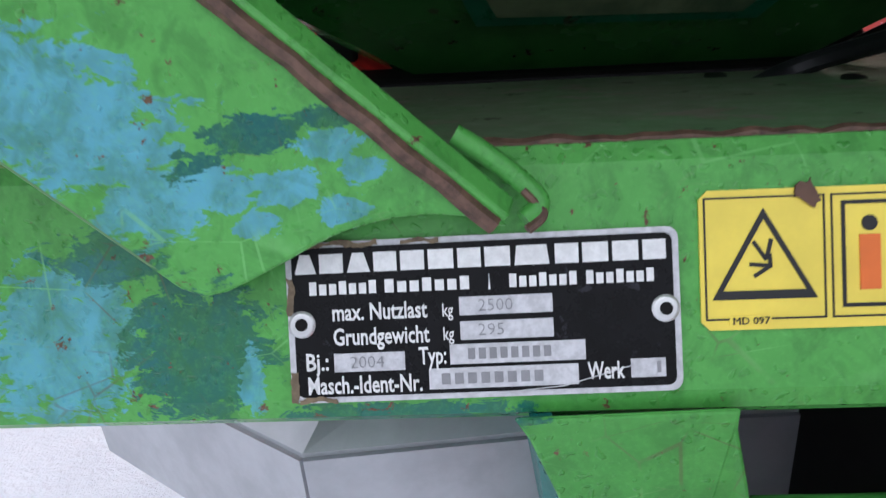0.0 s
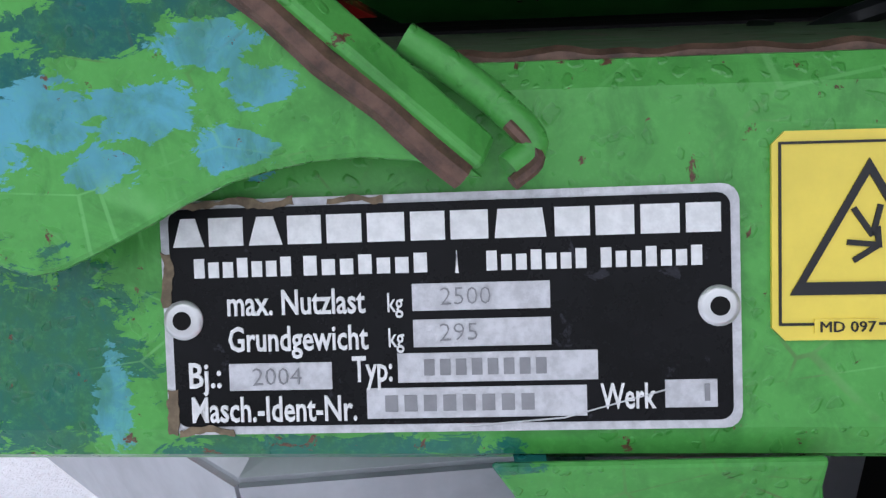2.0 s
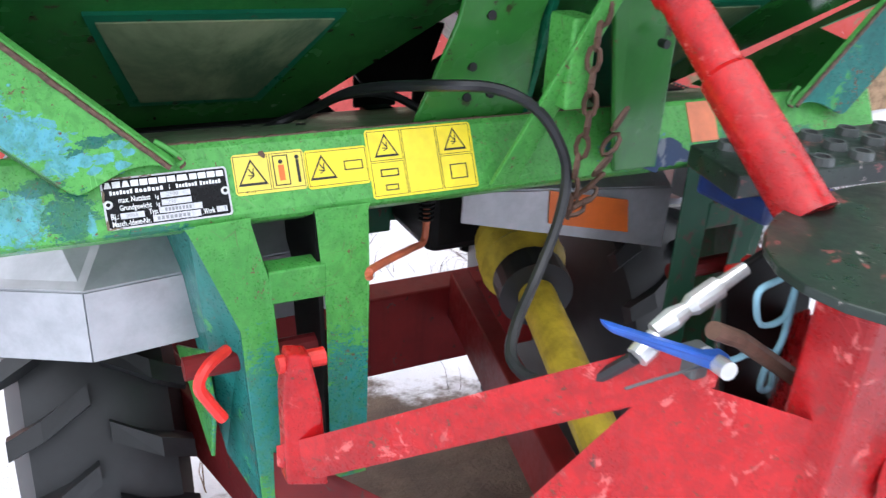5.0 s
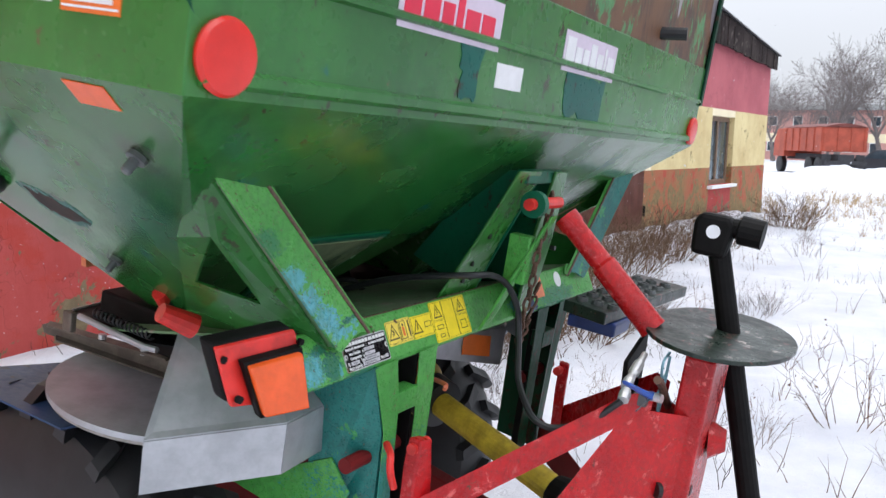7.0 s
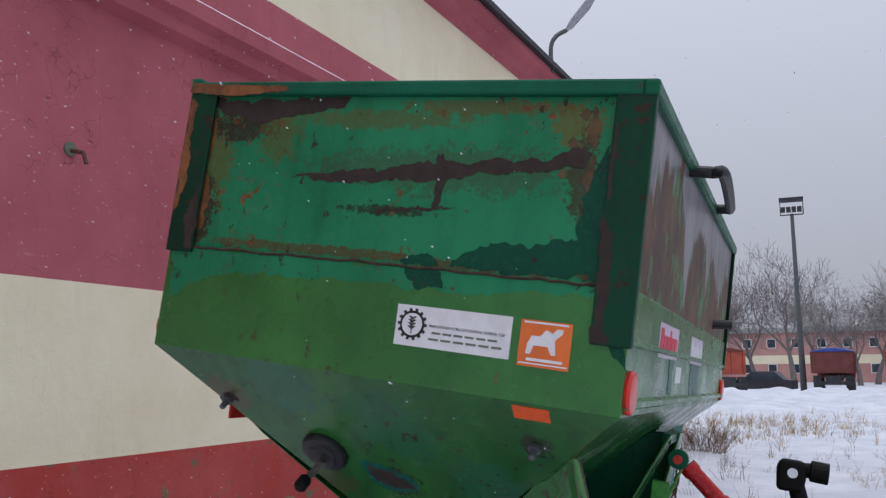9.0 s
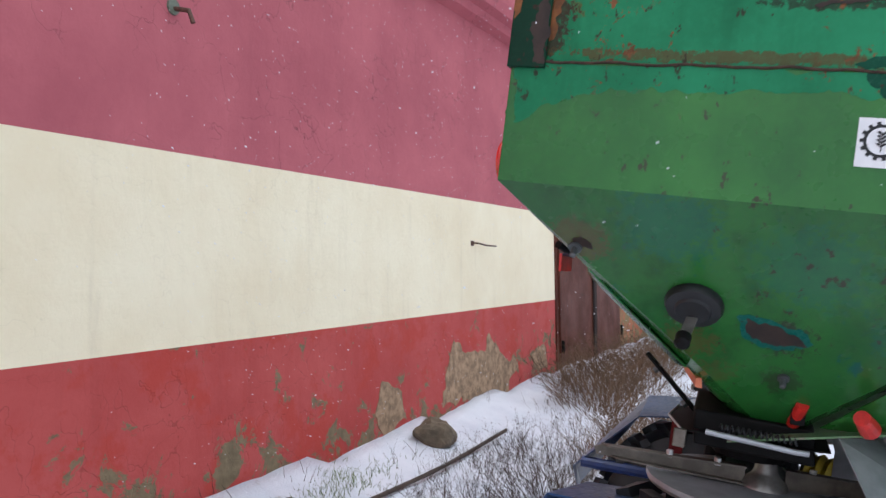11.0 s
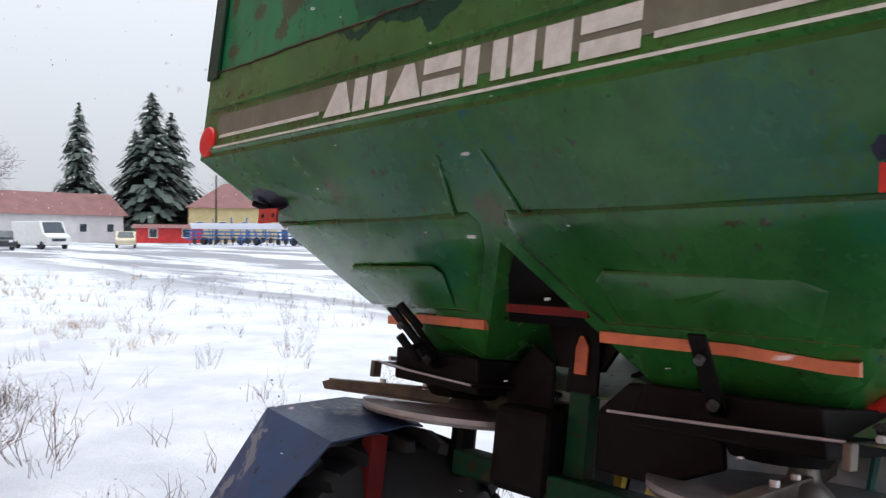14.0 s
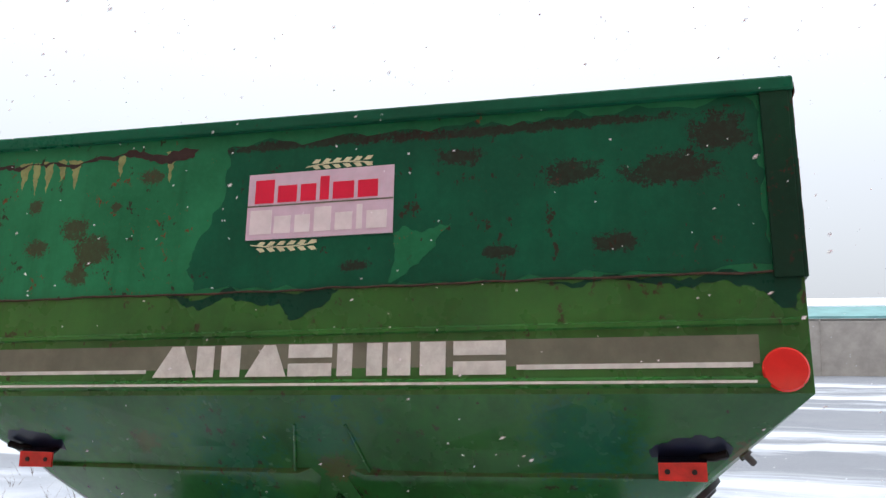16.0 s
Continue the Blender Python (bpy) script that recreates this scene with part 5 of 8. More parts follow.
# spreading discs with vanes
for s, dz, vanes in ((-1, 0.0, ((100, 0.425), (-76, 0.36))), (1, 0.032, ((47, 0.405), (228, 0.36)))):
    zc = 0.925 + dz
    cx, cy = s * 0.48, 0.155
    disc = part("spreading_disc", turned(((0, 0.15), (0.05, 0.255), (0.25, 0.288), (0.9, 0.292), (1, 0.284), (0.82, 0.278), (0.72, 0.20), (0.74, 0.03)), (cx, cy, zc), (cx, cy, zc + 0.026), 56), STEEL, spreader, "worn steel spreading disc", smooth=True)
    part("disc_rim", turned(((0, 0.280), (0.3, 0.293), (1, 0.293), (1, 0.280)), (cx, cy, zc + 0.010), (cx, cy, zc + 0.0275), 56), GALV, disc, "bright worn rim", smooth=True)
    part("hub", turned(((0, 0.062), (0.25, 0.055), (0.5, 0.034), (0.6, 0.03), (1, 0.026)), (cx, cy, zc + 0.022), (cx, cy, zc + 0.10), 20), STEEL, disc, "rounded steel hub", smooth=True)
    part("shaft", rod((cx, cy, 0.80), (cx, cy, zc), 0.035), BLACK, disc)
    for deg, ln in vanes:
        a = radians(deg)
        d = Vector((math.cos(a), math.sin(a), 0))
        n = Vector((-d.y, d.x, 0))
        c = Vector((cx, cy, zc + 0.027))
        lift = Vector((0, 0, 0.012))
        bm = slab([c + d * 0.05, c + d * ln + lift, c + d * (ln + 0.008) + lift * 2.6, c + d * (ln - 0.01) + lift * 3.2, c + d * 0.05 + Vector((0, 0, 0.045))], n * 0.006)
        slab([c + d * 0.05 + Vector((0, 0, 0.045)), c + d * (ln - 0.01) + lift * 3.2, c + d * (ln - 0.03) + lift * 3.2 + n * 0.03, c + d * 0.05 + Vector((0, 0, 0.045)) + n * 0.03], (0, 0, 0.005), bm)
        slab([c + d * 0.05 + Vector((0, 0, 0.003)), c + d * (ln - 0.03) + lift, c + d * (ln - 0.06) + lift + n * 0.03, c + d * 0.05 + Vector((0, 0, 0.003)) + n * 0.03], (0, 0, 0.004), bm)
        part("vane", bm, STEEL_BROWN, disc, "long bent steel vane")
        for q in (0.12, 0.24):
            part("bolt", rod(c + d * q + n * 0.018 + Vector((0, 0, 0.04)), c + d * q + n * 0.018 + Vector((0, 0, 0.058)), 0.009, 8), RIVET, disc)

# zinc guard skirts in front of the discs
for s in (-1, 1):
    top, low = (1.022, 0.922) if s < 0 else (1.040, 0.925)
    pts = [(s * 0.800, -0.075), (s * 0.601, -0.226), (s * 0.36, -0.20)] + ([(-0.215, -0.195), (-0.165, -0.02)] if s < 0 else [(-0.055, -0.198)])
    inner = [(s * 0.66, 0.015), (s * 0.52, -0.08), (s * 0.36, -0.08)] + ([(-0.24, -0.08), (-0.21, 0.02)] if s < 0 else [(0.0, -0.08)])
    for k, (a, b) in enumerate(zip(pts, pts[1:])):
        d = (Vector((b[0] - a[0], b[1] - a[1], 0))).normalized()
        ta, tb = (top - (0.03 if k == 0 and s < 0 else 0)), top
        la, lb = ta - 0.101, tb - 0.101
        if s > 0:
            la, lb = (low, low) if k == 0 else (low, 1.030)
            tb = tb if k == 0 else 1.080
        sk = part("guard_panel", slab([(a[0], a[1], la), (b[0], b[1], lb), (b[0], b[1], tb), (a[0], a[1], ta)], (-d.y * 0.003 * s, d.x * 0.003 * s, 0)), GALV, spreader, "pale galvanised disc guard panel")
        part("guard_top", slab([(a[0], a[1], ta), (b[0], b[1], tb), (inner[k + 1][0], inner[k + 1][1], 1.125), (inner[k][0], inner[k][1], 1.14 if k == 0 else 1.125)], (0, 0, 0.003)), GALV, sk, "dull zinc guard top")
part("sticker", slab([(0.106, -0.2035, 1.008), (0.275, -0.2045, 0.968), (0.264, -0.2045, 1.030), (0.102, -0.2035, 1.066)], (0, -0.001, 0)), ORANGE_DECAL, spreader, "orange film on the guard")

# ---- front frame of the spreader ----
BLUE_DARK = plain("dark blue paint", lin(26, 48, 104), 0.4, 0, 0.3)
GREEN_SHELF = paint("grimy shelf green", lin(104, 138, 98), lin(118, 128, 106), lin(132, 126, 112), 0.58, 0.05, (70, 56, 48), 0.5, 0.2, 0.3)
SCRAPED = plain("scraped brown primer", lin(92, 68, 56), 0.5, 0.1, 0.5, 160, 0.4)
ENAMEL = paint("wet black enamel", lin(9, 9, 11), lin(18, 18, 21), lin(44, 44, 50), 0.62, 0.0, rough=0.24, streak=0.0, size=0.045)
BARE = plain("scratched aluminium", lin(196, 196, 200), 0.38, 0.35, 0.16, 260, 0.3)
PRINT = plain("faded white print", lin(226, 226, 226), 0.5, 0, 0.10, 300)
ETCH = plain("etched grey print", lin(138, 138, 142), 0.5, 0.2, 0.1, 200)
SOOT = plain("grimy brown border stain", lin(120, 104, 82), 0.7, 0, 0.4, 200)
YB, ZB0, ZB1 = -0.330, 1.137, 1.2385
beam = part("front_beam", box(-0.695, 0.695, YB, YB + 0.07, ZB0, ZB1), GREEN_FRAME, spreader, "light green front beam with scraped edges", bevel=0.010)
BEAM_TILT = 0.4914
BEAM_AT = Vector((0, YB, ZB0))
beam.matrix_basis = Matrix.Translation(BEAM_AT) @ Matrix.Rotation(-BEAM_TILT, 4, "X") @ Matrix.Translation(-BEAM_AT)
part("scraped_edge", bead((-0.500, YB + 0.0062, ZB1 - 0.0022), (0.2, YB + 0.0062, ZB1 - 0.0022), 0.0020, 0.0027, 200), SCRAPED, beam, "bare rusty top edge")
shelf = part("shelf", rings([[(x, -0.270, 1.2180), (x, -0.225, 1.2035), (x, 0.25, 1.0850), (x, 0.25, 1.0800), (x, -0.225, 1.1985), (x, -0.270, 1.2120)] for x in (-0.66, 0.66)]), GREEN_SHELF, spreader, "dirty green shelf plate")
for hx, hy in ((-0.559, 0.186), (-0.33, 0.02), (-0.26, -0.04), (0.30, 0.10)):
    hz = 1.2035 - (hy + 0.225) * 0.2495
    part("hole", rod((hx, hy, hz - 0.004), (hx, hy, hz + 0.0012), 0.008, 14), INK, shelf)
part("red_stay", tube([(-0.645, 0.095, 1.199), (-0.60, 0.108, 1.150), (-0.555, 0.112, 1.122)], 0.015, 10), RED_PART, spreader, "dark red stay behind the strut", smooth=True)
part("stay_clamp", box(-0.625, -0.595, 0.085, 0.118, 1.145, 1.185), BLACK, spreader, "black clamp", bevel=0.003)

# maker's plate
PX, PW, PZ, PH = -0.5695, 0.1392, 1.1467, 0.0578
PC = Vector((PX + PW / 2, 0, PZ + PH / 2))


def soft_box(u0, u1, v0, v1, y0, y1, r):
    """A flat rounded rectangle on the plate; u and v are shares of it, r a radius in metres."""
    x0, x1, z0, z1 = PX + PW * u0, PX + PW * u1, PZ + PH * v0, PZ + PH * v1
    o = []
    for cx, cz, a0 in ((x1 - r, z1 - r, 0), (x0 + r, z1 - r, 90), (x0 + r, z0 + r, 180), (x1 - r, z0 + r, 270)):
        o += [(cx + r * math.cos(radians(a0 + q)), y0, cz + r * math.sin(radians(a0 + q))) for q in (0, 22, 45, 68, 90)]
    return slab(o, (0, y1 - y0, 0))


plate = part("type_plate", soft_box(0, 1, 0, 1, YB, YB - 0.0016, 0.004), BARE, beam, "black type plate with bright border")
plate.matrix_basis = Matrix.Translation(PC) @ Matrix.Rotation(radians(-0.6), 4, "Y") @ Matrix.Translation(-PC)
part("plate_field", soft_box(0.016, 0.984, 0.036, 0.964, YB - 0.0016, YB - 0.0020, 0.003), ENAMEL, plate, "wet black enamel field")
FACE = Matrix(((1, 0, 0, 0), (0, 0, -1, YB - 0.0022), (0, 1, 0, 0), (0, 0, 0, 1)))


def plate_at(u, v):
    return Matrix.Translation((PX + PW * u, 0, PZ + PH * v)) @ FACE


def plate_bar(u0, u1, v0, v1, material, name="field", lean=0.0):
    q = [(u0, v0), (u1, v0), (u1 - lean, v1), (u0 + lean, v1)]
    return part(name, slab([(PX + PW * u, YB - 0.0020, PZ + PH * v) for u, v in q], (0, -0.0003, 0)), material, plate)


row, u = ((0.062, 0.015), (0.068, 0), (0.066, 0.015), (0.066, 0), (0.068, 0), (0.072, 0), (0.066, 0), (0.072, 0), (0.098, 0.006), (0.066, 0), (0.072, 0), (0.072, 0), (0.064, 0)), 0.024
for w, lean in row:
    plate_bar(u, u + w * 0.90, 0.805, 0.925, PRINT, "block_shape", lean)
    u += w * 1.045
for u0, u1 in ((0.06, 0.24), (0.255, 0.48), (0.573, 0.75), (0.767, 0.943)):
    n = 7
    for i in range(n):
        a = u0 + (u1 - u0) * i / n
        plate_bar(a, a + (u1 - u0) / n * 0.72, 0.672, 0.738 + 0.016 * (i % 3 == 0), PRINT, "print_bar")
plate_bar(0.519, 0.525, 0.665, 0.76, PRINT, "print_bar", 0.004)
for u, v, txt, w, h in ((0.115, 0.505, "max. Nutzlast", 0.0340, 0.0078), (0.398, 0.505, "kg", 0.0038, 0.0060), (0.115, 0.352, "Grundgewicht", 0.0345, 0.0078), (0.398, 0.358, "kg", 0.0038, 0.0060), (0.040, 0.20, "Bj.:", 0.0080, 0.0080), (0.334, 0.215, "Typ:", 0.0098, 0.0080), (0.043, 0.052, "Masch.-Ident-Nr.", 0.0410, 0.0080), (0.762, 0.085, "Werk", 0.0130, 0.0078)):
    writing(txt, h * 1.10, plate_at(u, v + 0.006), PRINT, plate, width=w, weight=0.00014 if h > 0.007 else 0.00005)
for u0, u1, v0, v1 in ((0.443, 0.68, 0.512, 0.625), (0.443, 0.68, 0.36, 0.475), (0.115, 0.298, 0.19, 0.305), (0.414, 0.758, 0.212, 0.335), (0.358, 0.738, 0.062, 0.19), (0.87, 0.957, 0.09, 0.205)):
    plate_bar(u0, u1, v0, v1, BARE)
for u, v, txt, w in ((0.49, 0.535, "2500", 0.0120), (0.487, 0.385, "295", 0.0090), (0.155, 0.212, "2004", 0.0120), (0.907, 0.115, "1", 0.0012)):
    writing(txt, 0.0062, Matrix.Translation((0, -0.0002, 0)) @ plate_at(u, v), ETCH, plate, width=w, weight=-0.00010)
for u0, u1, v in ((0.46, 0.68, 0.275), (0.39, 0.66, 0.125)):
    for i in range(8):
        a = u0 + (u1 - u0) * i / 8
        part("print_bar", box(PX + PW * a, PX + PW * (a + (u1 - u0) / 12), YB - 0.00252, YB - 0.0023, PZ + PH * (v - 0.034), PZ + PH * (v + 0.034)), ETCH, plate)
for u, v in ((0.037, 0.495), (0.962, 0.505)):
    rv = part("rivet", turned(((0, 0.0049), (0.5, 0.0049), (0.9, 0.0042), (1, 0.0036)), (PX + PW * u, YB - 0.0016, PZ + v * PH), (PX + PW * u, YB - 0.0034, PZ + v * PH), 28), RIVET, plate, "hollow zinc rivet", smooth=True)
    part("rivet_hole", rod((PX + PW * u, YB - 0.0030, PZ + v * PH), (PX + PW * u, YB - 0.0036, PZ + v * PH), 0.0023, 16), BLACK, rv)
part("scratch", tube([(PX + PW * 0.53, YB - 0.0023, PZ + PH * 0.025), (PX + PW * 0.70, YB - 0.0023, PZ + PH * 0.055), (PX + PW * 0.88, YB - 0.0024, PZ + PH * 0.17)], 0.00022, 5), BARE, plate, "long fine scratch")
for sd, (u0, u1, v0, v1) in enumerate(((0.01, 0.10, 0.955, 1.0), (0.10, 0.24, 0.968, 1.0), (0.0, 0.016, 0.55, 0.80), (0.0, 0.02, 0.0, 0.20), (0.30, 0.40, 0.972, 1.0), (0.02, 0.12, 0.0, 0.03))):
    q = [(PX + PW * u, PZ + PH * v) for u, v in ((u0, v0), (u1, v0), (u1, v1), (u0, v1))]
    blot("grime", q, lambda x, z, l: Vector((x, YB - 0.0016 - l, z)), SOOT, plate, "", 0.0016, 0.0006, 8, sd)


# yellow warning films with plain pictogram shapes
def triangle(parent, cx, cz, w):
    h = w * 0.88
    bm = bmesh.new()
    o = [(cx - w / 2, cz - h / 2), (cx + w / 2, cz - h / 2), (cx, cz + h / 2)]
    i = [(cx + (x - cx) * 0.80, cz - h * 0.05 + (z - cz + h * 0.05) * 0.79) for x, z in o]
    for k in range(3):
        a, b, c, d = o[k], o[(k + 1) % 3], i[(k + 1) % 3], i[k]
        slab([(x, YB - 0.0012, z) for x, z in (a, b, c, d)], (0, -0.0005, 0), bm)
    part("triangle", bm, INK, parent)
    bm = bmesh.new()
    for a, b in (((-0.10, 0.12), (0.02, -0.06)), ((0.02, -0.06), (0.07, 0.14)), ((-0.14, -0.10), (0.06, -0.12)), ((0.06, -0.12), (-0.10, -0.22)), ((0.05, 0.0), (0.06, -0.14))):
        p, q = Vector((cx + a[0] * w, 0, cz + a[1] * w)), Vector((cx + b[0] * w, 0, cz + b[1] * w))
        n = Vector((-(q - p).z, 0, (q - p).x)).normalized() * w * 0.018
        slab([v + Vector((0, YB - 0.0012, 0)) for v in (p - n, q - n, q + n, p + n)], (0, -0.0005, 0), bm)
    part("pictogram", bm, INK, parent)


def frame_lines(parent, x0, x1, z0, z1, w=0.0006):
    bm = bmesh.new()
    for a, b, c, d in ((x0, x1, z0, z0 + w), (x0, x1, z1 - w, z1), (x0, x0 + w, z0 + w, z1 - w), (x1 - w, x1, z0 + w, z1 - w)):
        box(a, b, YB - 0.0016, YB - 0.0012, c, d, bm)
    part("border_line", bm, INK, parent)


def film(x0, x1, z0, z1, material, label):
    c = 0.003
    o = [(x0 + c, z0), (x1 - c, z0), (x1, z0 + c), (x1, z1 - c), (x1 - c, z1), (x0 + c, z1), (x0, z1 - c), (x0, z0 + c)]
    ob = part("warning_film", slab([(x, YB, z) for x, z in o], (0, -0.0012, 0)), material, beam, label)
    ob.location = (0.0044, 0, -0.0031)
    return ob


y1 = film(-0.4275, -0.340, 1.171, 1.220, YELLOW, "pale yellow warning film with plain black shapes")
triangle(y1, -0.4055, 1.1975, 0.036)
frame_lines(y1, -0.426, -0.3845, 1.1745, 1.2175)
frame_lines(y1, -0.3825, -0.342, 1.1745, 1.2175)
frame_lines(y1, -0.379, -0.360, 1.178, 1.215, 0.0013)
part("pictogram", box(-0.373, -0.366, YB - 0.0018, YB - 0.0012, 1.184, 1.203), ORANGE_DECAL, y1)
part("pictogram", box(-0.3505, -0.347, YB - 0.0018, YB - 0.0012, 1.180, 1.208), INK, y1)
part("pictogram", turned(((0, 0.0027), (1, 0.0027)), (-0.3488, YB - 0.0012, 1.211), (-0.3488, YB - 0.0018, 1.211), 12), INK, y1)
part("pictogram", turned(((0, 0.0027), (1, 0.0027)), (-0.3695, YB - 0.0012, 1.207), (-0.3695, YB - 0.0018, 1.207), 12), INK, y1)
part("backing", box(-0.418, -0.4035, YB - 0.00175, YB - 0.0012, 1.1728, 1.1760), YELLOW, y1)
writing("MD 097", 0.0036, Matrix.Translation((-0.417, 0.0003, 1.1730)) @ FACE, INK, y1, width=0.0125)
blot("worn_spot", [(-0.396, 1.2215), (-0.388, 1.223), (-0.386, 1.216), (-0.390, 1.213), (-0.396, 1.2155)], lambda x, z, l: Vector((x, YB - 0.0013 - l, z)), CHAIN, y1, "bare rusty dent", 0.003)
y2 = film(-0.3392, -0.2577, 1.169, 1.217, YELLOW_LIVE, "yellow warning film with plain black shapes")
triangle(y2, -0.318, 1.195, 0.035)
frame_lines(y2, -0.3375, -0.2595, 1.172, 1.2145)
frame_lines(y2, -0.290, -0.265, 1.188, 1.200, 0.0013)
y3 = film(-0.2572, -0.106, 1.147, 1.2355, YELLOW_LIVE, "bright yellow warning film with plain black shapes")
for cx in (-0.231, -0.133):
    triangle(y3, cx, 1.2145, 0.034)
for a, b, c, d_ in ((-0.2545, -0.209, 1.195, 1.233), (-0.2545, -0.209, 1.150, 1.193), (-0.157, -0.109, 1.195, 1.233), (-0.157, -0.109, 1.150, 1.193), (-0.207, -0.159, 1.150, 1.233)):
    frame_lines(y3, a, b, c, d_)
frame_lines(y3, -0.243, -0.218, 1.174, 1.184, 0.0017)
frame_lines(y3, -0.239, -0.221, 1.156, 1.164, 0.0015)
frame_lines(y3, -0.145, -0.120, 1.161, 1.181, 0.0015)
part("film", box(0.276, 0.330, YB - 0.0012, YB, 1.170, 1.232), TAPE, beam, "faded orange film")
part("film", turned(((0, 0.022), (1, 0.022)), (0.44, YB, 1.205), (0.44, YB - 0.0012, 1.205), 20), WHITE, beam, "round white sticker")
blot("paint_patch", [(0.20, 1.175), (0.25, 1.18), (0.27, 1.145), (0.18, 1.143)], lambda x, z, l: Vector((x, YB - l, z)), BLUE, beam, "blue paint smear", 0.012)

# struts from the hopper's corners to the beam, with gusset plates
for s in (-1, 1):
    top_up, toe_up, top_low, toe_low = [Vector((s * x, y, z)) for x, y, z in ((0.8626, -0.2831, 1.5552), (0.4914, -0.3079, 1.2040), (0.9496, -0.3094, 1.5339), (0.5985, -0.3225, 1.1900))]
    out = (toe_up - top_up).cross(top_low - top_up).normalized()
    out = out if out.y < 0 else -out
    along, side = (toe_up - top_up).normalized(), (toe_low - toe_up).normalized()

    def on_strut(u, v, lift=0.0):
        """A place on the strut's face: u down its length, v from its upper edge to its lower one."""
        return top_up.lerp(toe_up, u).lerp(top_low.lerp(toe_low, u), v) + out * lift

    shape = [(0.08, 0), (0.6, 0), (1.0, -0.02), (0.994, 0.03), (0.9823, 0.06), (0.9735, 0.15), (0.9706, 0.24), (0.971, 0.33), (0.9731, 0.42), (0.9800, 0.54), (0.9875, 0.64), (0.998, 0.80), (1.004, 0.90), (1.004, 0.97), (0.992, 1.0), (0.6, 1.0), (0.08, 1.0)]
    strut = part("strut", slab([on_strut(u, v) for u, v in shape], out * -0.005), GREEN_FRAME if s < 0 else GREEN_TEAL, spreader, "worn green pressed strut", bevel=0.0015)
    back = Vector((-s * 0.30, 0.90, 0.32)).normalized()
    fl_ = [on_strut(u, -0.01, 0.001) for u in (0.08, 0.995)]
    part("strut_flange", slab([fl_[0], fl_[1], fl_[1] + back * 0.010, fl_[0] + back * 0.012], along.cross(back).normalized() * 0.004), GREEN_FRAME, strut, bevel=0.0015)
    part("strut_skirt", slab([on_strut(0.10, 0.985), on_strut(0.97, 0.985), on_strut(0.955, 0.985) + Vector((s * -0.01, 0.035, -0.012)), on_strut(0.10, 0.985) + Vector((s * -0.01, 0.05, -0.012))], (s * 0.003, 0, 0.002)), GREEN_SHELF, strut)
    edge = [on_strut(0.08 + 0.915 * q, 0.012 + 0.012 * noise.noise((q * 30, s, 1)), 0.0004) for q in (k / 60 for k in range(61))]
    part("strut_edge", tube(edge, 0.0036, 8), SCRAPED, strut, "scraped bare edge", smooth=True)
    toe = [on_strut(u, v, w) + back * d_ for u, v, w, d_ in ((0.935, -0.03, 0.001, 0.016), (0.955, -0.06, 0.002, 0.015), (0.978, -0.10, 0.003, 0.011), (0.993, -0.12, 0.003, 0.006), (0.997, -0.07, 0.002, 0.001))]
    part("weld_toe", tube(curve(toe, 5), 0.0040, 12, None, 0.0036), GREEN_FRAME, strut, "lumpy weld toe", smooth=True)
    part("weld_edge", tube(curve([p_ + out * 0.004 - Vector((0, 0, 0.003)) for p_ in toe[2:]], 5), 0.0018, 8), SCRAPED, strut)
    ga, gb, gc, gd, ge = [Vector((s * x, y, z)) for x, y, z in ((0.945, -0.300, 1.530), (0.606, -0.305, 1.195), (0.600, -0.200, 1.165), (0.600, 0.050, 1.148), (0.862, -0.185, 1.392))]
    h1, h2, h3 = [Vector((s * x, y, z)) for x, y, z in ((0.868, -0.262, 1.410), (0.745, -0.110, 1.288), (0.715, -0.238, 1.277))]
    bm = bmesh.new()
    for quad in ((ga, gb, h3, h1), (gb, gc, h3), (gc, gd, h2, h3), (gd, ge, h1, h2), (ge, ga, h1)):
        slab(quad, (s * 0.006, 0, -0.002), bm)
    bmesh.ops.remove_doubles(bm, verts=bm.verts, dist=0.0002)
    part("gusset", bm, GREEN, spreader, "green gusset plate with a cut-out")
    part("shutter_cap", turned(((0, 0.018), (1, 0.024)), (s * 0.74, -0.02, 1.205), (s * 0.68, -0.045, 1.175), 12), RED_PART, spreader, "red plastic cap")

# orange front lamp in a red bracket at the beam's end
lq = [Vector(p) for p in ((-0.865, -0.306, 1.256), (-0.692, -0.306, 1.254), (-0.680, -0.318, 1.20), (-0.684, -0.330, 1.140), (-0.845, -0.330, 1.168))]
lampm = part("front_lamp", slab(lq, (0, 0.008, 0.002)), RED_PART, spreader, "red lamp bracket with orange lens", bevel=0.006)
lens = [Vector(p) for p in ((-0.818, -0.314, 1.230), (-0.698, -0.314, 1.229), (-0.690, -0.335, 1.140), (-0.795, -0.335, 1.152))]
part("lens", slab(lens, (0, -0.020, -0.006)), ORANGE, lampm, "orange lamp lens", bevel=0.004)
mid = sum(lens, Vector()) / 4
part("lens_border", slab([mid + (p - mid) * 1.10 for p in lens], (0, -0.012, -0.003)), BLACK, lampm)
for x, y, z in ((-0.852, -0.306, 1.238), (-0.835, -0.330, 1.180), (-0.686, -0.310, 1.235)):
    part("bolt", rod((x, y, z), (x, y - 0.008, z), 0.006, 10), BLACK, lampm)
part("lamp_housing", slab([p + Vector((0, 0.010, 0.003)) for p in lq], (0, 0.03, 0.006)), BLACK, lampm, "black lamp housing", bevel=0.006)
part("lamp_arm", box(-0.735, -0.66, -0.290, -0.272, 1.165, 1.195), RED_PART, lampm, bevel=0.003)
lampm.location = (-0.042, -0.022, 0.004)

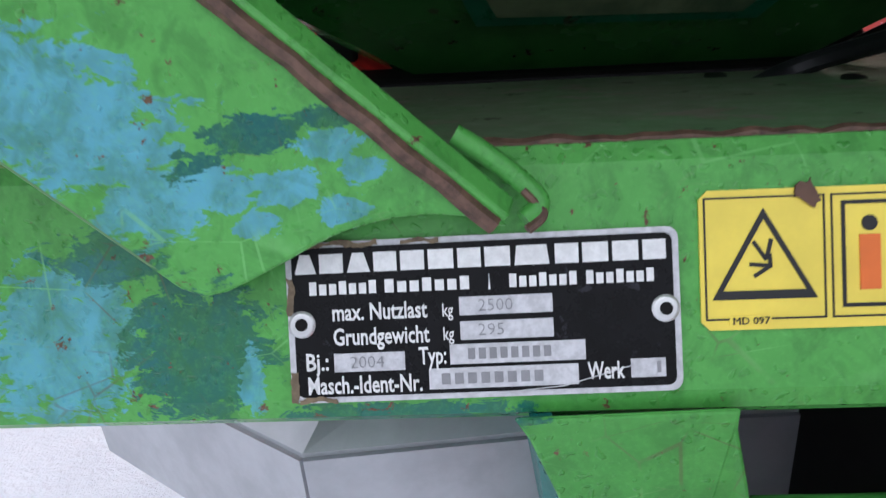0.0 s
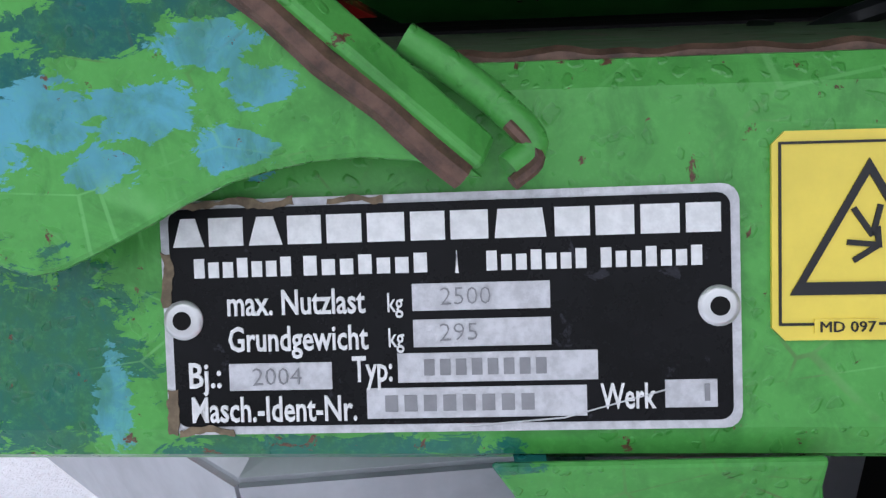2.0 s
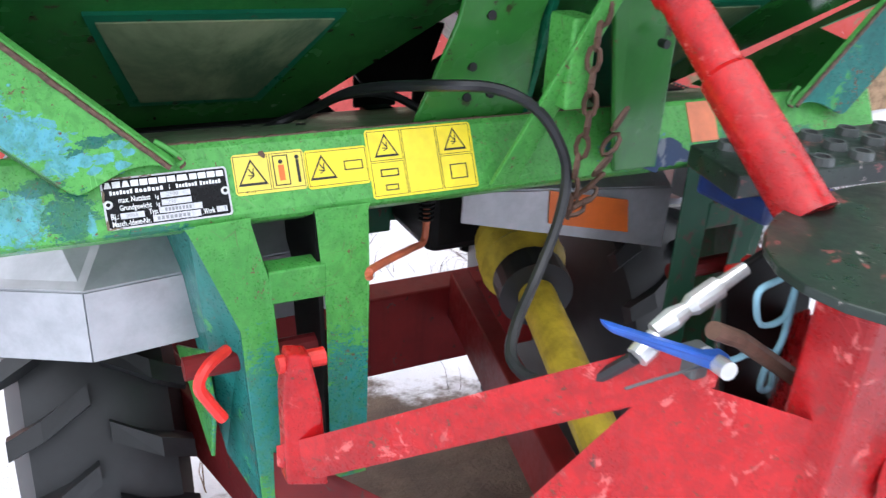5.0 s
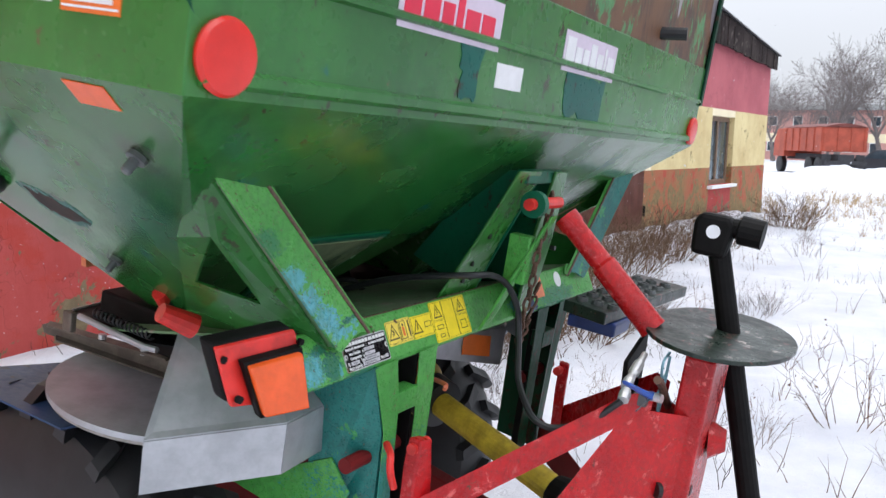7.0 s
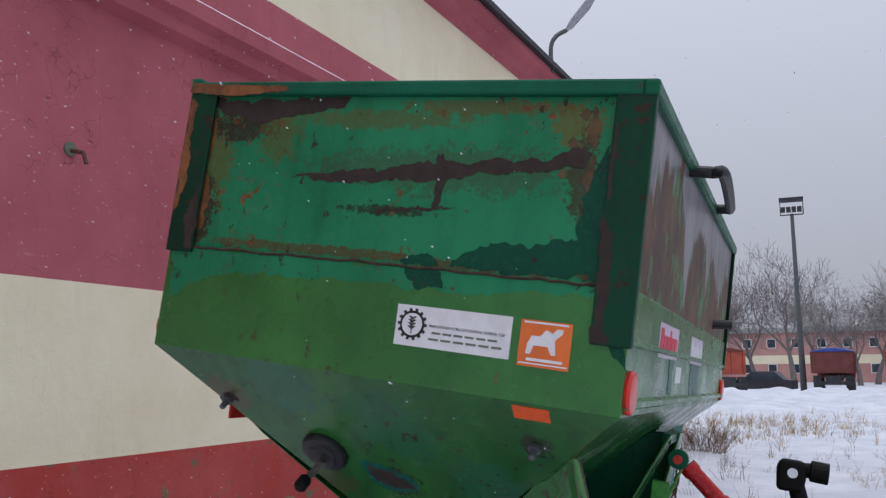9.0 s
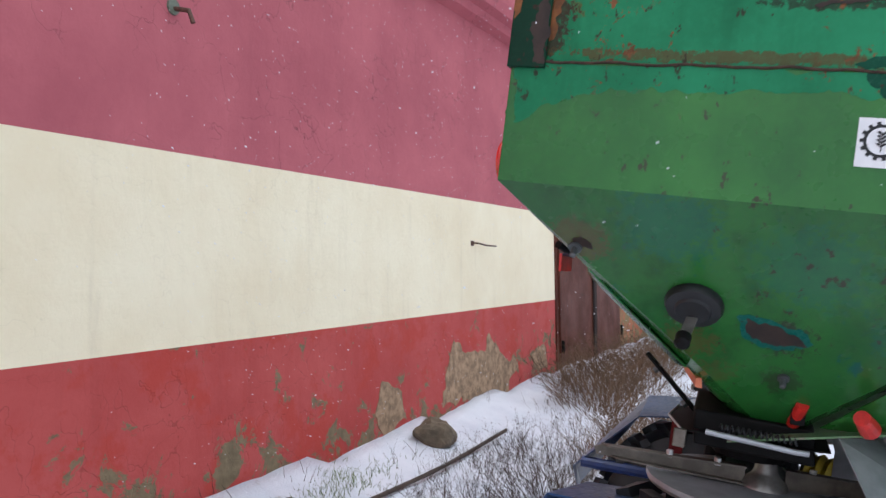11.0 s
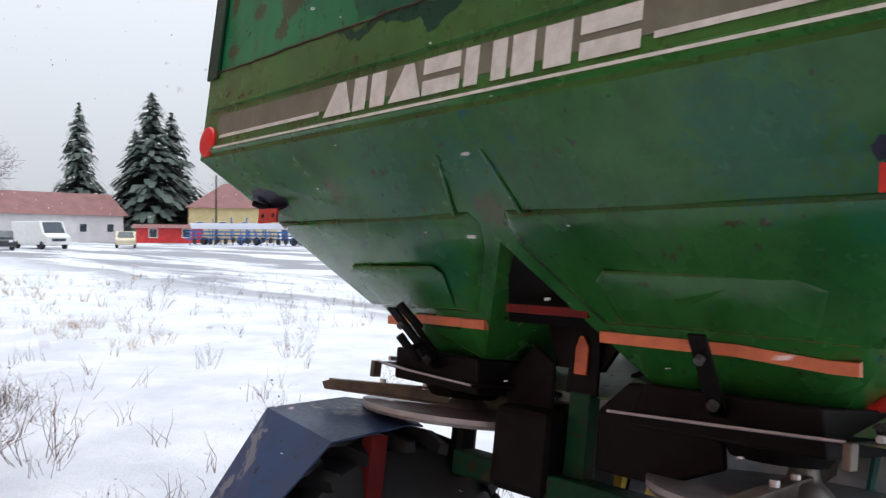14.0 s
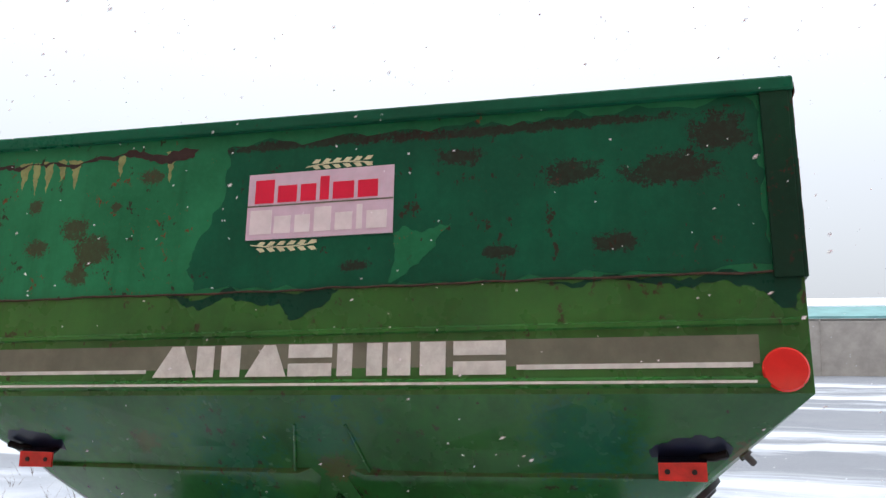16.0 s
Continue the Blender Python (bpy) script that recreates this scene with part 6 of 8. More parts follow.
# lower-link legs
for s in (-1, 1):
    bm = slab([(s * 0.490, YB, ZB0 + 0.003), (s * 0.4845, YB, ZB0 - 0.007), (s * 0.432, YB - 0.004, 0.99), (s * 0.415, YB - 0.008, 0.70), (s * 0.370, YB - 0.008, 0.70), (s * 0.378, YB - 0.006, 0.865), (s * 0.390, YB - 0.003, 1.045), (s * 0.411, YB, ZB0 - 0.004), (s * 0.411, YB, ZB0 + 0.005)], (0, -0.0025, 0))
    # right legs and bridge: dark green puts the deck's shade into their colour
    leg = part("hitch_leg", bm, GREEN_FRAME if s < 0 else GREEN_POST_AND_SHADE, spreader, "green hitch leg, lower end worn blue-green" if s < 0 else "green hitch leg, its shade put into a dark colour", bevel=0.002)
    part("leg_side", slab([(s * 0.484, YB + 0.002, ZB0), (s * 0.432, YB, 0.99), (s * 0.415, YB, 0.70), (s * 0.435, YB + 0.13, 0.70), (s * 0.50, YB + 0.17, ZB0)], (s * -0.008, 0, 0)), GREEN_TEAL if s < 0 else GREEN_POST_AND_SHADE, leg)
    bm = slab([(s * 0.334, YB, ZB0 + 0.005), (s * 0.332, YB, ZB0 - 0.004), (s * 0.320, YB - 0.003, 1.0), (s * 0.316, YB - 0.008, 0.72), (s * 0.262, YB - 0.008, 0.72), (s * 0.260, YB - 0.003, 1.05), (s * 0.262, YB, ZB0 - 0.004), (s * 0.260, YB, ZB0 + 0.005)], (0, -0.0025, 0))
    leg = part("hitch_leg", bm, GREEN_FRAME if s < 0 else GREEN_POST_AND_SHADE, spreader, "green hitch leg, lower end worn blue-green" if s < 0 else "green hitch leg, its shade put into a dark colour", bevel=0.002)
    # the inner leg's side plate is plain black, its face green
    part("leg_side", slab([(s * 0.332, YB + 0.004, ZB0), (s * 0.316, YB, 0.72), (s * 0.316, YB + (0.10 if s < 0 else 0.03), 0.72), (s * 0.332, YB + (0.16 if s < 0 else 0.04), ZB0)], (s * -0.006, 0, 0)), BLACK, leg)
    part("leg_bridge", box(min(s * 0.394, s * 0.319), max(s * 0.394, s * 0.319), YB - 0.006, YB + 0.03, 1.021, 1.068), GREEN_FRAME if s < 0 else GREEN_POST_AND_SHADE, spreader, "green bridge between the legs", bevel=0.003)
    part("link_pin", rod((s * 0.30, YB + 0.03, 0.93), (s * 0.50, YB + 0.03, 0.93), 0.016), RED_DARK, spreader)
part("leg_brace", slab([(-0.46, 0.03, 0.765), (-0.46, -0.24, 0.915), (-0.46, -0.295, 0.858), (-0.46, -0.25, 0.74)], (-0.006, 0, 0)), GREEN_FRAME, spreader, "worn green brace plate", bevel=0.002)
hk = part("safety_catch", tube(curve([(-0.455, -0.36, 0.985), (-0.485, -0.39, 0.985), (-0.497, -0.40, 0.968), (-0.488, -0.40, 0.945), (-0.472, -0.40, 0.915)]), 0.0075), RED_PART, spreader, "red bent catch")

# headstock tower
for p in ([(-0.178, -0.259, 1.20), (0.004, -0.259, 1.20), (-0.030, -0.329, 1.36), (-0.030, -0.405, 1.53), (-0.150, -0.405, 1.53), (-0.150, -0.329, 1.36)], [(0.120, YB, 1.14), (0.198, YB, 1.14), (0.150, -0.38, 1.36), (0.10, -0.41, 1.53), (0.03, -0.41, 1.53), (0.042, -0.38, 1.38)]):
    tw = part("tower_plate", slab(p, (0, 0.008, 0)), GREEN, spreader, "green headstock plate", bevel=0.003)
    part("tower_web", slab([p[1], p[3], Vector(p[3]) + Vector((0, 0.14, -0.02)), Vector(p[1]) + Vector((0, 0.18, 0.06))], (-0.008, 0, 0)), GREEN_DARK, tw)
    cx = (p[0][0] + p[1][0]) / 2
    for x, z in ((cx - 0.02, 1.255), (cx + 0.015, 1.258), (cx - 0.025, 1.30), (cx - 0.02, 1.37)) if cx < 0 else ((cx - 0.045, 1.34),):
        part("hole", rod((x, (-0.257 if cx < 0 else -0.332) - (z - 1.2) * 0.43, z), (x, (-0.264 if cx < 0 else -0.345) - (z - 1.2) * 0.43, z), 0.006, 10), INK, tw)
part("tower_bracket", box(-0.030, 0.006, -0.40, -0.345, 1.262, 1.376), GREEN_FRAME, spreader, "light green bracket", bevel=0.004)
part("tower_cross", box(-0.10, 0.10, -0.40, -0.37, 1.50, 1.53), GREEN_DARK, spreader, "", bevel=0.004)
part("brace", slab([(-0.092, YB - 0.012, 1.148), (-0.052, YB - 0.012, 1.148), (0.030, -0.432, 1.43), (0.0, -0.432, 1.43)], (0, 0.008, 0)), GREEN_FRAME, spreader, "light green diagonal brace", bevel=0.002)
part("top_pin", rod((-0.135, -0.428, 1.462), (0.03, -0.428, 1.462), 0.013), RED_PART, spreader, "red top pin")
part("pin_lug", turned(((0, 0.03), (1, 0.03)), (-0.115, -0.428, 1.462), (-0.095, -0.428, 1.462), 18), GREEN_DARK, spreader)

# ladder hand rails and levers on the front
part("hand_rail", tube(curve([(-0.45, YF + 0.01, 2.272), (-0.45, YF - 0.055, 2.27), (-0.42, YF - 0.082, 2.272), (0.10, YF - 0.058, 2.286), (0.15, YF - 0.04, 2.288), (0.16, YF + 0.01, 2.288)], 5), 0.017, 10), HOSE, spreader, "dark bent hand rail", smooth=True)
part("short_handle", tube([(0.56, YF + 0.01, 1.918), (0.575, YF - 0.06, 1.924)], 0.018, 10), HOSE, spreader, "short dark tube handle")

# hoses, chain, spring lever
part("hydraulic_hose", tube(curve([(-0.322, -0.013, 1.140), (-0.275, 0.02, 1.146), (-0.235, -0.02, 1.175), (-0.21, -0.16, 1.240), (-0.164, -0.333, 1.286), (-0.10, -0.36, 1.283), (-0.05, -0.375, 1.256), (-0.020, -0.39, 1.21), (-0.013, -0.40, 1.168), (-0.034, -0.42, 1.115), (-0.077, -0.45, 1.062), (-0.133, -0.50, 1.034), (-0.163, -0.54, 1.017), (-0.163, -0.58, 1.012), (-0.149, -0.62, 1.027), (-0.137, -0.66, 1.055), (-0.128, -0.705, 1.106)], 6), 0.0075, 8), HOSE, spreader, "black hydraulic hose", smooth=True)
part("hydraulic_hose", tube(curve([(-0.23, 0.10, 1.12), (-0.16, 0.07, 1.165), (-0.08, 0.05, 1.17), (0.0, 0.06, 1.13)], 6), 0.0075, 8), HOSE, spreader, "black hydraulic hose", smooth=True)
links = bmesh.new()


def chain_link(bm, c, d, flip, r=0.0035, w=0.008, l=0.017):
    d = Vector(d).normalized()
    side = d.orthogonal().normalized()
    if flip:
        side = d.cross(side)
    c = Vector(c)
    pts = [c + d * (l * math.sin(a)) + side * (w * math.cos(a)) for a in (2 * math.pi * k / 8 for k in range(8))]
    tube(pts + [pts[0]], r, 5, bm)


for i in range(13):
    t = i / 12
    chain_link(links, (0.0 + 0.004 * math.sin(i), -0.42 + 0.02 * t, 1.47 - 0.34 * t), (0, 0.05, -1), i % 2)
for i in range(7):
    t = i / 6
    chain_link(links, (0.005 + 0.055 * t, -0.40, 1.125 + 0.02 * t + 0.10 * t * t), (0.5, 0, 0.6 * t + 0.1), i % 2)
part("chain", links, CHAIN, spreader, "rusty steel chain")
part("spring_lever", tube(curve([(-0.118, -0.205, 1.065), (-0.119, -0.207, 1.035), (-0.127, -0.215, 1.014), (-0.160, -0.25, 1.026), (-0.268, -0.366, 1.067), (-0.276, -0.372, 1.058)], 4), 0.0055, 8), COPPER, spreader, "orange bent lever")
bm = bmesh.new()
tube([(-0.118 + 0.011 * math.cos(k * 0.9), -0.205 + 0.011 * math.sin(k * 0.9), 1.045 + k * 0.0010) for k in range(70)], 0.0024, 5, bm)
part("spring", bm, BLACK, spreader)

# ---- drive shaft under yellow guards ----
pto = thing("drive_shaft", "telescopic drive shaft in dirty yellow plastic guards", "drive shaft", TILT)
P0, P1 = Vector((0.190, 0.04, 0.870)), Vector((0.02, -0.55, 0.79))
part("guard_cone", turned(((0, 0.050), (0.03, 0.076), (0.06, 0.068), (0.09, 0.080), (0.12, 0.070), (0.15, 0.082), (0.18, 0.072), (0.21, 0.082), (0.24, 0.070), (0.30, 0.052)), P0, P0.lerp(P1, 0.85), 24), PTO_YELLOW, pto, "ribbed yellow guard cone", smooth=True)
part("collar", turned(((0, 0.068), (1, 0.068)), P0.lerp(P1, 0.24), P0.lerp(P1, 0.33), 24), RUBBER, pto)
part("guard_tube", rod(P0.lerp(P1, 0.18), P1, 0.034, 20), PTO_YELLOW, pto, "dirty yellow guard tube")
part("end_joint", turned(((0, 0.04), (0.5, 0.05), (1, 0.03)), P1, P1 + (P1 - P0) * 0.12, 16), BLACK, pto)

# ---- carrier trailer ----
trailer = thing("carrier_trailer", "red steel carrier trailer with two wheels and drawbar", "trailer", TILT)
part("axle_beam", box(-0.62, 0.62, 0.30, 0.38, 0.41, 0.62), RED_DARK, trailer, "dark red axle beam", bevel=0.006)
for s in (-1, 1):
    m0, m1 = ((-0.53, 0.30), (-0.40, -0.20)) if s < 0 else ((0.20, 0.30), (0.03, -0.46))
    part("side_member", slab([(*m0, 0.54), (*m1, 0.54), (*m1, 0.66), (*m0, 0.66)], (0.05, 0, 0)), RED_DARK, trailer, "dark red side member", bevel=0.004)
    # yoke arm with upright plate at the lower link
    a, b = Vector((s * 0.362, -0.425, 0.838)), Vector((s * 0.06, -0.755, 1.118))
    part("yoke_arm", slab([a + Vector((0, 0, -0.035)), b + Vector((0, 0, -0.035)), b + Vector((0, 0, 0.004)), a + Vector((0, 0, 0.004))], Vector((s * 0.045, 0.045, 0))), RED, trailer, "bright red yoke arm", bevel=0.006)
    up_ = part("link_plate", slab([(s * 0.398, -0.405, 0.79), (s * 0.348, -0.425, 0.79), (s * 0.352, -0.415, 0.91), (s * 0.365, -0.41, 0.985), (s * 0.39, -0.40, 0.985), (s * 0.398, -0.40, 0.93)], (0, 0.03, 0)), RED, trailer, "red link plate", bevel=0.004)
    part("pin", rod((s * 0.40, -0.385, 0.965), (s * 0.34, -0.385, 0.965), 0.012), RED_PART, up_)
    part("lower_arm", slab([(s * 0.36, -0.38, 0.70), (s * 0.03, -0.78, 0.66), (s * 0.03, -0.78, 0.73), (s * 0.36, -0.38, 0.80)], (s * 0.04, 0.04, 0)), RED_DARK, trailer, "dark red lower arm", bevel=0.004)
# front head: gusset plates and box column
for s in (-1, 1):
    g = part("head_plate", slab([(s * 0.085, -0.725, 1.085), (s * 0.000, -0.820, 1.075), (s * 0.000, -0.820, 0.55), (s * 0.20, -0.60, 0.55), (s * 0.235, -0.562, 0.66), (s * 0.175, -0.628, 0.86)], (s * 0.008, 0.008, 0)), RED, trailer, "red head gusset plate", bevel=0.003)
    part("hole", rod((s * 0.033, -0.790, 0.905), (s * 0.026, -0.797, 0.905), 0.017, 16), INK, g)
col = part("head_column", box(0.0, 0.165, -0.850, -0.785, 0.42, 1.205), RED, trailer, "faded red box column", bevel=0.006)
part("hole", rod((0.03, -0.849, 0.905), (0.03, -0.8515, 0.905), 0.012, 12), INK, col)
part("drawbar", slab([(-0.07, -0.85, 0.45), (0.07, -0.85, 0.45), (0.06, -2.1, 0.36), (-0.06, -2.1, 0.36)], (0, 0, 0.12)), RED, trailer, "red drawbar", bevel=0.008)
part("lug", turned(((0, 0.045), (0.7, 0.03), (1, 0.024)), (0.12, -0.85, 1.0), (0.125, -0.885, 1.005), 14), RED, trailer)
DECK = paint("dark worn deck plate", lin(34, 48, 40), lin(26, 32, 30), lin(112, 62, 60), 0.60, 0.12, (120, 112, 108), 0.34, 0.1, 0.22, spec=0.4)
o = [(0.215 + 0.265 * math.cos(a), -0.81 + 0.165 * math.sin(a)) for a in (2 * math.pi * k / 28 for k in range(28))]
part("deck_plate", slab([(x, y, 1.215) for x, y in o], (0, 0, 0.010)), DECK, trailer, "wet dark oval deck plate", bevel=0.002)
part("top_link", turned(((0, 0.030), (0.08, 0.030), (0.10, 0.026), (0.42, 0.026), (0.44, 0.031), (0.96, 0.031), (1, 0.033)), (0.070, -0.435, 1.428), (0.100, -0.682, 1.215), 20), RED, trailer, "bright red top link tube", smooth=True)
# perforated step
step = part("step_grating", slab([(0.12, -0.56, 1.185), (0.15, -0.44, 1.185), (0.74, -0.44, 1.185), (0.72, -0.60, 1.185)], (0, 0, 0.03)), DECK, trailer, "perforated dark step grating", bevel=0.003)
for i in range(7):
    for j in range(3):
        c = Vector((0.19 + 0.075 * i, -0.47 - 0.042 * j, 1.215))
        part("hole_rim", turned(((0, 0.017), (1, 0.015), (1, 0.010), (0, 0.010)), c, c + Vector((0, 0, 0.010)), 12), GALV_DARK, step)
part("step_support", box(0.165, 0.285, -0.575, -0.45, 1.148, 1.184), BLUE_DARK, trailer, "blue support", bevel=0.006)
# wheels and mudguards
for s in (-1, 1):
    cx = s * 0.60
    ty = part("tyre", turned(((0, 0.24), (0.03, 0.34), (0.12, 0.405), (0.30, 0.428), (0.5, 0.432), (0.70, 0.428), (0.88, 0.405), (0.97, 0.34), (1, 0.24)), (cx - 0.145, 0.33, 0.47), (cx + 0.145, 0.33, 0.47), 48), RUBBER, trailer, "black lugged farm tyre", smooth=True)
    for k in range(22):
        for h in (-1, 1):
            a0 = 2 * math.pi * (k + (0.5 if h > 0 else 0)) / 22
            rows = []
            for q, da, top_r in ((0.012, -0.075, 0.456), (0.085, 0.02, 0.454), (0.138, 0.07, 0.428)):
                rows.append([(cx + h * q, 0.33 + r * math.cos(a), 0.47 + r * math.sin(a)) for r, a in ((0.40, a0 + da - 0.05), (top_r, a0 + da - 0.036), (top_r, a0 + da + 0.036), (0.40, a0 + da + 0.05))])
            part("tread_lug", rings(rows), RUBBER, ty)
    part("rim", turned(((0, 0.20), (0.2, 0.23), (0.25, 0.12), (0.75, 0.12), (0.8, 0.23), (1, 0.20)), (cx - 0.12, 0.33, 0.47), (cx + 0.12, 0.33, 0.47), 32), RED_DARK, ty, "dark red rim", smooth=True)
    part("hub", turned(((0, 0.08), (0.7, 0.07), (1, 0.04)), (cx, 0.33, 0.47), (cx + s * 0.16, 0.33, 0.47), 16), RED_DARK, ty, smooth=True)
    if s > 0:
        edge_in = [(0.365, 0.940), (0.611, 0.897), (0.828, 0.668), (0.84, 0.655)]
        edge_out = [(0.37, 0.968), (0.62, 0.935), (0.862, 0.52), (0.867, 0.476)]
        flap = [(0.455, 0.364, 0.941), (0.455, 0.33, 0.935), (0.765, 0.22, 0.955), (0.765, 0.368, 0.968)]
    else:
        edge_in = [(0.18, 0.885), (0.604, 0.853), (0.83, 0.63), (0.84, 0.62)]
        edge_out = [(0.20, 0.905), (0.641, 0.888), (0.865, 0.50), (0.87, 0.48)]
        flap = None
    mg_rows = [[(s * 0.455, y0, z0), (s * 0.765, y1, z1), (s * 0.765, y1 + 0.001, z1 + 0.005), (s * 0.455, y0 + 0.001, z0 + 0.005)] for (y0, z0), (y1, z1) in zip(edge_in, edge_out)]
    if flap:
        mg_rows.insert(0, [flap[1], flap[2], (flap[2][0], flap[2][1], flap[2][2] + 0.005), (flap[1][0], flap[1][1], flap[1][2] + 0.005)])
    mg = part("mudguard", rings(mg_rows), BLUE, trailer, "bent sheet mudguard in worn blue paint")
    part("mudguard_post", box(min(s * 0.455, s * 0.50), max(s * 0.455, s * 0.50), 0.44, 0.49, 0.50, 0.915 if s > 0 else 0.86), RED_DARK, mg, "red-brown post", bevel=0.003)
    if s > 0:
        part("mudguard_bar", rod((0.475, 0.46, 0.692), (0.465, 0.81, 0.682), 0.022, 10), BLUE_DARK, mg, "dark blue bar")

# valve block with blue lever and cord
vb = thing("hydraulic_valve", "small steel hydraulic valve with blue lever and cord", "valve", TILT)
part("body", box(-0.088, -0.058, -0.745, -0.715, 1.092, 1.120), GALV_DARK, vb, bevel=0.004)
part("lever", slab([(-0.190, -0.714, 1.170), (-0.184, -0.714, 1.160), (-0.072, -0.742, 1.108), (-0.056, -0.742, 1.109), (-0.057, -0.742, 1.124), (-0.080, -0.738, 1.126)], (0, -0.016, 0)), BLUE_PART, vb, "blue lever", bevel=0.003)
part("knob", rod((-0.066, -0.735, 1.113), (-0.072, -0.772, 1.118), 0.0095, 16), RIVET, vb, "bright round knob")
part("fitting", turned(((0, 0.009), (0.2, 0.012), (0.35, 0.008), (0.42, 0.012), (0.70, 0.012), (0.72, 0.008), (1, 0.007)), (-0.105, -0.70, 1.128), (0.002, -0.70, 1.180), 14), RIVET, vb, "bright hose fitting")
part("collar", turned(((0, 0.012), (0.5, 0.013), (1, 0.010)), (-0.128, -0.708, 1.108), (-0.104, -0.704, 1.124), 14), RIVET, vb, "bright hose end")
part("pipe", tube([(-0.092, -0.76, 1.161), (-0.053, -0.76, 1.142), (0.035, -0.76, 1.08), (0.077, -0.76, 1.051)], 0.009, 10), CHAIN, vb, "rusty pipe stub")
part("cord", tube(curve([(0.007, -0.75, 1.197), (-0.007, -0.75, 1.193), (-0.032, -0.75, 1.183), (-0.018, -0.75, 1.146), (0.015, -0.75, 1.148), (0.018, -0.75, 1.186), (0.02, -0.75, 1.121), (0.006, -0.75, 1.091), (0.006, -0.75, 1.063), (0.021, -0.75, 1.066), (0.003, -0.75, 1.111), (-0.049, -0.75, 1.111)], 5), 0.0032, 6), ROPE, vb, "pale blue cord", smooth=True)
part("wire", tube(curve([(-0.049, -0.75, 1.111), (-0.114, -0.75, 1.113), (-0.175, -0.75, 1.111)], 5), 0.0016, 6), GALV_DARK, vb, "thin grey wire", smooth=True)

part("mounting_plate", slab([(0.025, -0.66, 1.145), (0.155, -0.66, 1.20), (0.20, -0.66, 0.92), (0.075, -0.66, 0.93)], (0, 0.010, 0)), BLACK, trailer, "black mounting plate", bevel=0.003)

# parking jack through the deck plate
jack = thing("parking_jack", "black steel parking jack with a forked head", "jack", TILT)
JT, JB = Vector((0.24, -0.738, 1.47)), Vector((0.26, -1.16, 0.20))
part("leg", rod(JT.lerp(JB, 0.01), JB, 0.026, 16), BLACK, jack)
part("head", slab([(0.205, -0.70, 1.39), (0.205, -0.78, 1.39), (0.205, -0.79, 1.47), (0.205, -0.775, 1.49), (0.205, -0.71, 1.49), (0.205, -0.695, 1.47)], (0.05, 0, 0)), BLACK, jack, "forked head", bevel=0.012)
part("eye", rod((0.200, -0.745, 1.45), (0.262, -0.745, 1.45), 0.016, 14), SNOW_CAP, jack)
part("crank", turned(((0, 0.02), (0.3, 0.024), (0.35, 0.034), (1, 0.034)), (0.23, -0.77, 1.465), (0.232, -0.85, 1.462), 16), BLACK, jack)


# bare plaster where the plinth has flaked
BARE_PLASTER = plain("bare weathered plaster", lin(150, 124, 98), 0.9, 0, 0.45, 11, 0.6)


def wall_face(u, z, lift):
    return Vector((u, -lift, z))


blot("bare_plaster", [(3.25, 0.28), (3.35, 0.52), (3.55, 0.80), (3.80, 0.66), (4.10, 0.74), (4.39, 0.90), (4.60, 0.66), (5.06, 0.60), (5.15, 0.40), (4.80, 0.24), (4.0, 0.20)], wall_face, BARE_PLASTER, wall, "bare grey-brown plaster", 0.15, 0.004, 14, 31)
blot("bare_plaster", [(5.6, 0.50), (5.8, 0.62), (6.1, 0.52), (6.2, 0.36), (5.8, 0.30)], wall_face, BARE_PLASTER, wall, "", 0.07, 0.004, 8, 32)
blot("bare_plaster", [(2.1, 0.40), (2.2, 0.62), (2.5, 0.55), (2.6, 0.30), (2.3, 0.22)], wall_face, BARE_PLASTER, wall, "", 0.08, 0.004, 8, 33)


# ---- weeds, stone and litter on the snow ----
STALK = plain("dry weed stalks", lin(104, 82, 62), 0.85, 0, 0.35, 3)
STALK_DARK = plain("dark dry stalks", lin(62, 50, 42), 0.85, 0, 0.35, 3)
STRAW = plain("straw-coloured grass", lin(168, 142, 100), 0.85, 0, 0.3, 3)
GRASS = plain("winter green grass", lin(96, 110, 62), 0.8, 0, 0.3, 5)
STONE = plain("grey-brown stone", lin(96, 84, 68), 0.85, 0, 0.35, 9, 0.6)
rng = random.Random(7)


def sprig(bm, p, d, r, length, droop=0.25):
    """One thin three-sided stalk that bends over."""
    d = Vector(d).normalized()
    q = Vector(p)
    rows = []
    for i in range(4):
        side = d.orthogonal().normalized()
        up = d.cross(side)
        rr = r * (1 - 0.28 * i)
        rows.append([q + rr * (math.cos(a) * side + math.sin(a) * up) for a in (0, 2.1, 4.2)])
        q = q + d * length / 3
        d = (d + Vector((rng.gauss(0, droop), rng.gauss(0, droop), -0.12 * i * droop * 4))).normalized()
    vs = [[bm.verts.new(v) for v in row] for row in rows]
    for a, b in zip(vs, vs[1:]):
        for i in range(3):
            bm.faces.new((a[i], a[(i + 1) % 3], b[(i + 1) % 3], b[i]))
    return q


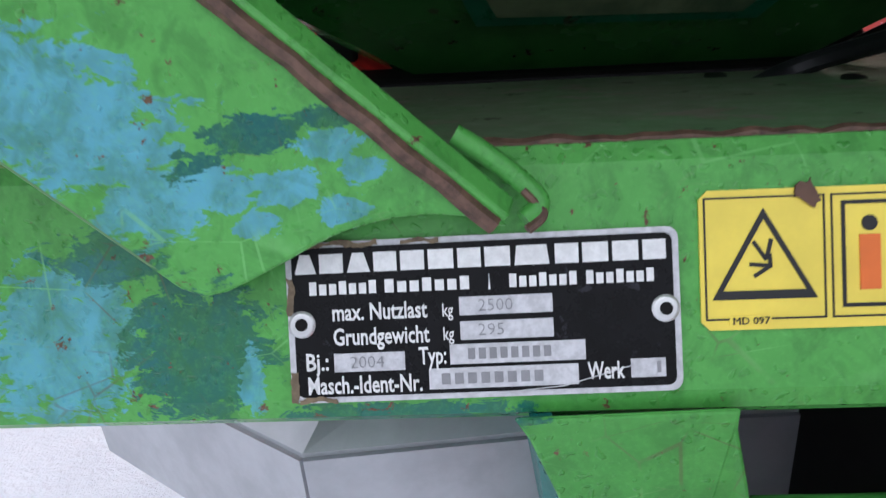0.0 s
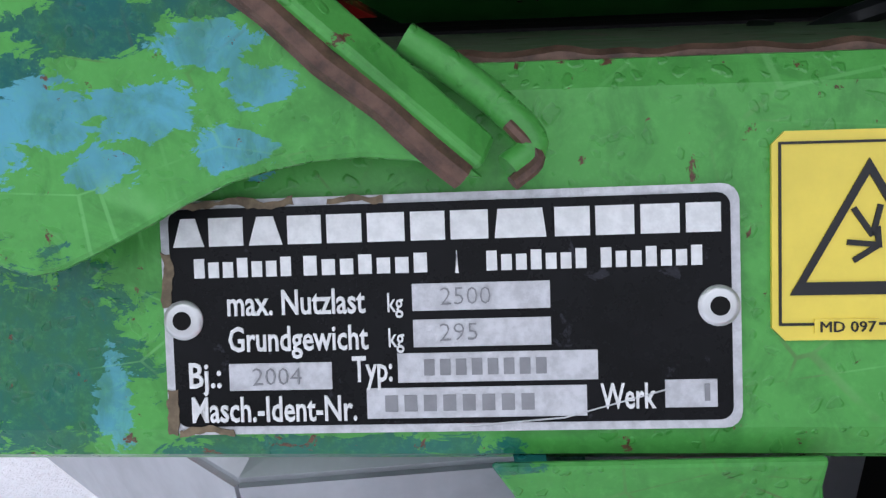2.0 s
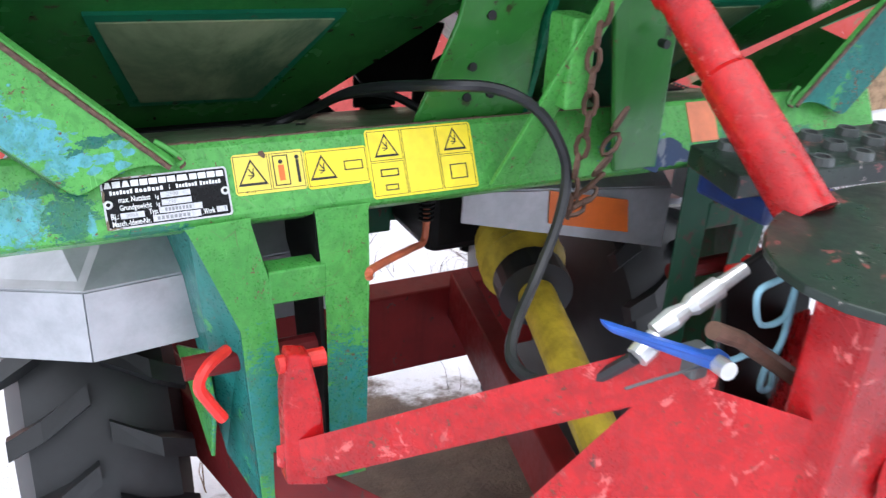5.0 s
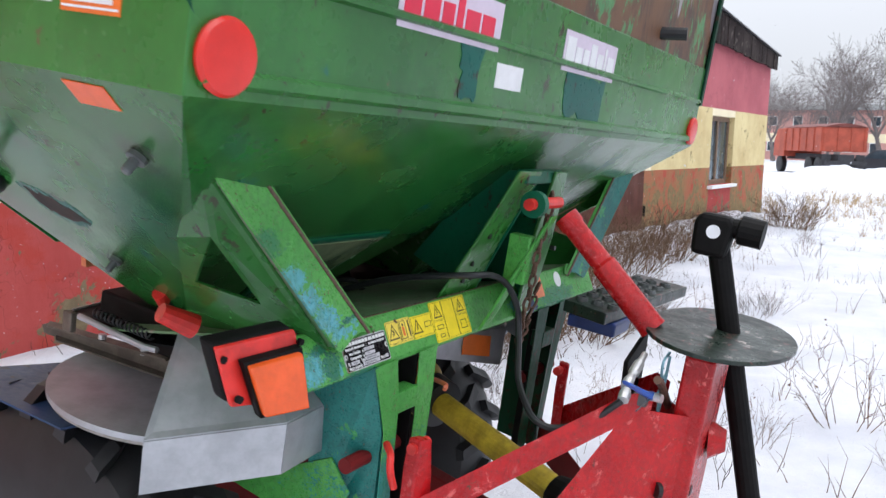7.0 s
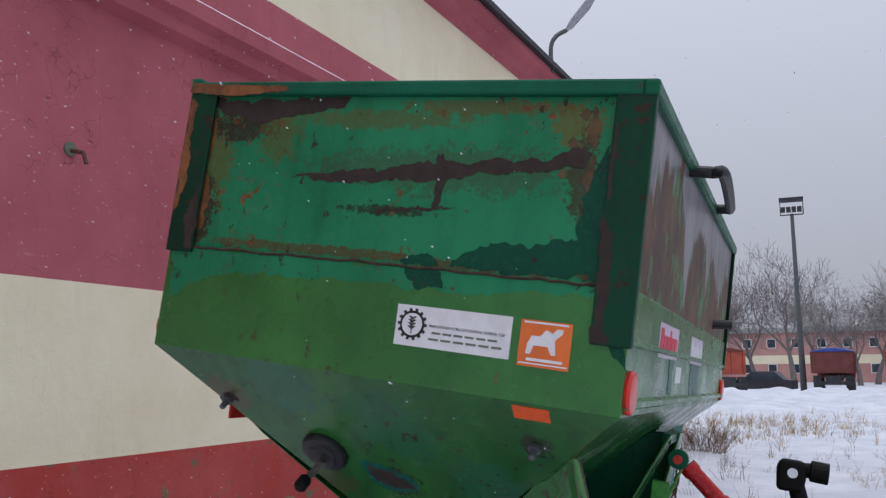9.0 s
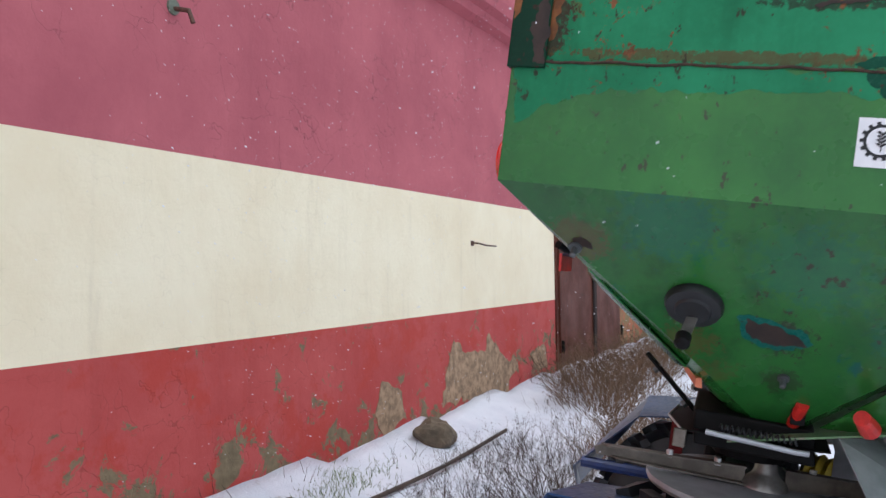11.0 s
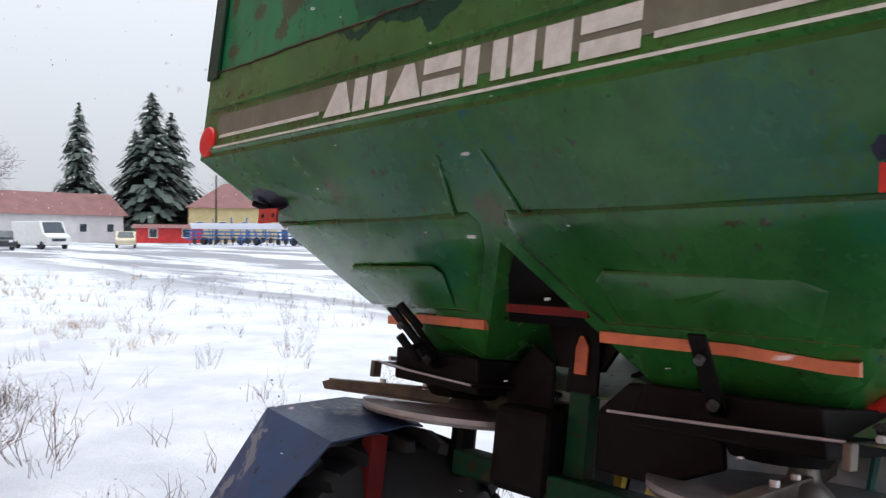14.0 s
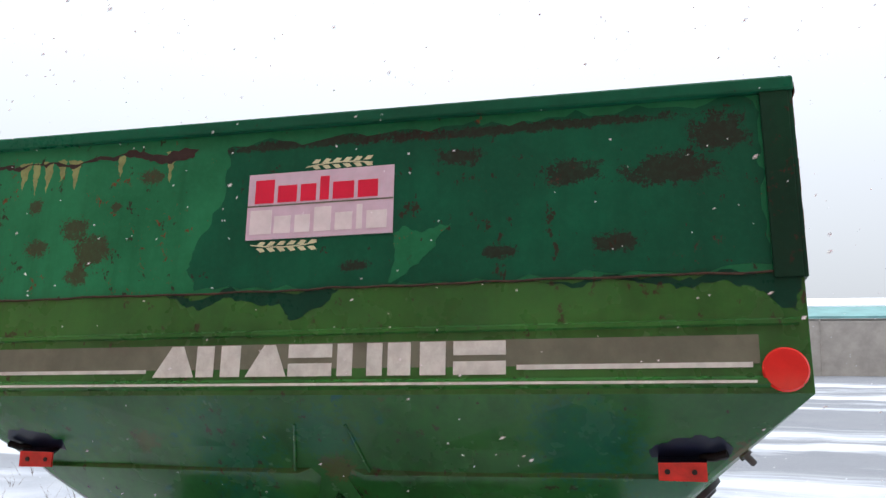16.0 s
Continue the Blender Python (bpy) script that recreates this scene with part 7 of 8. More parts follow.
def weed_mesh(name, stems, height, spread, material, twigs=5, thick=0.0022):
    bm = bmesh.new()
    for _ in range(stems):
        a, r = rng.random() * 6.283, spread * math.sqrt(rng.random())
        p = Vector((r * math.cos(a), r * math.sin(a), -0.03))
        h = height * (0.45 + 0.55 * rng.random())
        lean = Vector((math.cos(a) * 0.55 * r / spread + rng.gauss(0, 0.3), math.sin(a) * 0.55 * r / spread + rng.gauss(0, 0.3), 1)).normalized()
        sprig(bm, p, lean, thick, h)
        for _ in range(twigs):
            t = 0.3 + 0.65 * rng.random()
            d = (lean + Vector((rng.gauss(0, 0.7), rng.gauss(0, 0.7), 0.2))).normalized()
            e = sprig(bm, p + lean * h * t, d, thick * 0.6, h * 0.3, 0.4)
            if rng.random() < 0.5:
                w = 0.006
                v = [bm.verts.new(e + Vector((rng.gauss(0, w), rng.gauss(0, w), rng.gauss(0, w)))) for _ in range(3)]
                bm.faces.new(v)
    me = bpy.data.meshes.new(name)
    bm.to_mesh(me)
    bm.free()
    me.materials.append(material)
    return me


BUSH = [weed_mesh("weed", 120, 0.75, 0.36, STALK, 9, 0.0040), weed_mesh("weed", 110, 0.60, 0.32, STALK_DARK, 9, 0.0036), weed_mesh("weed", 60, 0.5, 0.42, STALK_DARK, 6, 0.0030)]
# a belt of dry weeds along the wall's foot and thin clumps in the open
spots = [(7.6, 1.75, 0, 1.35), (6.6, 1.9, 0, 1.15), (8.9, 1.6, 0, 1.2), (5.7, 1.75, 0, 1.1), (4.3, 0.95, 0, 1.05), (4.9, 0.75, 1, 0.8), (3.1, 1.45, 2, 0.95), (2.2, 1.30, 1, 0.8), (1.9, 1.75, 2, 0.75), (3.6, 1.85, 2, 0.7), (2.9, 2.05, 2, 0.6), (10.5, 1.3, 0, 1.0), (12.2, 1.6, 1, 1.0), (14.5, 0.8, 0, 1.1), (6.2, 0.0, 2, 0.7), (1.35, 1.65, 1, 0.7), (2.5, 0.85, 2, 0.6), (3.6, 1.15, 0, 0.7)]
for x, y, kind_, size in spots:
    ob = tagged(new("weed_bush", BUSH[kind_]), "bare dry weed bush standing in the snow", "weed", "weeds by the wall", "stuff")
    ob.matrix_basis = Matrix.Translation((x, y, land(x, y))) @ Matrix.Rotation(rng.random() * 6.28, 4, "Z") @ Matrix.Diagonal((size, size, size * rng.uniform(0.75, 1.0), 1))


def scatter(name, label, n, area, height, thick, material, seed, tuft=4):
    global rng
    rng = random.Random(seed)
    bm = bmesh.new()
    for _ in range(n):
        x, y = area()
        z = land(x, y)
        for _ in range(tuft):
            sprig(bm, (x + rng.gauss(0, 0.05), y + rng.gauss(0, 0.05), z - 0.02), (rng.gauss(0, 0.35), rng.gauss(0, 0.35), 1), thick, height * rng.uniform(0.4, 1.1), 0.3)
    me = bpy.data.meshes.new(name)
    bm.to_mesh(me)
    bm.free()
    me.materials.append(material)
    return tagged(new(name, me), label, "weeds", kind="stuff")


scatter("weed_litter", "thin dead stalks and litter along the wall", 300, lambda: (rng.uniform(0.6, 16), rng.gauss(1.75, 0.75)), 0.20, 0.0022, STALK_DARK, 3, 5)
scatter("field_stalks", "sparse dead stalks over the open snow", 420, lambda: (rng.uniform(-1, 26), rng.uniform(-12, 1.2)), 0.30, 0.003, STALK, 4, 5)
scatter("far_straw", "straw-coloured grass clumps by the snow heaps", 260, lambda: (rng.gauss(22, 3.5), rng.gauss(0.5, 2.6)), 0.42, 0.006, STRAW, 5, 6)
scatter("green_tuft", "short green grass tufts in the snow", 60, lambda: (rng.gauss(1.9, 0.35), rng.gauss(2.62, 0.08)), 0.09, 0.003, GRASS, 6, 6)
scatter("wheel_grass", "green weed by the wheel", 30, lambda: (rng.gauss(-0.36, 0.05), rng.gauss(0.02, 0.06)), 0.22, 0.004, GRASS, 8, 8)


SPARSE = [weed_mesh("weed", 14, 0.55, 0.16, STALK, 6, 0.0032), weed_mesh("weed", 9, 0.42, 0.20, STALK_DARK, 5, 0.003), weed_mesh("weed", 22, 0.34, 0.22, STRAW, 3, 0.003)]
rng = random.Random(31)
for i in range(44):
    x, y = rng.uniform(0.6, 15), rng.uniform(-13, 0.4)
    if i < 9:
        x, y = rng.uniform(1.6, 4.5), rng.uniform(-2.6, 0.2)
    if i > 34:
        x, y = rng.uniform(8, 12), rng.gauss(-2.2, 0.5)
    size = rng.uniform(0.55, 1.1)
    ob = tagged(new("dry_weed", SPARSE[2 if i > 34 else i % 2]), "sparse dry weed standing in open snow", "weed", "weeds in the yard", "stuff")
    ob.matrix_basis = Matrix.Translation((x, y, land(x, y))) @ Matrix.Rotation(rng.random() * 6.28, 4, "Z") @ Matrix.Diagonal((size, size, size, 1))


def stone(x, y, r, seed, squash=0.75):
    bm = bmesh.new()
    bmesh.ops.create_icosphere(bm, subdivisions=3, radius=r)
    for v in bm.verts:
        n = v.co.normalized()
        v.co *= 1 + 0.35 * noise.noise(n * 1.3 + Vector((seed, 0, 0))) + 0.12 * noise.noise(n * 4 + Vector((0, seed, 0)))
        v.co.z *= squash
    ob = part("stone", bm, STONE)
    ob.matrix_basis = Matrix.Translation((x, y, land(x, y) + r * 0.35))
    return tagged(ob, "rough grey-brown stone lying in the snow", "stone")


stone(3.35, 2.55, 0.17, 3)
stone(1.35, 2.62, 0.05, 8)
stone(0.2, -6.5, 0.10, 5)
pole = part("fallen_pole", tube(curve([(1.6, 2.33, land(1.6, 2.33) + 0.03), (2.8, 2.25, land(2.8, 2.25) + 0.04), (4.0, 2.17, land(4.0, 2.17) + 0.06)]), 0.016, 8), STALK_DARK)
tagged(pole, "weathered pole lying in the snow", "pole")

# ---- distance: trucks, mast, houses, trees, fence ----
ORANGE_BODY = plain("faded orange truck paint", lin(164, 74, 54), 0.6, 0, 0.2, 2)
RUST_BODY = plain("brown-red truck paint", lin(112, 58, 52), 0.6, 0, 0.2, 2)
BLUE_COVER = plain("blue tarpaulin", lin(58, 84, 168), 0.6, 0, 0.2, 2)
DARK_METAL = plain("dark chassis", lin(52, 52, 56), 0.7, 0, 0.3, 2)
WHITE_CAR = plain("white car paint", lin(226, 226, 222), 0.35, 0, 0.06, 2)
BEIGE_CAR = plain("beige car paint", lin(212, 200, 168), 0.35, 0, 0.06, 2)
BLACK_CAR = plain("dark car paint", lin(52, 54, 60), 0.35, 0, 0.1, 2)
CAR_GLASS = plain("car glass", lin(60, 70, 78), 0.1, 0, 0.2, 2)
PINK_WALL = plain("faded pink facade", lin(196, 148, 140), 0.85, 0, 0.12, 0.6)
WHITE_WALL = plain("white facade", lin(216, 214, 214), 0.85, 0, 0.08, 0.6)
YELLOW_WALL = plain("yellow facade", lin(206, 190, 140), 0.85, 0, 0.1, 0.6)
BROWN_ROOF = plain("brown-red roof sheet", lin(128, 88, 86), 0.7, 0, 0.15, 0.8)
MACHINE_BLUE = plain("blue implement paint", lin(54, 104, 170), 0.5, 0, 0.25, 2)
MACHINE_RED = plain("red implement paint", lin(206, 52, 52), 0.5, 0, 0.2, 2)
MACHINE_YELLOW = plain("yellow implement paint", lin(216, 150, 62), 0.5, 0, 0.2, 2)
CONCRETE = plain("grey concrete panel", lin(158, 150, 142), 0.9, 0, 0.15, 1.5)
TEAL_ROOF = plain("teal sheet roof", lin(112, 156, 156), 0.6, 0, 0.15, 1.0)
# bark grey is paled to paint the haze of distance
BARK = plain("grey bark paled for haze", lin(118, 110, 108), 0.9, 0, 0.2, 3)
# distance haze is put into the spruces' grey-green
SPRUCE = plain("spruce needles greyed for haze", lin(80, 92, 86), 0.9, 0, 0.2, 2)


def wheel_at(parent, x, y, r, w=0.3):
    ty = part("wheel", turned(((0, r * 0.7), (0.1, r), (0.9, r), (1, r * 0.7)), (x, y - w / 2, r), (x, y + w / 2, r), 20), RUBBER, parent)
    part("rim", turned(((0, r * 0.5), (1, r * 0.4)), (x, y - w / 2 - 0.01, r), (x, y + w / 2 + 0.01, r), 14), DARK_METAL, ty)


def truck(x, y, body_mat, cover_mat, turn, label):
    t = thing("tipper_truck", label, "truck", Matrix.Translation((x, y, land(x, y))) @ Matrix.Rotation(turn, 4, "Z"), "parked trucks")
    bm = box(-2.6, 2.6, -1.25, 1.25, 1.35, 2.75)
    body = part("cargo_body", bm, body_mat, t, bevel=0.04)
    for i in range(6):
        for s in (-1, 1):
            part("stake", box(-2.5 + i, -2.4 + i, s * 1.252 if s > 0 else -1.30, 1.30 if s > 0 else -1.252, 1.35, 2.7), body_mat, body)
    for i in range(4):
        part("stake", box(-2.65, -2.602, -1.15 + i * 0.75, -1.07 + i * 0.75, 1.35, 2.7), body_mat, body)
    rows = [[(px, -1.27 + 2.54 * k / 8, 2.752 + 0.22 * math.sin(math.pi * k / 8) + 0.03 * math.sin(px * 3)) for k in range(9)] + [(px, 1.27, 2.75), (px, -1.27, 2.75)] for px in np.linspace(-2.65, 2.65, 7)]
    part("cover", rings(rows), cover_mat, t, bevel=0.0)
    part("chassis", box(-2.9, 4.2, -0.45, 0.45, 0.85, 1.2), DARK_METAL, t)
    part("bumper", box(-2.95, -2.8, -1.15, 1.15, 0.62, 0.85), DARK_METAL, t)
    for s in (-1, 1):
        part("mudflap", box(-2.55, -2.5, s * 0.95 - 0.25, s * 0.95 + 0.25, 0.4, 1.2), DARK_METAL, t)
    cab = part("cab", rings([[(2.9, -1.2, 1.0), (4.6, -1.2, 1.0), (4.6, 1.2, 1.0), (2.9, 1.2, 1.0)], [(2.9, -1.2, 2.0), (4.6, -1.2, 2.0), (4.6, 1.2, 2.0), (2.9, 1.2, 2.0)], [(3.0, -1.1, 2.75), (4.3, -1.1, 2.75), (4.3, 1.1, 2.75), (3.0, 1.1, 2.75)]]), body_mat, t, bevel=0.05)
    part("windscreen", slab([(4.62, -1.05, 2.02), (4.62, 1.05, 2.02), (4.37, 0.98, 2.65), (4.37, -0.98, 2.65)], (0.02, 0, 0.01)), CAR_GLASS, cab)
    for wx in (-1.9, -0.6, 3.7):
        for s in (-1, 1):
            wheel_at(t, wx, s * 0.98, 0.52, 0.36)
    return t


truck(58.5, -3.2, RUST_BODY, BLUE_COVER, radians(-4), "brown-red tipper truck with a blue tarpaulin")
truck(54.0, -7.2, ORANGE_BODY, ORANGE_BODY, radians(-6), "faded orange tipper truck with a covered body")
truck(52.0, 4.3, ORANGE_BODY, RUST_BODY, radians(30), "faded orange tipper truck by the building")


def car(x, y, turn, paint_, label, high=1.45, long=4.2, van=False):
    t = thing("van" if van else "car", label, "van" if van else "car", Matrix.Translation((x, y, land(x, y))) @ Matrix.Rotation(turn, 4, "Z"))
    w, L = (1.0 if van else 0.82), long / 2
    if van:
        side = [(-L, 0.35), (L, 0.35), (L, 1.0), (L - 0.55, 1.25), (L - 1.1, high), (-L, high)]
    else:
        side = [(-L, 0.3), (L, 0.3), (L, 0.72), (L - 1.1, 0.88), (L - 1.75, high), (-L + 1.2, high), (-L + 0.6, 0.95), (-L, 0.9)]
    body = part("body", slab([(px, -w, pz) for px, pz in side], (0, 2 * w, 0)), paint_, t, bevel=0.05)
    if van:
        part("windscreen", slab([(L - 0.56, -0.85, 1.29), (L - 0.56, 0.85, 1.29), (L - 1.06, 0.8, high - 0.08), (L - 1.06, -0.8, high - 0.08)], (0.03, 0, 0.03)), CAR_GLASS, body)
        part("grille", box(L, L + 0.02, -0.6, 0.6, 0.62, 0.85), CAR_GLASS, body)
    else:
        part("windscreen", slab([(L - 1.14, -0.68, 0.92), (L - 1.14, 0.68, 0.92), (L - 1.70, 0.6, high - 0.06), (L - 1.70, -0.6, high - 0.06)], (0.03, 0, 0.03)), CAR_GLASS, body)
        for s in (-1, 1):
            part("side_window", slab([(L - 1.3, s * w, 0.93), (L - 1.8, s * w, high - 0.1), (-L + 1.25, s * w, high - 0.1), (-L + 0.8, s * w, 0.95)], (0, s * 0.01, 0)), CAR_GLASS, body)
    for s in (-1, 1):
        part("headlight", box(L, L + 0.03, s * w * 0.7 - 0.12, s * w * 0.7 + 0.12, 0.62, 0.78), WHITE, body)
        for wx in (-L + 0.8, L - 0.75):
            wheel_at(t, wx, s * (w - 0.08), 0.31, 0.2)


car(70.0, -17.0, radians(195), WHITE_CAR, "white delivery van facing the yard", 2.2, 5.2, True)
car(72.0, -24.5, radians(160), BEIGE_CAR, "beige saloon car parked in the snow")
car(66.0, -13.2, radians(170), BLACK_CAR, "dark car beside the van")
car(58.5, 1.4, radians(80), BLACK_CAR, "dark car parked by the trucks", 1.5, 4.4)

mast = thing("light_mast", "tall grey floodlight mast with a lamp frame", "mast", Matrix.Translation((60, -1.25, 0)))
part("pole", turned(((0, 0.22), (0.5, 0.17), (1, 0.12)), (0, 0, -0.2), (0, 0, 12.6), 14), GALV_DARK, mast)
head = part("lamp_frame", tube([(-0.2, -0.75, 12.5), (-0.2, 0.75, 12.5), (-0.2, 0.75, 13.6), (-0.2, -0.75, 13.6), (-0.2, -0.75, 12.5)], 0.05, 6), GALV_DARK, mast)
for i in range(4):
    part("floodlight", box(-0.45, -0.05, -0.66 + i * 0.36, -0.36 + i * 0.36, 12.7, 13.05), DARK_METAL, head)
part("platform", box(-0.6, 0.6, -0.8, 0.8, 13.55, 13.7), DARK_METAL, head)


def house(name, x, y, turn, long, deep, high, roof_high, wall_mat, roof_mat, label, storeys=1, bays=8, hip=False, band=None, win_h=1.2):
    h = thing(name, label, "building", Matrix.Translation((x, y, -0.1)) @ Matrix.Rotation(turn, 4, "Z"))
    part("wall", box(-deep, 0, -long / 2, long / 2, 0, high), wall_mat, h)
    if band:
        part("wall_band", box(0.0, 0.03, -long / 2, long / 2, high * 0.38, high * 0.55), band, h)
    k = deep / 2 if hip else 0
    part("roof", rings([[(-deep - 0.5, -long / 2 - 0.5, high), (0.5, -long / 2 - 0.5, high), (0.5, long / 2 + 0.5, high), (-deep - 0.5, long / 2 + 0.5, high)], [(-deep / 2 - 0.05, -long / 2 - 0.5 + k, high + roof_high), (-deep / 2 + 0.05, -long / 2 - 0.5 + k, high + roof_high), (-deep / 2 + 0.05, long / 2 + 0.5 - k, high + roof_high), (-deep / 2 - 0.05, long / 2 + 0.5 - k, high + roof_high)]]), roof_mat, h)
    for s in range(storeys):
        z = (high / storeys) * (s + 0.38)
        for i in range(bays):
            yy = -long / 2 + long * (i + 0.5) / bays
            w = part("window", box(0.031, 0.06, yy - 0.55, yy + 0.55, z, z + win_h), WHITE_CAR, h)
            part("pane", box(0.06, 0.075, yy - 0.45, yy + 0.45, z + 0.1, z + win_h - 0.1), CAR_GLASS, w)
    return h


house("office_block", 108, 0.5, radians(180), 40, 12, 6.2, 0.9, PINK_WALL, GALV_DARK, "long two-storey pink and cream building", 2, 14, False, CREAM)
house("long_house", 108, -25, radians(190), 26, 9, 3.6, 3.0, WHITE_WALL, BROWN_ROOF, "long white single-storey building with brown-red roof", 1, 7)
house("yellow_house", 104.5, -51, radians(158), 12, 11, 4.9, 3.7, YELLOW_WALL, BROWN_ROOF, "yellow house with brown hipped roof", 1, 4, True)
house("low_shed", 100, -40, radians(158), 8, 5, 2.0, 0.5, MACHINE_RED, BROWN_ROOF, "low red shed across the yard", 1, 2)


def implement(x, y, turn, material, label, long=8, high=1.6, seed=0):
    r = random.Random(seed)
    t = thing("farm_implement", label, "implement", Matrix.Translation((x, y, 0)) @ Matrix.Rotation(turn, 4, "Z"), "implements across the yard")
    for i in range(3):
        z = 0.6 + 0.4 * i
        part("beam", box(-long / 2, long / 2, -0.6 + 0.6 * i, -0.45 + 0.6 * i, z, z + 0.16), material, t)
    for i in range(int(long * 1.5)):
        px = -long / 2 + i / 1.5 + 0.2
        part("tine", tube(curve([(px, -0.4, 0.7), (px, 0.1, 0.9 + 0.5 * r.random()), (px, 0.5, 0.5), (px, 0.3, 0.0)], 3), 0.05, 6), material, t)
    for i in range(4):
        px = -long / 2 + (i + 0.5) * long / 4
        part("upright", box(px, px + 0.15, -0.1, 0.05, 0.5, high * (0.7 + 0.5 * r.random())), material, t)
    for i in range(int(long * 1.2)):
        px = -long / 2 + i / 1.2 + 0.3
        z = 0.35 + 0.25 * r.random()
        part("disc", turned(((0, 0.30), (1, 0.34)), (px, 0.55, z), (px + 0.05, 0.60, z + 0.01), 14), DARK_METAL, t)
        part("arm", tube([(px, -0.5, 0.7 + 0.4 * r.random()), (px + 0.3 * r.random(), 0.2, high * r.uniform(0.5, 0.95))], 0.06, 6), material, t)
    part("hopper_box", rings([[(-long * 0.42, -0.4, high * 0.62), (long * 0.42, -0.4, high * 0.62), (long * 0.42, 0.2, high * 0.62), (-long * 0.42, 0.2, high * 0.62)], [(-long * 0.45, -0.6, high * 0.85), (long * 0.45, -0.6, high * 0.85), (long * 0.45, 0.4, high * 0.85), (-long * 0.45, 0.4, high * 0.85)]]), SNOW_CAP if material is MACHINE_BLUE else material, t)
    for px in (-long / 4, long / 4):
        wheel_at(t, px, -0.7, 0.45, 0.35)
    return t


for i, (az_, dist, m_, lg_) in enumerate(((-26, 96, MACHINE_BLUE, 8), (-29.5, 92, MACHINE_BLUE, 8), (-33.5, 86, MACHINE_RED, 7), (-37.5, 80, MACHINE_RED, 7), (-41.5, 78, MACHINE_RED, 7))):
    a = radians(az_)
    implement(-1 + dist * math.cos(a), 2 + dist * math.sin(a), a + math.pi / 2, m_, ("blue" if m_ is MACHINE_BLUE else "red") + " folded field implement parked on the snow", lg_, 2.9 if m_ is MACHINE_BLUE else 2.2, i)
a = radians(-40)
sd = thing("seed_drill", "tall orange-yellow seed drill with rails", "implement", Matrix.Translation((-1 + 84 * math.cos(a), 2 + 84 * math.sin(a), 0)) @ Matrix.Rotation(a + math.pi / 2, 4, "Z"))
for i in range(3):
    part("rail", box(-4.5, 4.5, -0.1, 0.1, 1.6 + 0.55 * i, 1.78 + 0.55 * i), MACHINE_YELLOW if i % 2 else MACHINE_RED, sd)
for i in range(5):
    part("post", box(-4.4 + 2.2 * i, -4.2 + 2.2 * i, -0.12, 0.12, 0, 3.2), MACHINE_YELLOW, sd)
for px in (-3, 3):
    wheel_at(sd, px, -0.6, 0.7, 0.5)


def bare_tree(seed, high):
    """Trunk that forks low into long rising limbs, each with boughs, branches and twigs."""
    r = random.Random(seed)
    store = {0: ([], []), 1: ([], [])}

    def limb(p, d, length, rad, level):
        verts, faces = store[min(level, 1)]
        segs, n = (4, 6) if level < 2 else ((3, 4) if level < 4 else (2, 3))
        q, prev, forks = Vector(p), None, []
        for i in range(segs + 1):
            side = d.orthogonal().normalized()
            up = d.cross(side)
            rr = max(0.011, rad * (1 - 0.5 * i / segs))
            base = len(verts)
            verts.extend([tuple(q + rr * (math.cos(a) * side + math.sin(a) * up)) for a in (6.283 * k / n for k in range(n))])
            if prev is not None:
                faces.extend([(prev + k, prev + (k + 1) % n, base + (k + 1) % n, base + k) for k in range(n)])
            prev = base
            if i > 0:
                forks.append((q.copy(), d.copy(), rr, i == segs))
            q = q + d * length / segs
            wob = 0.06 if level == 0 else 0.16
            d = (d + Vector((r.gauss(0, wob), r.gauss(0, wob), 0.045 if level else 0.0))).normalized()
        if level == 5:
            return
        for at, way, rr, last in forks:
            many = (4 if last else 0) if level == 0 else (2 if last or level > 3 else 1)
            turn = r.random() * 6.283
            for k in range(many):
                side = way.orthogonal().normalized()
                a = turn + 6.283 * k / max(many, 1) + r.gauss(0, 0.35)
                out_ = math.cos(a) * side + math.sin(a) * way.cross(side)
                spread = (r.uniform(0.55, 0.95) if level < 2 else r.uniform(0.4, 0.8)) if last else r.uniform(0.65, 1.15)
                limb(at, (way + out_ * spread + Vector((0, 0, 0.10))).normalized(), length * (r.uniform(1.0, 1.35) if level == 0 else r.uniform(0.55, 0.78)), rr * (0.72 if last else 0.55), level + 1)

    limb((0, 0, -0.3), Vector((r.gauss(0, 0.05), r.gauss(0, 0.05), 1)).normalized(), high * 0.19, high * 0.022, 0)
    out = []
    for key, nm in ((0, "trunk"), (1, "branch_crown")):
        me = bpy.data.meshes.new(nm)
        me.from_pydata(store[key][0], [], store[key][1])
        me.materials.append(BARK)
        out.append(me)
    return out


TREES = [bare_tree(s, 15) for s in (2, 5, 9, 14)]
rt = random.Random(21)
plant = [(85, 6.5, 1.15), (88, 3.0, 1.05), (84, -0.5, 1.2), (92, -3.0, 1.05), (88, -6.5, 0.95), (94, -8.5, 1.1), (97, -12.0, 1.35), (92, 10, 0.9), (96, 14, 1.0), (90, 18, 0.95), (95, -15, 1.3), (118, -20, 0.8), (122, -27, 0.8), (126, -36, 0.75), (104, -72, 2.3), (100, -77, 2.6), (108, -80, 2.7), (94, -83, 2.8), (100, -90, 2.3), (90, -92, 2.2), (88, -100, 2.25), (114, -71, 2.0), (82, -104, 2.1), (118, -60, 1.25), (114, -63, 1.55), (110, -66, 1.9), (120, -68, 2.0), (106, 9.5, 0.85), (112, -15, 0.9), (116, -17.5, 0.9)]
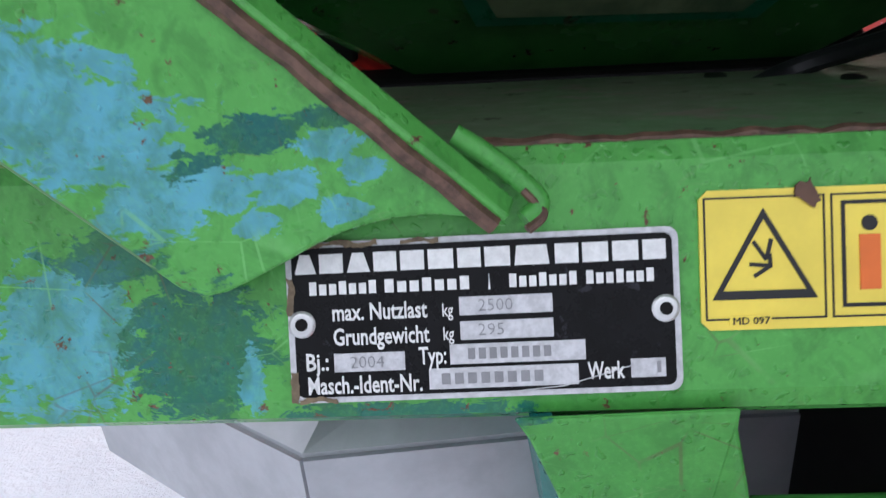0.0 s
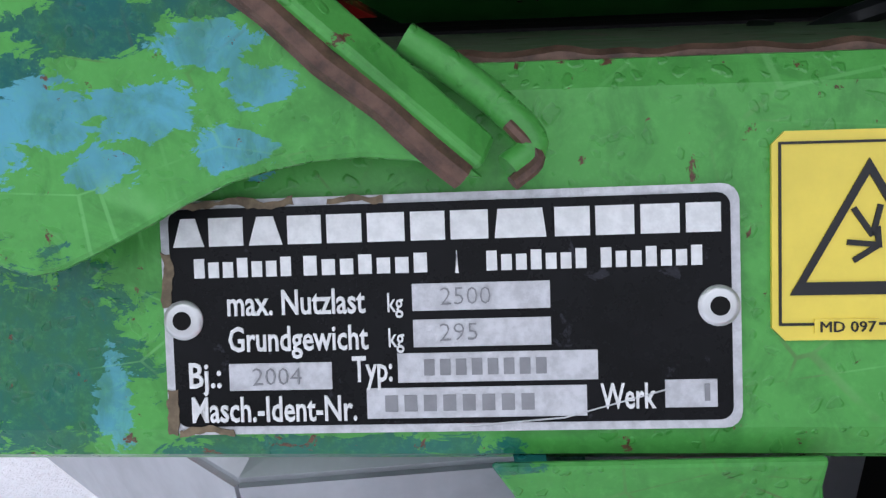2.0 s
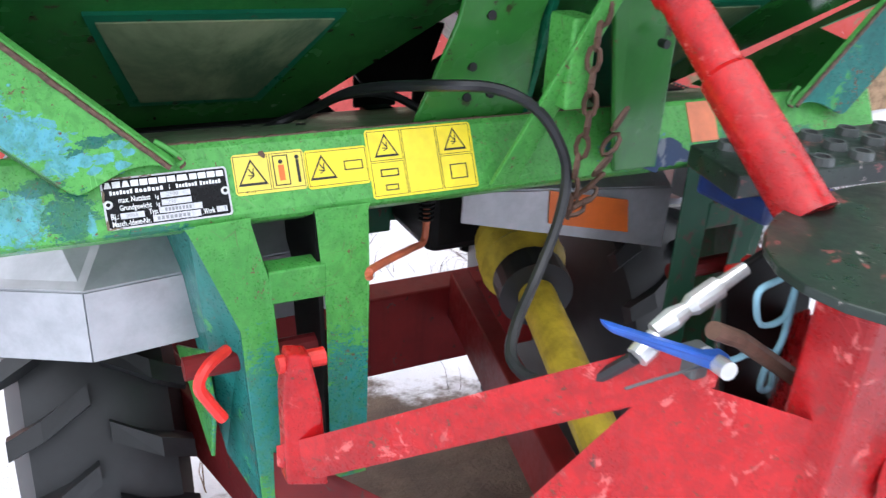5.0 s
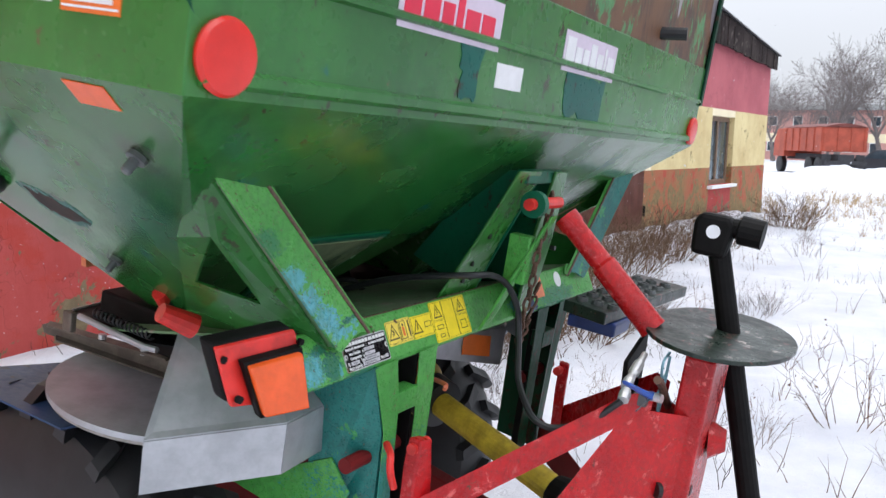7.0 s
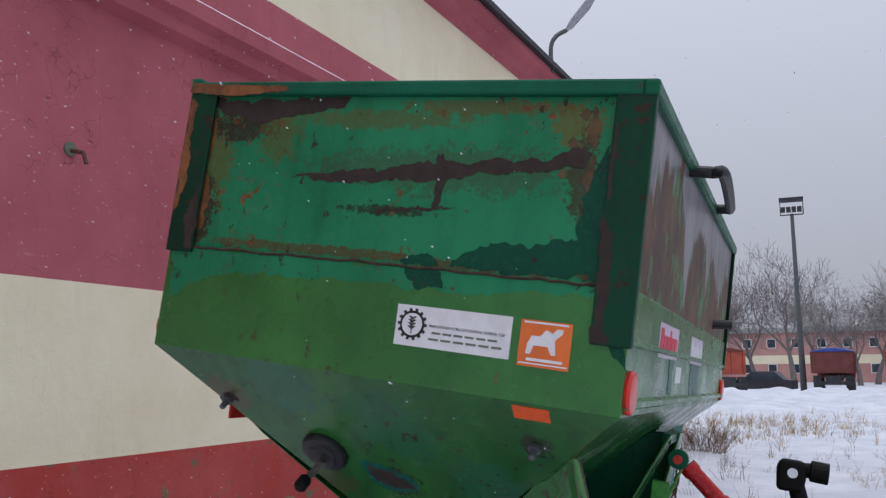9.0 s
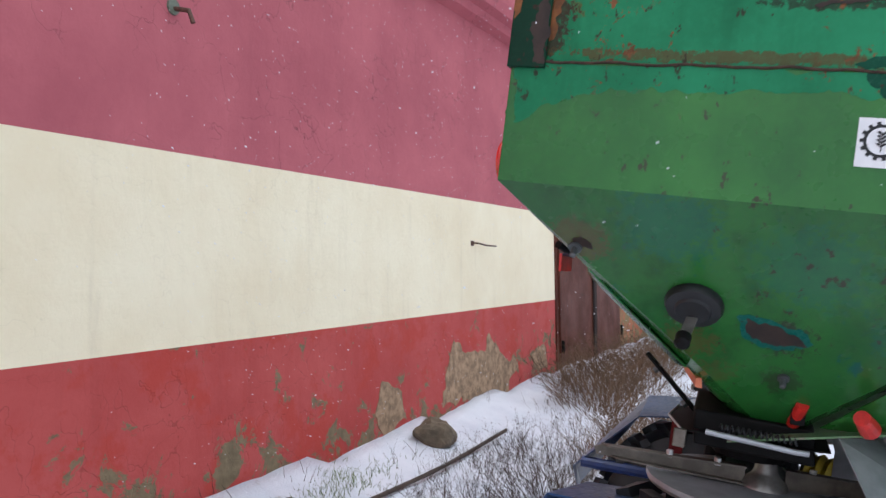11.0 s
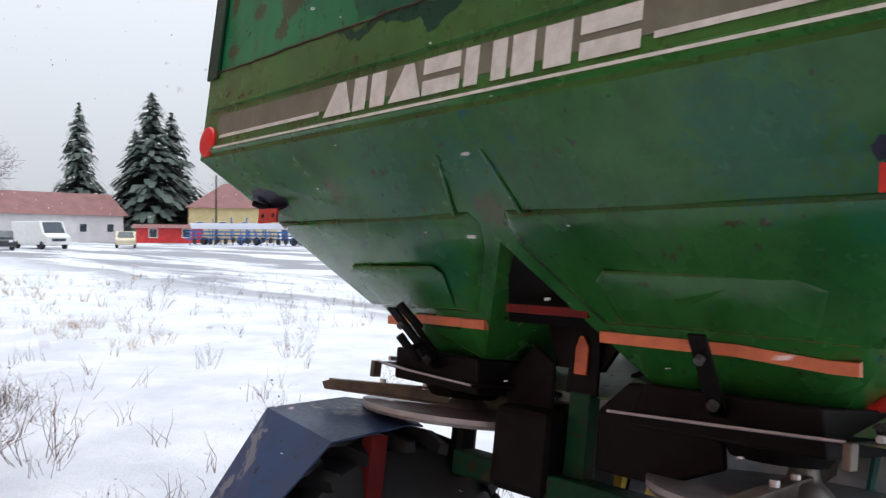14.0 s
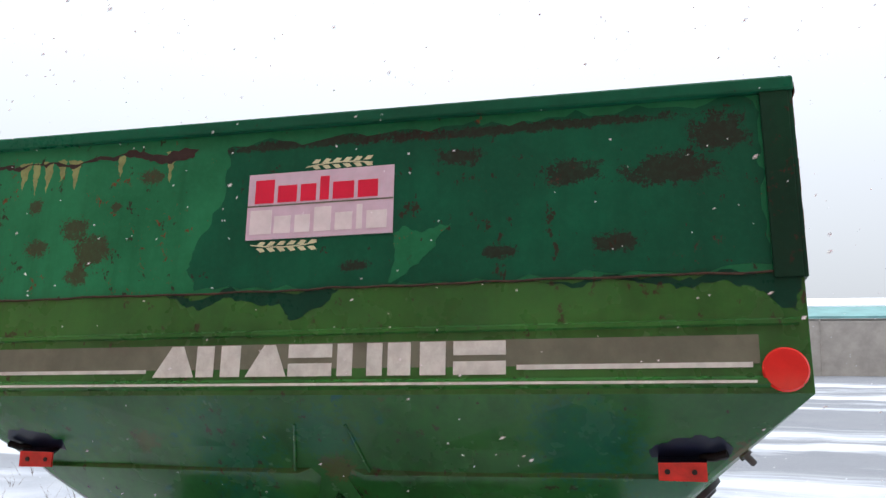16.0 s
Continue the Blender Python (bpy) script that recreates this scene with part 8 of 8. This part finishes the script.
for i, (x, y, s) in enumerate(plant):
    t = thing("tree", "tall bare winter tree with fine branches, paled for haze", "tree", Matrix.Translation((x, y, 0)) @ Matrix.Rotation(rt.random() * 6.28, 4, "Z") @ Matrix.Diagonal((s, s, s * rt.uniform(0.9, 1.1), 1)), "bare trees")
    for nm, me in zip(("trunk", "branch_crown"), TREES[i % 4]):
        new(nm, me).parent = t


def spruce_mesh(seed):
    r = random.Random(seed)
    bm = bmesh.new()
    rings([[(0.25 * math.cos(a), 0.25 * math.sin(a), -0.2) for a in (0, 1.57, 3.14, 4.71)], [(0.02 * math.cos(a), 0.02 * math.sin(a), 19.5) for a in (0, 1.57, 3.14, 4.71)]], bm)
    z = 1.5
    while z < 19.6:
        reach = 4.2 * (1 - z / 20) ** 0.85 * r.uniform(0.75, 1.1) + 0.15
        for k in range(11):
            a = r.random() * 6.283
            d = Vector((math.cos(a), math.sin(a), 0))
            n = Vector((-d.y, d.x, 0))
            L = reach * r.uniform(0.7, 1.1)
            p = Vector((0, 0, z + r.uniform(-0.2, 0.2)))
            for j in range(4):
                q0, q1 = p + d * L * j / 4 - Vector((0, 0, 0.10 * L * (j / 4) ** 2)), p + d * L * (j + 1) / 4 - Vector((0, 0, 0.34 * L * ((j + 1) / 4) ** 2))
                w = 0.34 * L * (1 - j / 4.6) * r.uniform(0.5, 1)
                v = [bm.verts.new(c) for c in (q0 - n * w, q0 + n * w, q1 + n * w * 0.6 - Vector((0, 0, 0.18)), q1 - n * w * 0.6 - Vector((0, 0, 0.18)))]
                bm.faces.new(v)
        z += 0.42
    me = bpy.data.meshes.new("spruce")
    bm.to_mesh(me)
    bm.free()
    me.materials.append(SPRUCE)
    return me


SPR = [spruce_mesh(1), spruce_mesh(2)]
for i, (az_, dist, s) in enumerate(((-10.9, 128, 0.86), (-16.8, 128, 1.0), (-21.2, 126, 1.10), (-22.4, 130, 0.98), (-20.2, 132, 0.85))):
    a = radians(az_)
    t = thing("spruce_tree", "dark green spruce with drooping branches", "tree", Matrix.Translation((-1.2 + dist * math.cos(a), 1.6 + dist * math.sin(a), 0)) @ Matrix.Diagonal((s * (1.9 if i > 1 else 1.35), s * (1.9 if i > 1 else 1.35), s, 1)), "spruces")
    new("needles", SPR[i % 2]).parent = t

tp = thing("utility_pole", "thin wooden utility pole", "pole", Matrix.Translation((90, -41.5, 0)))
part("shaft", turned(((0, 0.14), (1, 0.10)), (0, 0, -0.2), (0, 0, 8.2), 8), STALK_DARK, tp)
fence = thing("fence_1", "grey concrete panel fence along the yard", "fence", Matrix.Translation((0, 0, 0)), kind="structure")
for i in range(24):
    x = -4.5 - 3.05 * i
    part("panel", box(x - 3.0, x, -37.1, -37.0, 0.0, 2.4), CONCRETE, fence)
    part("post", box(x, x + 0.05, -37.15, -36.95, 0.0, 2.5), CONCRETE, fence)
store = thing("storage_shed", "long low shed with teal sheet roof behind the fence", "building", Matrix.Translation((0, 0, 0)))
part("wall", box(-70, -4, -52, -43, 0, 2.6), CONCRETE, store)
part("roof", slab([(-71, -42.4, 2.6), (-3, -42.4, 2.6), (-3, -47.5, 3.6), (-71, -47.5, 3.6)], (0, 0, 0.12)), TEAL_ROOF, store)
part("ridge_snow", slab([(-71, -45.2, 3.27), (-3, -45.2, 3.27), (-3, -47.5, 3.73), (-71, -47.5, 3.73)], (0, 0, 0.08)), SNOW_CAP, store)

# ---- snow falling through the air ----
rs = random.Random(77)
flakes = bmesh.new()
for i in range(4300):
    x, y, z = rs.uniform(-4.5, 9.0), rs.uniform(-5.0, 2.4), rs.uniform(0.3, 4.5)
    if x < -1.0 and y > -1.4 and rs.random() < 0.75:
        continue
    if i >= 2600:
        x, y, z = rs.uniform(-1.3, 1.6), rs.uniform(0.9, 1.75), rs.uniform(0.9, 2.9)
        if i >= 4000:
            x, y, z = rs.uniform(-1.9, -1.2), rs.uniform(-0.6, 1.0), rs.uniform(0.8, 2.6)
        if (Vector((x, y, z)) - Vector((-1.45, 1.52, 1.25))).length < 0.4 or (Vector((x, y, z)) - Vector((-1.85, 1.1, 1.3))).length < 0.35:
            continue
    if -1.25 < x < 1.25 and -0.95 < y < 0.9 and z < 2.5:
        continue
    r = rs.uniform(0.0007, 0.0014) if i >= 2600 else rs.uniform(0.0014, 0.0030)
    fall = Vector((rs.gauss(-0.9, 0.25), rs.gauss(0.1, 0.2), 0.5)).normalized() * r * rs.uniform(1.2, 3.2)
    side = fall.orthogonal().normalized() * r
    up = fall.cross(side).normalized() * r
    c = Vector((x, y, z))
    v = [flakes.verts.new(c + d) for d in (fall, side, up, -side, -up, -fall)]
    for a, b in ((1, 2), (2, 3), (3, 4), (4, 1)):
        flakes.faces.new((v[0], v[a], v[b]))
        flakes.faces.new((v[5], v[b], v[a]))
tagged(part("falling_snow", flakes, SNOW_CAP), "small snowflakes falling through the air", "snow", kind="stuff")
